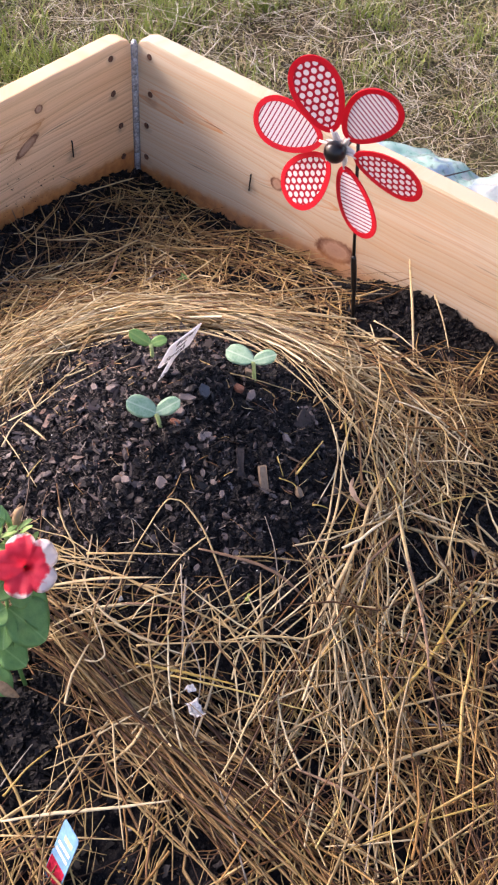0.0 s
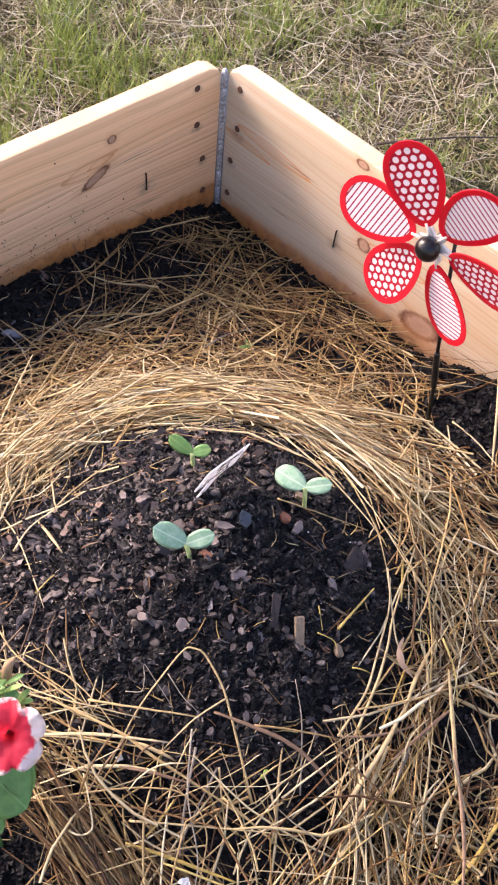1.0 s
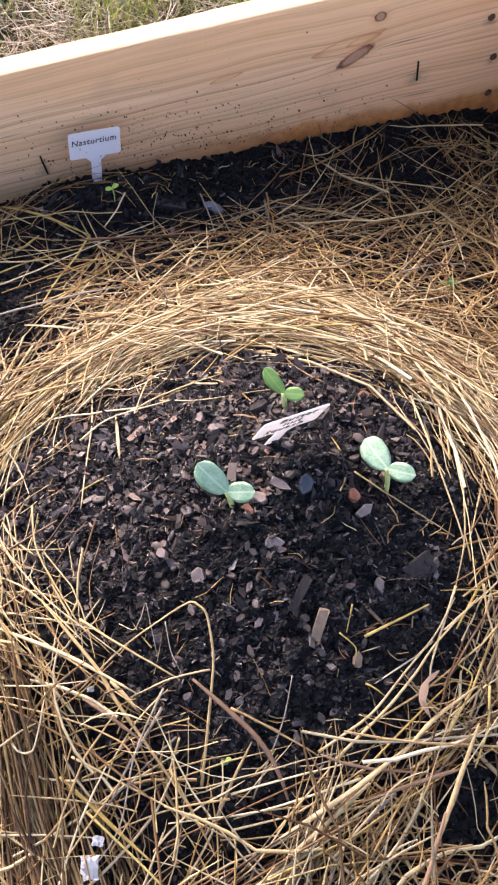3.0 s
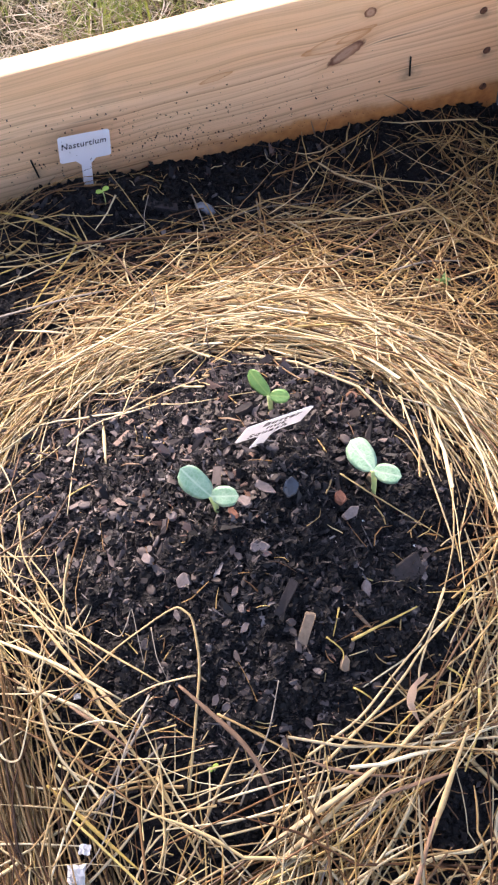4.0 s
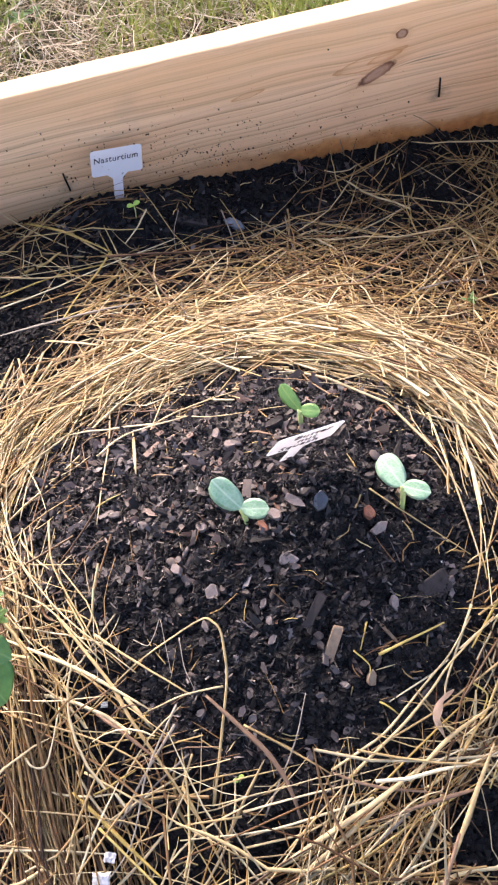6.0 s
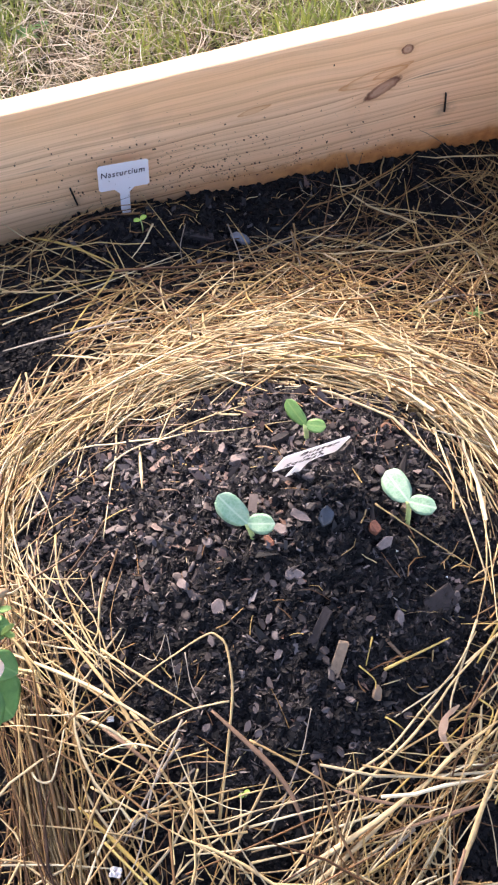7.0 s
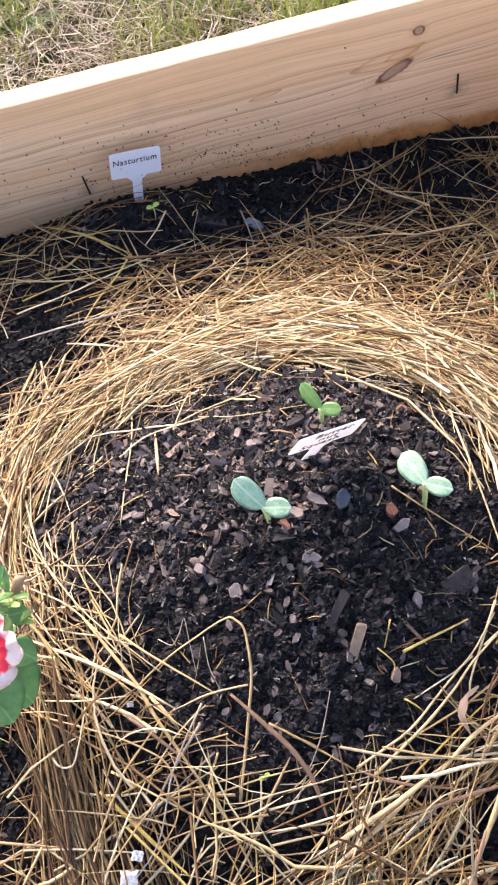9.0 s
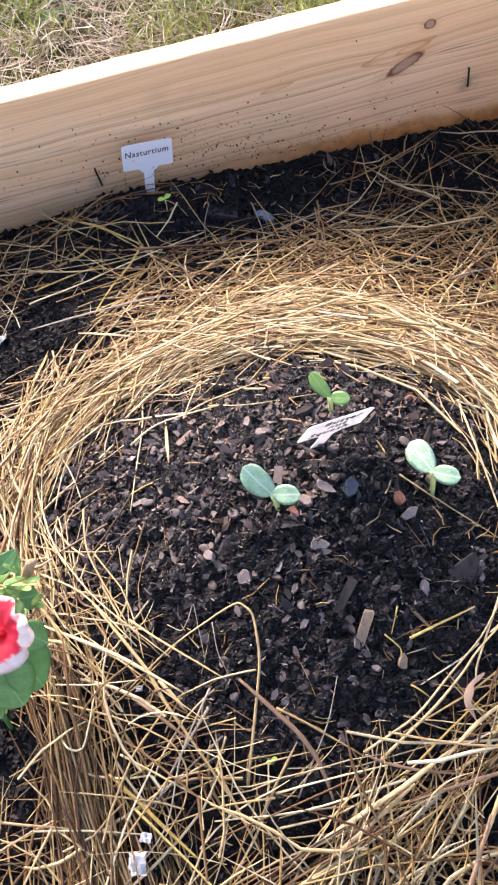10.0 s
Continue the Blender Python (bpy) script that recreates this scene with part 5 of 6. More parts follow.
FLX, FLY, FLZ = -0.7745, -0.6385, 0.284
FLOWER = look((FLX, FLY, FLZ), (FLX + 0.30, FLY + 0.42, FLZ - 0.85)) @ Matrix.Rotation(radians(25), 4, "Z") @ Matrix.Scale(1.00, 4)
# leaves in the bed: foot, tip, width, upper side, turn
LEAVES = [((-0.7860, -0.6300, 0.226), (-0.7735, -0.6620, 0.196), 0.046, (0.1, -0.6, 0.8), 0), ((-0.7720, -0.6250, 0.218), (-0.7560, -0.6480, 0.187), 0.040, (0.2, -0.5, 0.8), -12), ((-0.7880, -0.6290, 0.222), (-0.8085, -0.6450, 0.203), 0.026, (-0.3, -0.4, 0.8), 10),
          ((-0.8030, -0.6350, 0.192), (-0.7960, -0.6580, 0.176), 0.026, (-0.2, -0.4, 0.8), 0), ((-0.7600, -0.6200, 0.236), (-0.7430, -0.6330, 0.227), 0.024, (0.0, -0.4, 0.9), 0), ((-0.7520, -0.6100, 0.262), (-0.7375, -0.6080, 0.256), 0.018, (0.0, -0.5, 0.8), 0),
          ((-0.7620, -0.5960, 0.282), (-0.7435, -0.5850, 0.288), 0.013, (0.0, -0.5, 0.8), 0), ((-0.7700, -0.6000, 0.275), (-0.7820, -0.5880, 0.286), 0.018, (0.0, -0.5, 0.8), 0), ((-0.7680, -0.6080, 0.268), (-0.7880, -0.6060, 0.274), 0.024, (0.0, -0.5, 0.8), 0),
          ((-0.7760, -0.6180, 0.245), (-0.7980, -0.6240, 0.248), 0.030, (-0.1, -0.4, 0.8), 0), ((-0.7600, -0.6100, 0.262), (-0.7560, -0.6300, 0.262), 0.020, (0.0, -0.5, 0.8), 0), ((-0.8200, -0.6350, 0.176), (-0.8190, -0.6610, 0.160), 0.024, (-0.2, -0.3, 0.9), 0),
          ((-0.7900, -0.6330, 0.235), (-0.8130, -0.6300, 0.236), 0.028, (-0.2, -0.3, 0.9), 0), ((-0.7800, -0.6250, 0.240), (-0.7620, -0.6360, 0.226), 0.028, (0.1, -0.5, 0.8), 8)]
petunia()


# ---------------------------------------------------------------- single stalks that stand out of the straw
M_STALK = object_material("tan_stalk", [(0.0, (0.29, 0.18, 0.0704)), (0.5, (0.44, 0.31, 0.132)), (1.0, (0.56, 0.43, 0.2156))], 0.5, 120.0)
M_REED = object_material("cream_stalk", [(0.0, (0.48, 0.36, 0.1755)), (0.5, (0.60, 0.475, 0.2565)), (1.0, (0.70, 0.6, 0.369))], 0.45, 120.0)
M_GREY = object_material("grey_stalk", [(0.0, (0.15, 0.125, 0.10)), (1.0, (0.40, 0.35, 0.27))], 0.6, 120.0)
M_YELLOW = object_material("yellow_stalk", [(0.0, (0.40, 0.265, 0.055)), (0.5, (0.53, 0.385, 0.10)), (1.0, (0.62, 0.49, 0.18))], 0.5, 140.0)
M_BROWN = object_material("brown_blade", [(0.0, (0.15, 0.085, 0.048)), (1.0, (0.29, 0.180, 0.105))], 0.6, 120.0)


def stalk(points, wide, lift, label="long pale straw stalk lying on the mulch", material=None, flat=0.55, soar=0.0):
    """One stem over the soil through points (x, y) or (x, y, z); lift: over the soil; soar: how far its middle rises."""
    pts = []
    for q in points:
        pts.append(Vector(q) if len(q) == 3 else Vector((q[0], q[1], ground_z(*q) + lift)))
    fine = []
    for a, b in zip(pts, pts[1:]):
        fine += [a.lerp(b, k / 5) for k in range(5)]
    fine.append(pts[-1])
    for _ in range(2):
        fine = [fine[0]] + [(fine[i - 1] + fine[i] * 2 + fine[i + 1]) / 4 for i in range(1, len(fine) - 1)] + [fine[-1]]
    n = len(fine)
    for i, q in enumerate(fine):
        t = i / (n - 1)
        q.z += soar * 4 * t * (1 - t) + random.uniform(-0.0004, 0.0004)
        if len(points[0]) == 2:
            q.z = max(q.z, ground_z(q.x, q.y) + 0.002)
    bm = bmesh.new()
    leafy = wide > 0.0023 or material is M_BROWN
    girths = [0.60 * wide * (1.0 - 0.45 * i / (n - 1)) * (1.0 if i % 6 else 1.12) for i in range(n)]
    if leafy:
        girths = [0.68 * wide * (0.30 + 0.70 * math.sin(math.pi * (0.12 + 0.84 * i / (n - 1)))) * random.uniform(0.88, 1.08) for i in range(n)]
    tube(bm, fine, girths, 6)
    # dry stems are pressed flat, and broad leaves flatter still
    for vt in bm.verts:
        near = min(fine, key=lambda q: (q - vt.co).length_squared)
        vt.co.z = near.z + (vt.co.z - near.z) * (0.22 if leafy else 0.60)
    tagged(new("straw_stalk", finish(bm, "straw_stalk", material or M_STALK)), label, "straw stalk", "single straw stalks")


KINDS = {"pale": (M_REED, "pale cream straw stalk lying on the mulch"), "stalk": (M_STALK, "tan straw stalk lying on the mulch"), "yellow": (M_YELLOW, "yellow-green straw stalk lying on the mulch"), "brown": (M_BROWN, "flat red-brown dead leaf blade on the mulch"),
         "grey": (M_GREY, "thin grey weathered stem lying on the mulch"), "ribbon": (M_REED, "curled flat straw leaf on the mulch"), "arch": (M_STALK, "bowed straw stalk arched over the soil hill")}


def stem(kind, wide, lift, *points):
    """One stalk of a kind; wide: half its width."""
    material, words = KINDS[kind]
    stalk(points, wide / 0.68, lift + (0.006 if kind == "brown" else 0.0), words, material, soar=0.002)


stem("arch", 0.0013, 0.008, (-0.638, -0.756), (-0.620, -0.718), (-0.602, -0.679), (-0.597, -0.647), (-0.605, -0.635), (-0.621, -0.636), (-0.664, -0.643), (-0.706, -0.660))
stem("pale", 0.0017, 0.022, (-0.761, -0.580), (-0.705, -0.635), (-0.664, -0.683))
stem("stalk", 0.0016, 0.02, (-0.712, -0.586), (-0.698, -0.623), (-0.685, -0.656), (-0.679, -0.684), (-0.664, -0.727), (-0.651, -0.767))
stem("stalk", 0.0014, 0.014, (-0.688, -0.611), (-0.669, -0.639), (-0.632, -0.683))
stem("pale", 0.0020, 0.01, (-0.679, -0.663), (-0.665, -0.693))
stem("pale", 0.0010, 0.018, (-0.608, -0.688), (-0.637, -0.683), (-0.670, -0.683))
stem("stalk", 0.0010, 0.024, (-0.763, -0.646), (-0.707, -0.688), (-0.681, -0.714), (-0.676, -0.735), (-0.684, -0.756), (-0.713, -0.778))
stem("stalk", 0.0011, 0.022, (-0.721, -0.706), (-0.670, -0.759), (-0.630, -0.798))
stem("yellow", 0.0017, 0.022, (-0.733, -0.716), (-0.721, -0.736), (-0.703, -0.767), (-0.686, -0.794))
stem("brown", 0.0018, 0.012, (-0.702, -0.669), (-0.688, -0.688), (-0.667, -0.718))
stem("pale", 0.0011, 0.022, (-0.797, -0.734), (-0.756, -0.749), (-0.718, -0.765))
stem("stalk", 0.0011, 0.02, (-0.622, -0.773), (-0.663, -0.765), (-0.705, -0.764))
stem("stalk", 0.0010, 0.014, (-0.643, -0.721), (-0.656, -0.739), (-0.667, -0.757))
stem("ribbon", 0.0011, 0.026, (-0.760, -0.681), (-0.758, -0.688), (-0.752, -0.693), (-0.746, -0.693), (-0.737, -0.677), (-0.727, -0.656))
stem("grey", 0.0014, 0.018, (-0.649, -0.699), (-0.683, -0.726), (-0.708, -0.750))
stem("pale", 0.0008, 0.024, (-0.756, -0.637), (-0.730, -0.650), (-0.695, -0.661))
stem("stalk", 0.0014, 0.018, (-0.656, -0.740), (-0.649, -0.775), (-0.643, -0.804))
stem("yellow", 0.0012, 0.018, (-0.685, -0.717), (-0.709, -0.722), (-0.720, -0.722))
stem("grey", 0.0005, 0.006, (-0.661, -0.625), (-0.652, -0.636), (-0.644, -0.629), (-0.637, -0.618), (-0.639, -0.638), (-0.641, -0.662))
stem("grey", 0.0005, 0.006, (-0.628, -0.639), (-0.631, -0.662), (-0.628, -0.678))
stem("stalk", 0.0013, 0.014, (-0.602, -0.716), (-0.580, -0.738), (-0.552, -0.766))
stem("brown", 0.0014, 0.016, (-0.552, -0.767), (-0.540, -0.777), (-0.519, -0.788), (-0.477, -0.802))
stem("brown", 0.0021, 0.012, (-0.622, -0.689), (-0.609, -0.711), (-0.592, -0.739), (-0.585, -0.759), (-0.583, -0.776), (-0.583, -0.788))
stem("grey", 0.0008, 0.014, (-0.606, -0.777), (-0.569, -0.738), (-0.553, -0.711))
stem("pale", 0.0011, 0.018, (-0.620, -0.770), (-0.577, -0.774), (-0.527, -0.778))
stem("stalk", 0.0011, 0.022, (-0.598, -0.804), (-0.547, -0.777))
stem("pale", 0.0022, 0.024, (-0.621, -0.815), (-0.531, -0.795), (-0.490, -0.781))
stem("stalk", 0.0018, 0.024, (-0.502, -0.788), (-0.465, -0.769), (-0.422, -0.755))
stem("pale", 0.0013, 0.012, (-0.551, -0.763), (-0.506, -0.752), (-0.473, -0.732), (-0.440, -0.713), (-0.413, -0.689))
stem("stalk", 0.0015, 0.016, (-0.541, -0.772), (-0.492, -0.751), (-0.463, -0.734), (-0.446, -0.721), (-0.395, -0.693))
stem("stalk", 0.0022, 0.026, (-0.500, -0.854), (-0.476, -0.828), (-0.457, -0.807), (-0.432, -0.780))
stem("brown", 0.0017, 0.018, (-0.532, -0.805), (-0.476, -0.805), (-0.452, -0.805))
stem("yellow", 0.0010, 0.006, (-0.502, -0.729), (-0.490, -0.742))
stem("pale", 0.0011, 0.022, (-0.565, -0.832), (-0.501, -0.799))
stem("ribbon", 0.0012, 0.012, (-0.504, -0.815), (-0.503, -0.829), (-0.495, -0.833), (-0.476, -0.831))
stem("yellow", 0.0012, 0.016, (-0.538, -0.791), (-0.490, -0.769), (-0.438, -0.745))
stem("stalk", 0.0011, 0.018, (-0.627, -0.792), (-0.579, -0.798), (-0.517, -0.782))
stem("yellow", 0.0011, 0.016, (-0.430, -0.736), (-0.421, -0.746), (-0.434, -0.760))
stem("yellow", 0.0018, 0.018, (-0.651, -0.049), (-0.615, -0.091), (-0.571, -0.132))
stem("yellow", 0.0015, 0.016, (-0.571, -0.130), (-0.595, -0.166), (-0.620, -0.195), (-0.643, -0.230))
stem("pale", 0.0012, 0.014, (-0.519, -0.086), (-0.534, -0.106), (-0.553, -0.122))
stem("pale", 0.0012, 0.016, (-0.705, -0.183), (-0.647, -0.174), (-0.586, -0.154), (-0.501, -0.129))
stem("grey", 0.0016, 0.022, (-0.710, -0.232), (-0.657, -0.235), (-0.602, -0.237), (-0.559, -0.242))
stem("stalk", 0.0013, 0.014, (-0.556, -0.222), (-0.494, -0.179), (-0.454, -0.161), (-0.427, -0.152))
stem("pale", 0.0016, 0.022, (-0.664, -0.262), (-0.610, -0.303))
stem("pale", 0.0012, 0.026, (-0.590, -0.326), (-0.575, -0.361), (-0.554, -0.378))
stem("stalk", 0.0009, 0.024, (-0.614, -0.242), (-0.608, -0.283), (-0.613, -0.327))
stem("pale", 0.0011, 0.022, (-0.693, -0.277), (-0.693, -0.340))
stem("grey", 0.0006, 0.012, (-0.483, -0.086), (-0.498, -0.117), (-0.507, -0.172))
stem("grey", 0.0010, 0.01, (-0.434, -0.085), (-0.436, -0.132), (-0.442, -0.173))
stem("stalk", 0.0014, 0.018, (-0.697, -0.132), (-0.649, -0.154), (-0.616, -0.157))
stem("yellow", 0.0013, 0.016, (-0.696, -0.164), (-0.632, -0.151), (-0.574, -0.148))
stem("pale", 0.0019, 0.026, (-0.459, -0.277), (-0.407, -0.304), (-0.377, -0.341), (-0.359, -0.389), (-0.348, -0.426), (-0.345, -0.485), (-0.335, -0.520))
stem("stalk", 0.0012, 0.018, (-0.324, -0.184), (-0.302, -0.202), (-0.277, -0.217))
stem("pale", 0.0011, 0.018, (-0.205, -0.215), (-0.244, -0.256), (-0.291, -0.298))
stem("pale", 0.0011, 0.016, (-0.173, -0.197), (-0.182, -0.237), (-0.196, -0.285))
stem("grey", 0.0011, 0.012, (-0.367, -0.113), (-0.379, -0.175), (-0.388, -0.266))
stem("brown", 0.0014, 0.02, (-0.411, -0.285), (-0.338, -0.274), (-0.286, -0.237), (-0.247, -0.205), (-0.211, -0.185))
stem("grey", 0.0016, 0.018, (-0.284, -0.288), (-0.265, -0.282), (-0.226, -0.273), (-0.187, -0.278))
stem("grey", 0.0011, 0.012, (-0.424, -0.142), (-0.369, -0.128), (-0.294, -0.134))
stem("stalk", 0.0013, 0.016, (-0.376, -0.304), (-0.345, -0.299), (-0.315, -0.332), (-0.287, -0.348))
stem("stalk", 0.0012, 0.014, (-0.360, -0.101), (-0.367, -0.131), (-0.399, -0.207))
stem("pale", 0.0009, 0.005, (-0.625, -0.388), (-0.634, -0.433), (-0.651, -0.481), (-0.664, -0.517))
stem("pale", 0.0016, 0.006, (-0.613, -0.437), (-0.622, -0.487))
stem("yellow", 0.0009, 0.004, (-0.660, -0.499), (-0.639, -0.498))
stem("pale", 0.0008, 0.005, (-0.574, -0.439), (-0.546, -0.462), (-0.487, -0.474))
stem("pale", 0.0011, 0.006, (-0.608, -0.438), (-0.565, -0.434), (-0.516, -0.432))
stem("pale", 0.0012, 0.01, (-0.648, -0.448), (-0.622, -0.438), (-0.568, -0.449))
stem("brown", 0.0010, 0.003, (-0.611, -0.500), (-0.596, -0.510))
stem("brown", 0.0011, 0.005, (-0.527, -0.500), (-0.511, -0.515))
stem("stalk", 0.0010, 0.006, (-0.456, -0.582), (-0.443, -0.598), (-0.392, -0.641))
stem("pale", 0.0012, 0.01, (-0.367, -0.498), (-0.378, -0.560), (-0.385, -0.629), (-0.387, -0.652))
stem("stalk", 0.0010, 0.01, (-0.355, -0.577), (-0.385, -0.647), (-0.411, -0.684))
stem("pale", 0.0011, 0.012, (-0.737, -0.430), (-0.734, -0.516), (-0.709, -0.584), (-0.666, -0.651))
stem("stalk", 0.0011, 0.012, (-0.701, -0.493), (-0.708, -0.537), (-0.689, -0.618))
stem("pale", 0.0012, 0.014, (-0.756, -0.528), (-0.719, -0.569), (-0.688, -0.633))
stem("pale", 0.0010, 0.008, (-0.689, -0.405), (-0.710, -0.437), (-0.725, -0.476))
# stalks on the mulch nearer the petunia and the side plank
stem("yellow", 0.0017, 0.024, (-0.436, -0.888), (-0.483, -0.892), (-0.541, -0.902), (-0.599, -0.901), (-0.622, -0.907))
stem("yellow", 0.0014, 0.022, (-0.432, -0.905), (-0.513, -0.900), (-0.576, -0.902))
stem("brown", 0.0020, 0.026, (-0.480, -0.830), (-0.503, -0.859), (-0.530, -0.889), (-0.568, -0.921))
stem("stalk", 0.0015, 0.024, (-0.512, -0.959), (-0.565, -0.928), (-0.624, -0.895), (-0.680, -0.881), (-0.726, -0.870), (-0.769, -0.862))
stem("yellow", 0.0012, 0.024, (-0.721, -0.746), (-0.688, -0.803), (-0.668, -0.842), (-0.642, -0.880))
stem("pale", 0.0019, 0.022, (-0.524, -0.795), (-0.569, -0.813), (-0.616, -0.829))
stem("grey", 0.0014, 0.02, (-0.508, -0.806), (-0.557, -0.826), (-0.575, -0.849))
stem("pale", 0.0012, 0.02, (-0.529, -0.790), (-0.605, -0.789), (-0.668, -0.773))
stem("grey", 0.0011, 0.018, (-0.645, -0.721), (-0.680, -0.735), (-0.715, -0.749))
stem("grey", 0.0009, 0.022, (-0.644, -0.688), (-0.678, -0.722), (-0.701, -0.767), (-0.747, -0.796))
stem("pale", 0.0011, 0.014, (-0.573, -0.923), (-0.575, -0.945), (-0.581, -0.972))
stem("grey", 0.0014, 0.012, (-0.595, -0.918), (-0.585, -0.936), (-0.565, -0.955))
stem("brown", 0.0017, 0.02, (-0.706, -0.878), (-0.692, -0.920), (-0.690, -0.954))
stem("stalk", 0.0014, 0.022, (-0.649, -0.964), (-0.694, -0.957), (-0.726, -0.950))
stem("yellow", 0.0015, 0.022, (-0.698, -0.924), (-0.729, -0.928), (-0.745, -0.931))
stem("pale", 0.0011, 0.022, (-0.682, -0.987), (-0.712, -0.962), (-0.738, -0.936))
stem("grey", 0.0009, 0.024, (-0.659, -0.930), (-0.697, -0.955), (-0.742, -0.977))
stem("yellow", 0.0013, 0.022, (-0.606, -1.020), (-0.660, -0.987), (-0.710, -0.957))
stem("stalk", 0.0020, 0.02, (-0.533, -0.974), (-0.587, -0.961), (-0.654, -0.927), (-0.700, -0.898))
stem("stalk", 0.0015, 0.022, (-0.718, -0.800), (-0.682, -0.819), (-0.629, -0.849))
stem("yellow", 0.0010, 0.02, (-0.497, -0.907), (-0.527, -0.950), (-0.538, -0.967))
stem("grey", 0.0009, 0.018, (-0.619, -0.819), (-0.638, -0.841), (-0.652, -0.859))
stem("brown", 0.0011, 0.02, (-0.526, -0.870), (-0.583, -0.890), (-0.615, -0.897))
stem("grey", 0.0010, 0.022, (-0.804, -0.908), (-0.774, -0.862), (-0.755, -0.829))
stem("stalk", 0.0015, 0.022, (-0.724, -0.994), (-0.683, -1.003), (-0.608, -1.022))
stem("pale", 0.0018, 0.026, (-0.901, -0.727), (-0.869, -0.755), (-0.831, -0.791), (-0.798, -0.818))
stem("pale", 0.0011, 0.026, (-0.783, -0.738), (-0.805, -0.762), (-0.830, -0.792), (-0.851, -0.818))
stem("stalk", 0.0015, 0.022, (-0.828, -0.715), (-0.805, -0.727), (-0.782, -0.737), (-0.735, -0.759))
stem("stalk", 0.0012, 0.022, (-0.782, -0.737), (-0.767, -0.756), (-0.752, -0.775))
stem("stalk", 0.0011, 0.022, (-0.908, -0.734), (-0.871, -0.780), (-0.845, -0.811))
stem("yellow", 0.0014, 0.018, (-0.884, -0.710), (-0.856, -0.708), (-0.831, -0.711))
stem("grey", 0.0009, 0.016, (-0.879, -0.701), (-0.857, -0.698), (-0.837, -0.695))
stem("pale", 0.0013, 0.018, (-0.127, -0.547), (-0.132, -0.584), (-0.148, -0.634))
stem("pale", 0.0010, 0.014, (-0.135, -0.547), (-0.177, -0.583))
stem("grey", 0.0010, 0.012, (-0.078, -0.485), (-0.041, -0.519))
stem("pale", 0.0015, 0.024, (-0.258, -0.675), (-0.281, -0.745), (-0.279, -0.798))
stem("stalk", 0.0012, 0.02, (-0.387, -0.685), (-0.394, -0.708), (-0.394, -0.740), (-0.394, -0.772))
stem("yellow", 0.0014, 0.012, (-0.386, -0.681), (-0.421, -0.711))
stem("pale", 0.0014, 0.012, (-0.381, -0.690), (-0.409, -0.724))
stem("pale", 0.0012, 0.012, (-0.409, -0.681), (-0.451, -0.731), (-0.455, -0.741))
stem("pale", 0.0016, 0.02, (-0.422, -0.794), (-0.406, -0.815), (-0.388, -0.837))
stem("stalk", 0.0014, 0.02, (-0.419, -0.804), (-0.396, -0.843), (-0.382, -0.880))
stem("yellow", 0.0014, 0.02, (-0.412, -0.756), (-0.425, -0.784), (-0.445, -0.806))
stem("yellow", 0.0012, 0.02, (-0.397, -0.801), (-0.356, -0.814), (-0.334, -0.821))
stem("stalk", 0.0018, 0.022, (-0.456, -0.807), (-0.467, -0.820), (-0.476, -0.830))
stem("pale", 0.0011, 0.016, (-0.170, -0.668), (-0.109, -0.682))
stem("stalk", 0.0010, 0.022, (-0.260, -0.732), (-0.296, -0.758), (-0.338, -0.786))
stem("pale", 0.0011, 0.02, (-0.295, -0.624), (-0.198, -0.630))
stem("pale", 0.0012, 0.02, (-0.228, -0.527), (-0.253, -0.576), (-0.191, -0.606))
stalk([(-0.492, -0.700), (-0.435, -0.689)], 0.0022, 0.008, "thick golden straw stalk lying on the soil hill", M_YELLOW)
stalk([(-0.509, -0.692), (-0.500, -0.704), (-0.503, -0.711)], 0.0012, 0.005, "short kinked yellow straw on the soil hill", M_YELLOW)
stalk([(-0.493, -0.676), (-0.504, -0.693)], 0.0012, 0.005, "short kinked yellow straw on the soil hill", M_YELLOW)
stalk([(-0.488, -0.670), (-0.472, -0.698)], 0.0024, 0.003, "red-brown split twig on the soil hill", M_BROWN)
stalk([(-0.004, -0.514, 0.076), (-0.085, -0.575, 0.080), (-0.1625, -0.632, 0.074)], 0.0028, 0, "pale straw stalk leaning against the plank", M_REED)
stalk([(-0.010, -0.565, 0.048), (-0.050, -0.605, 0.052), (-0.090, -0.642, 0.048)], 0.0022, 0, "pale straw stalk leaning against the plank", M_REED)
stalk([(-0.260, -0.004, 0.030), (-0.254, -0.010, 0.000)], 0.0014, 0, "short brown stem leaning against the plank", M_BROWN)
stalk([(-0.239, -0.004, 0.022), (-0.252, -0.014, -0.008)], 0.0010, 0, "short brown stem leaning against the plank", M_BROWN)
stalk([(-0.166, -0.004, 0.040), (-0.140, -0.005, 0.018), (-0.118, -0.014, -0.006)], 0.0010, 0, "thin brown stem leaning against the plank", M_BROWN)


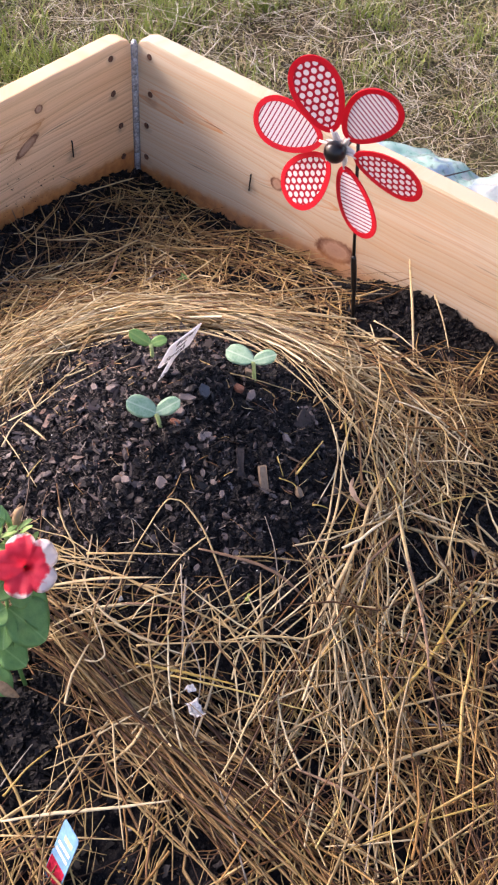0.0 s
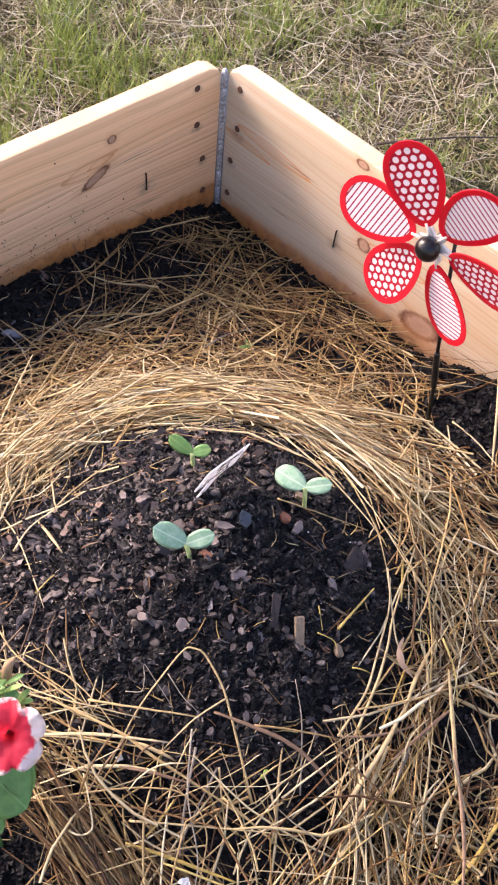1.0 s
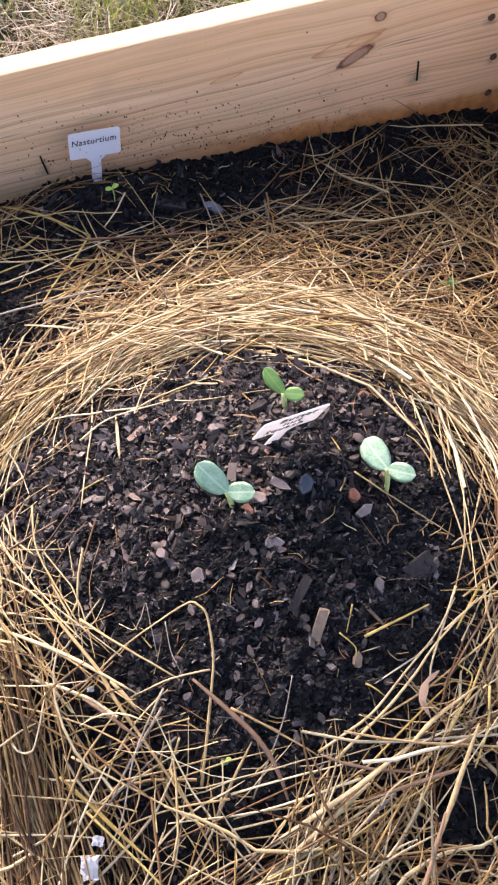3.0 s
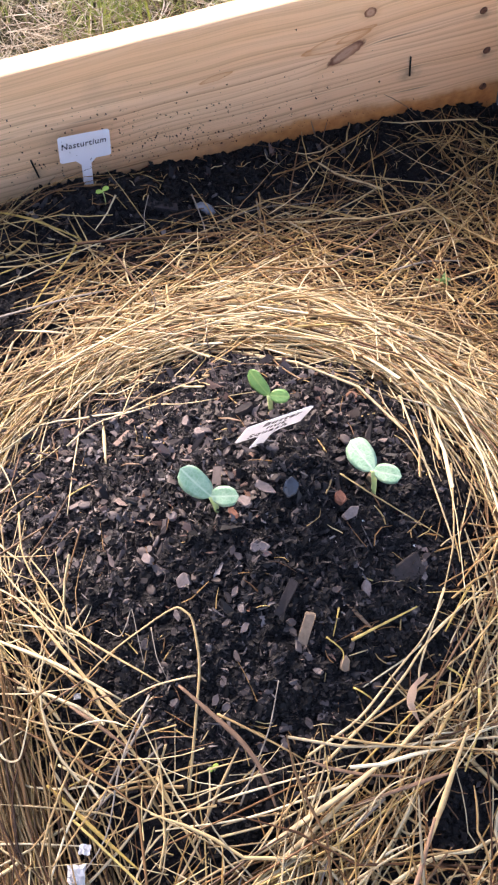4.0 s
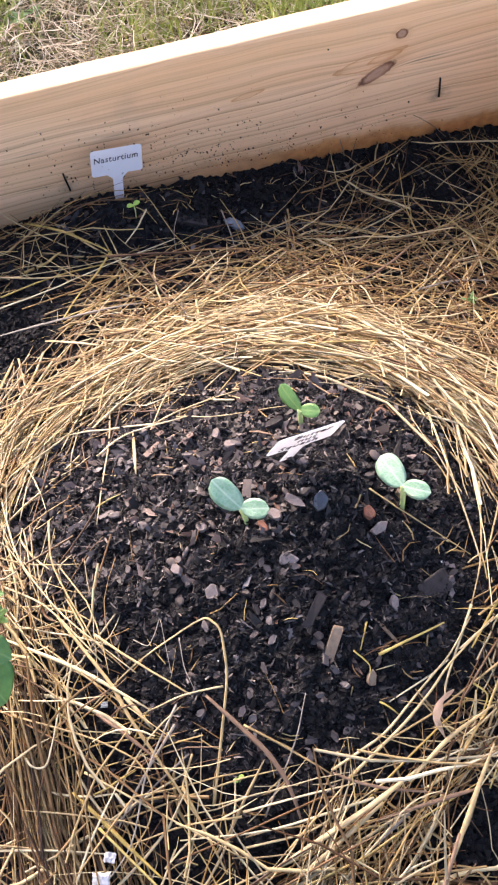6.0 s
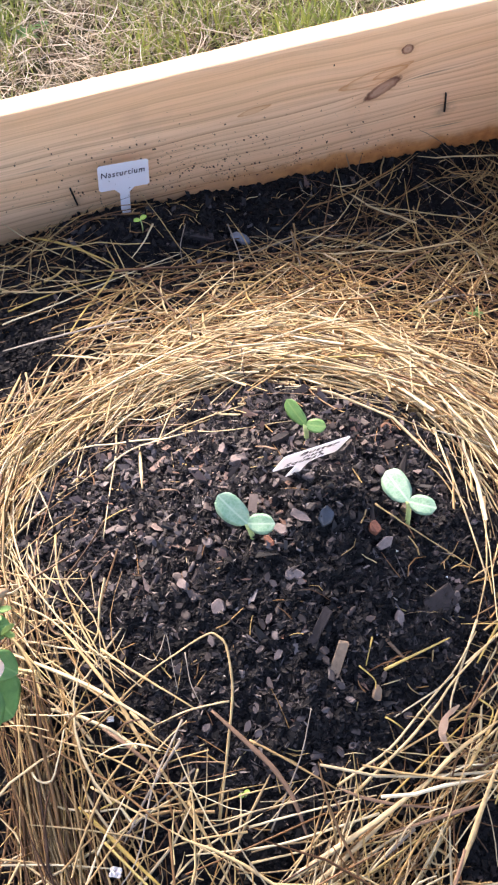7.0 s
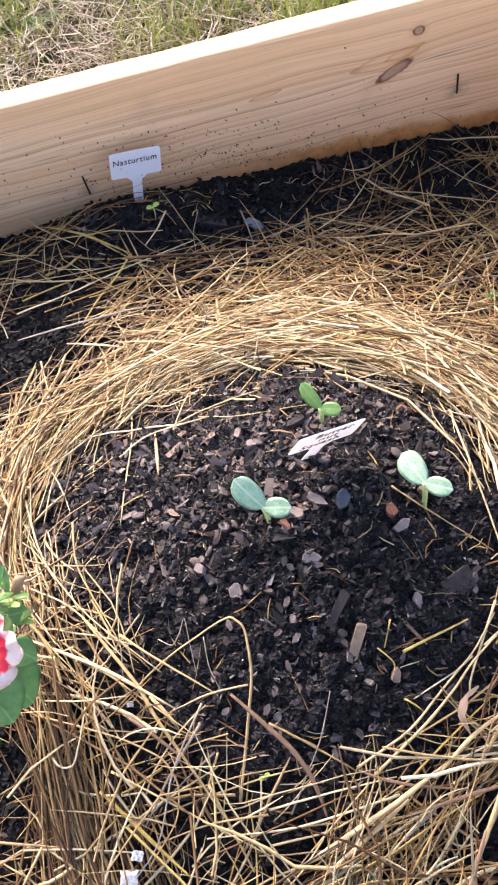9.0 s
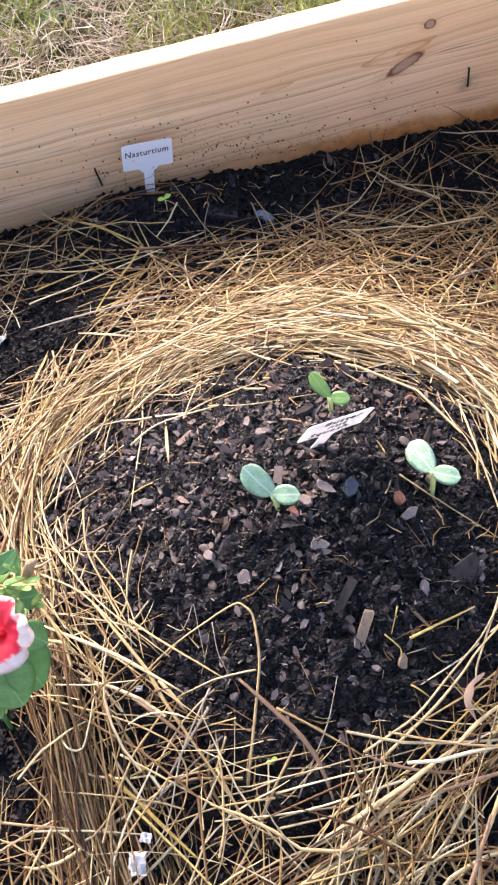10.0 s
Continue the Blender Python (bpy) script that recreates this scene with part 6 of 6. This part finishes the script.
# ---------------------------------------------------------------- chips and stones that can be told apart
def chip_mesh(seed, sx, sy, sz, material, round_off=False, split=False):
    rnd = random.Random(seed)
    bm = bmesh.new()
    if round_off:
        bmesh.ops.create_icosphere(bm, subdivisions=2, radius=0.5)
        for v in bm.verts:
            v.co *= 1 + 0.25 * noise.noise(v.co * 2.2 + Vector((seed, 0, 0)))
    else:
        k = rnd.choice((5, 6, 7))
        ring = []
        for i in range(k):
            a = 2 * math.pi * i / k + rnd.uniform(-0.25, 0.25)
            r = rnd.uniform(0.38, 0.56)
            ring.append((r * math.cos(a), r * math.sin(a)))
        if split:
            ring = [(sa * 0.5 + rnd.uniform(-0.05, 0.05), sb * 0.5 + rnd.uniform(-0.08, 0.08)) for sa, sb in ((-1, -1), (1, -1), (1, 1), (-1, 1))]
        slab(bm, ring, 1.0, Matrix.Translation((0, 0, -0.5)))
        bmesh.ops.bevel(bm, geom=bm.edges[:], offset=0.06, segments=1, affect="EDGES")
        for v in bm.verts:
            v.co.z += rnd.uniform(-0.16, 0.16)
    for v in bm.verts:
        v.co = Vector((v.co.x * sx, v.co.y * sy, v.co.z * sz))
    return finish(bm, "bark_chip", material, round_off)


def lay(name, me, x, y, turn, label, category, group, tip=12, sink=0.0015):
    ob = new(name, me)
    e = 0.01
    gx, gy = (ground_z(x + e, y) - ground_z(x - e, y)) / (2 * e), (ground_z(x, y + e) - ground_z(x, y - e)) / (2 * e)
    up = Vector((-gx, -gy, 1)).normalized()
    m = up.to_track_quat("Z", "Y").to_matrix().to_4x4() @ pose(0, 0, 0, random.uniform(-tip, tip), random.uniform(-tip, tip), turn)
    ob.matrix_world = Matrix.Translation((x, y, ground_z(x, y) + max(0.001, lumps(x, y)) + max(v.co.z for v in me.vertices) - sink)) @ m
    return tagged(ob, label, category, group)


M_RUST_CHIP = plain("red_bark", (0.17, 0.065, 0.036), 0.7, 0.0, 0.4, 250.0, 0.4)
M_PALE_CHIP = plain("pale_bark", (0.165, 0.135, 0.125), 0.9, 0.0, 0.3, 250.0, 0.4)
M_TAN_CHIP = plain("tan_wood_chip", (0.20, 0.145, 0.098), 0.9, 0.0, 0.3, 200.0, 0.4)
M_DARK_CHIP = plain("dark_bark", (0.022, 0.018, 0.018), 0.9, 0.0, 0.4, 250.0, 0.4)
M_SLATE = plain("blue_grey_stone", (0.035, 0.045, 0.058), 0.4, 0.0, 0.35, 150.0, 0.3)
M_STONE = plain("grey_stone", (0.12, 0.14, 0.17), 0.45, 0.0, 0.3, 120.0, 0.2)
for x, y, sx, sy, turn, mat, label in (
        (-0.522, -0.683, 0.027, 0.0075, 59, M_TAN_CHIP, "long tan wood chip lying on dark soil"), (-0.463, -0.600, 0.013, 0.010, 20, M_RUST_CHIP, "curled red-brown bark chip on dark soil"), (-0.459, -0.612, 0.016, 0.011, -25, M_PALE_CHIP, "pale grey bark chip on dark soil"),
        (-0.431, -0.661, 0.027, 0.016, -28, M_DARK_CHIP, "flat dark brown bark chip on the hill"), (-0.515, -0.577, 0.019, 0.009, 0, M_PALE_CHIP, "flat mauve-grey bark chip near a seedling"), (-0.497, -0.583, 0.016, 0.014, 40, M_SLATE, "blue-grey stone half sunk in the soil"),
        (-0.615, -0.590, 0.011, 0.009, 10, M_PALE_CHIP, "pale pebble on dark soil"), (-0.587, -0.566, 0.010, 0.008, 60, M_PALE_CHIP, "small pale pebble on dark soil"), (-0.535, -0.617, 0.017, 0.010, 12, M_PALE_CHIP, "pinkish bark chip on the hill"),
        (-0.594, -0.617, 0.013, 0.011, 80, M_PALE_CHIP, "mauve bark chip on the hill"), (-0.468, -0.668, 0.013, 0.008, 60, M_PALE_CHIP, "oval tan bark chip on the hill"), (-0.544, -0.588, 0.014, 0.007, -10, M_RUST_CHIP, "orange-red bark chip beside a seedling"),
        (-0.533, -0.582, 0.015, 0.011, 15, M_PALE_CHIP, "pale bark chip beside a seedling")):
    lay("bark_chip", chip_mesh(int(abs(x * y) * 9e4), sx, sy, 0.0045, mat, False, sx > 0.0215), x, y, turn, label, "bark chip", "bark chips on the hill")
for x, y, sx, sy, turn, mat, label in (
        (-0.528, -0.658, 0.028, 0.007, 55, M_DARK_CHIP, "dark split twig of bark on the hill"), (-0.502, -0.712, 0.013, 0.007, 60, M_TAN_CHIP, "small tan chip low on the hill"), (-0.505, -0.496, 0.020, 0.007, 12, M_DARK_CHIP, "dark charred chip beside the green seedling"),
        (-0.544, -0.500, 0.013, 0.011, 30, M_PALE_CHIP, "pale grey bark chip on the hill"), (-0.550, -0.483, 0.012, 0.008, 50, M_PALE_CHIP, "pale grey bark chip on the hill"), (-0.430, -0.585, 0.012, 0.009, 10, M_TAN_CHIP, "tan bark chip beside a seedling"), (-0.471, -0.094, 0.036, 0.013, 95, M_DARK_CHIP, "flat dark brown bark slab by the plank")):
    lay("bark_chip", chip_mesh(int(abs(x * y) * 9e4), sx, sy, 0.0045, mat, False, sx > 0.0215), x, y, turn, label, "bark chip", "bark chips on the hill")
lay("stone", chip_mesh(5, 0.026, 0.015, 0.011, M_STONE, True), -0.425, -0.106, 10, "smooth blue-grey stone in the soil by the plank", "stone", "")
variants = [chip_mesh(40 + k, random.uniform(0.006, 0.012), random.uniform(0.004, 0.008), 0.0030, M_CHIP, k % 6 == 0) for k in range(14)]
for k, (x, y) in enumerate(scatter(210, -0.78, -0.34, -0.80, -0.37, lambda x, y: np.where(rim(x, y) < 0.0, 1.0, 0.0) * np.where(x - 0.4 * y > -0.27, 0.45, 1.0))):
    lay("bark_chip", variants[k % 14], x, y, random.uniform(0, 360), "small grey-brown bark chip on dark soil", "bark chip", "bark chips on the hill", 25, 0.001)


# ---------------------------------------------------------------- scraps, card, dead leaf, bag and twigs
M_PAPER = Nodes("white_paper", 0.8).colour((0.88, 0.88, 0.88)).thin(0.3, (0.8, 0.8, 0.8)).mat


def scrap(at, size, label, seed):
    bm = bmesh.new()
    n = 6
    g = [[None] * (n + 1) for _ in range(n + 1)]
    for i in range(n + 1):
        for j in range(n + 1):
            u, v = i / n - 0.5, j / n - 0.5
            cut = 1 - 0.35 * abs(noise.noise(Vector((u * 3 + seed, v * 3, 0))))
            g[i][j] = bm.verts.new((u * size * cut, v * size * 0.8 * cut, size * 0.45 * noise.noise(Vector((u * 3.5, v * 3.5, seed))) + size * 0.2))
    for i in range(n):
        for j in range(n):
            bm.faces.new((g[i][j], g[i + 1][j], g[i + 1][j + 1], g[i][j + 1]))
    bmesh.ops.solidify(bm, geom=bm.faces[:], thickness=0.0003)
    ob = new("paper_scrap", finish(bm, "paper_scrap", M_PAPER, False))
    ob.location = (at[0], at[1], ground_z(*at) + at_lift)
    ob.rotation_euler = (0.3, -0.2, seed)
    tagged(ob, label, "paper scrap")


at_lift = 0.026
scrap((-0.7295, -0.7825), 0.017, "crumpled white paper scrap lying on straw", 1.3)
scrap((-0.7190, -0.7690), 0.009, "small white paper shred lying on straw", 2.7)
at_lift = 0.004
scrap((-0.743, -0.217), 0.016, "white paper scrap on dark soil behind the ring", 4.1)
scrap((-0.695, -0.660), 0.006, "tiny white shred on dark soil", 5.9)

M_DRYLEAF = leaf_material("dry_leaf", (0.58, 0.42, 0.30), (0.66, 0.51, 0.38), (0.5, 0.33, 0.22), 0.6, 0.2)
bm = bmesh.new()
spine = [Vector((-0.4470, -0.7376, 0.1884)), Vector((-0.4607, -0.7437, 0.1925)), Vector((-0.4692, -0.7553, 0.1929)), Vector((-0.4656, -0.7685, 0.1822))]
rows = []
for k in range(25):
    a, q = min(2, int(k / 8)), k / 8 - min(2, int(k / 8))
    at = spine[a].lerp(spine[a + 1], q)
    along = (spine[min(3, a + 1)] - spine[max(0, a)]).normalized()
    across = along.cross(Vector((-0.15, -0.5, 0.85))).normalized()
    half = 0.0034 * max(0.10, math.sin(math.pi * min(1.0, 0.05 + k / 25)) * (0.55 if 5 < k < 10 else 1.0))
    rows.append([bm.verts.new(at + across * half * e + Vector((0, 0, 0.0012 * (1 - abs(e))))) for e in (-1, 0, 1)])
for _ in range(3):
    for e in range(3):
        mid = [((rows[k - 1][e].co + rows[k + 1][e].co) / 2 + rows[k][e].co) / 2 for k in range(1, 24)]
        for k in range(1, 24):
            rows[k][e].co = mid[k - 1]
for a, b in zip(rows, rows[1:]):
    for e in (0, 1):
        bm.faces.new((a[e], a[e + 1], b[e + 1], b[e]))
bmesh.ops.solidify(bm, geom=bm.faces[:], thickness=0.0004)
dl = new("dry_leaf", finish(bm, "dry_leaf", M_DRYLEAF))
tagged(dl, "curled pale tan dry leaf lying on straw", "dry leaf")


def card():
    t = thing("plant_card", (-0.905, -0.784, 0.116), "glossy blue plant card with red flower print, stuck in straw", "plant card")
    m = frame_of((-0.903, -0.785, 0.118), (0.29, 0.94, -0.16), (0.035, 0.0, 0.064))
    bm = bmesh.new()
    w, h = 0.0125, 0.060
    slab(bm, [(-w * 0.5, -0.03), (w * 0.5, -0.03), (w, 0.0), (w, h - 0.004), (w * 0.9, h), (-w * 0.9, h), (-w, h - 0.004), (-w, 0.0)], 0.0007)
    b = part("card_plate", bm, plain("card_blue", (0.15, 0.33, 0.52), 0.25, 0.0, 0.25, 120.0, 0.02), t, smooth=False)
    b.matrix_local = Matrix.Translation((0.905, 0.784, -0.116)) @ m
    for lo, hi, mat, lab in (((-w * 0.92, 0.002), (w * 0.92, 0.022), plain("card_red", (0.42, 0.02, 0.05), 0.25, 0.0, 0.6, 300.0, 0.02), "dark red flower print"), ((-w * 0.75, 0.030), (w * 0.75, 0.033), M_TAG, "white printed bar"), ((-w * 0.75, 0.037), (w * 0.75, 0.040), M_TAG, "white printed bar"), ((-w * 0.7, 0.045), (w * 0.35, 0.050), plain("card_yellow", (0.42, 0.55, 0.30), 0.25, 0.0, 0.3, 200.0, 0.02), "yellow-green printed band")):
        for side in (0.0008, -0.0003):
            bm = bmesh.new()
            box(bm, (lo[0], lo[1], side), (hi[0], hi[1], side + 0.0002))
            q = part("print", bm, mat, t, lab, False)
            q.matrix_local = Matrix.Translation((0.905, 0.784, -0.116)) @ m


card()


def bag():
    n = Nodes("printed_plastic", 0.22, 0.0, 0.5)
    f, g = n.noise(n.coord(), 14.0, 4.0), n.noise(n.coord(), 38.0, 3.0)
    c = n.ramp(f, (0.30, (0.88, 0.90, 0.89)), (0.42, (0.46, 0.80, 0.70)), (0.53, (0.70, 0.90, 0.84)), (0.60, (0.42, 0.60, 0.80)), (0.66, (0.62, 0.86, 0.80)), (0.74, (0.88, 0.88, 0.86)))
    c = n.mix(n.ramp(g, (0.56, 0.0), (0.66, 0.8)), c, (0.72, 0.76, 0.78))
    c = n.mix(n.ramp(n.noise(n.coord(), 95.0, 3.0), (0.58, 0.0), (0.66, 0.6)), c, (0.16, 0.30, 0.26))
    c = n.mix(0.18, c, (0.24, 0.42, 0.36))
    bx, by, bz = n.split(n.coord())
    c = n.mix(n.ramp(n.math("MULTIPLY", by, -1.0), (0.43, 0.0), (0.47, 0.65)), c, (0.74, 0.76, 0.76))
    n.colour(c).bump(n.noise(n.coord(), 60.0, 4.0), 0.5, 0.004)
    bm = bmesh.new()
    nu, nv = 34, 60
    rows = []
    for i in range(nu + 1):
        row = []
        for j in range(nv + 1):
            u, v = i / nu, j / nv
            y = -0.19 - 0.58 * v
            x = 0.045 + (0.27 + 0.09 * min(1.0, v * 2.4) + 0.02 * math.sin(14 * v)) * u
            dome = (max(0.0, math.sin(math.pi * u)) ** 0.28) * (max(0.0, math.sin(math.pi * min(1, v * 1.02))) ** 0.35)
            crease = 0.5 * noise.noise(Vector((x * 20, y * 20, 1))) + 0.5 * abs(noise.noise(Vector((x * 34, y * 30, 5))))
            row.append(bm.verts.new((x, y, LAWN + 0.006 + dome * (0.098 + 0.042 * crease - 0.030 * math.exp(-((v - 0.40) / 0.05) ** 2)))))
        rows.append(row)
    for a, b in zip(rows, rows[1:]):
        for j in range(nv):
            bm.faces.new((a[j], a[j + 1], b[j + 1], b[j]))
    bmesh.ops.solidify(bm, geom=bm.faces[:], thickness=0.001)
    tagged(new("plastic_bag", finish(bm, "plastic_bag", n.mat)), "crumpled aqua and white plastic bag lying beside the plank", "plastic bag")


bag()
M_TWIG = plain("dark_twig", (0.07, 0.05, 0.04), 0.8, 0.0, 0.4, 150.0, 0.5)


def twig(points, r, label):
    bm = bmesh.new()
    tube(bm, points, [r * (1 - 0.5 * i / (len(points) - 1)) for i in range(len(points))], 7)
    tagged(new("twig", finish(bm, "twig", M_TWIG)), label, "twig", "fallen twigs")


for points in ([(-0.541, -0.327, 0.150), (-0.529, -0.298, 0.144), (-0.527, -0.269, 0.131)], [(-0.515, -0.383, 0.172), (-0.507, -0.352, 0.171), (-0.505, -0.329, 0.159)], [(-0.507, -0.354, 0.173), (-0.498, -0.336, 0.162)], [(-0.504, -0.397, 0.172), (-0.503, -0.382, 0.178), (-0.496, -0.354, 0.172)]):
    twig(points, 0.0009, "thin dark twig caught in the straw ring")
twig([(0.306, -0.035, -0.040), (0.36, -0.075, -0.032), (0.42, -0.105, -0.036), (0.49, -0.150, -0.040)], 0.0022, "dark fallen twig lying on the lawn")
twig([(0.20, -0.375, 0.016), (0.26, -0.405, 0.022), (0.33, -0.428, 0.014)], 0.0016, "thin dark twig lying across the plastic bag")


def weed(at, label, leaves, size, material, lift=0.0):
    t = thing("weed", (at[0], at[1], at[2]), label, "weed")
    rnd = random.Random(int(abs(at[0]) * 1000))
    bm = bmesh.new()
    tube(bm, [(0, 0, -0.006), (0.001, 0, size * 0.5), (0, 0.001, size)], 0.0008, 6)
    part("stem", bm, M_STEM, t)
    for k in range(leaves):
        a = 137.5 * k
        bm = bmesh.new()
        blade(bm, size * rnd.uniform(0.7, 1.1), size * 0.42, 0.0006, 0.15, 0.25, 8, 5, 0.1, 0.15, 0.2)
        lf = part("leaf", bm, material, t)
        lf.matrix_local = Matrix.Translation((0, 0, size * (0.3 + 0.7 * k / leaves))) @ pose(0, 0, 0, 0, -rnd.uniform(10, 50), a)


M_WEED = leaf_material("weed_leaf", (0.06, 0.16, 0.035), (0.12, 0.26, 0.06), (0.2, 0.34, 0.10), 0.5, 0.3)
weed((-0.575, 0.476, lawn_z(-0.575, 0.476)), "small broad-leaved green weed growing in the lawn", 9, 0.021, M_WEED)
weed((-0.548, 0.492, lawn_z(-0.548, 0.492)), "small broad-leaved green weed growing in the lawn", 7, 0.016, M_WEED)
weed((-0.227, -0.307, ground_z(-0.227, -0.307) + 0.010), "tiny dark green weed sprig between the straw", 6, 0.010, M_WEED)
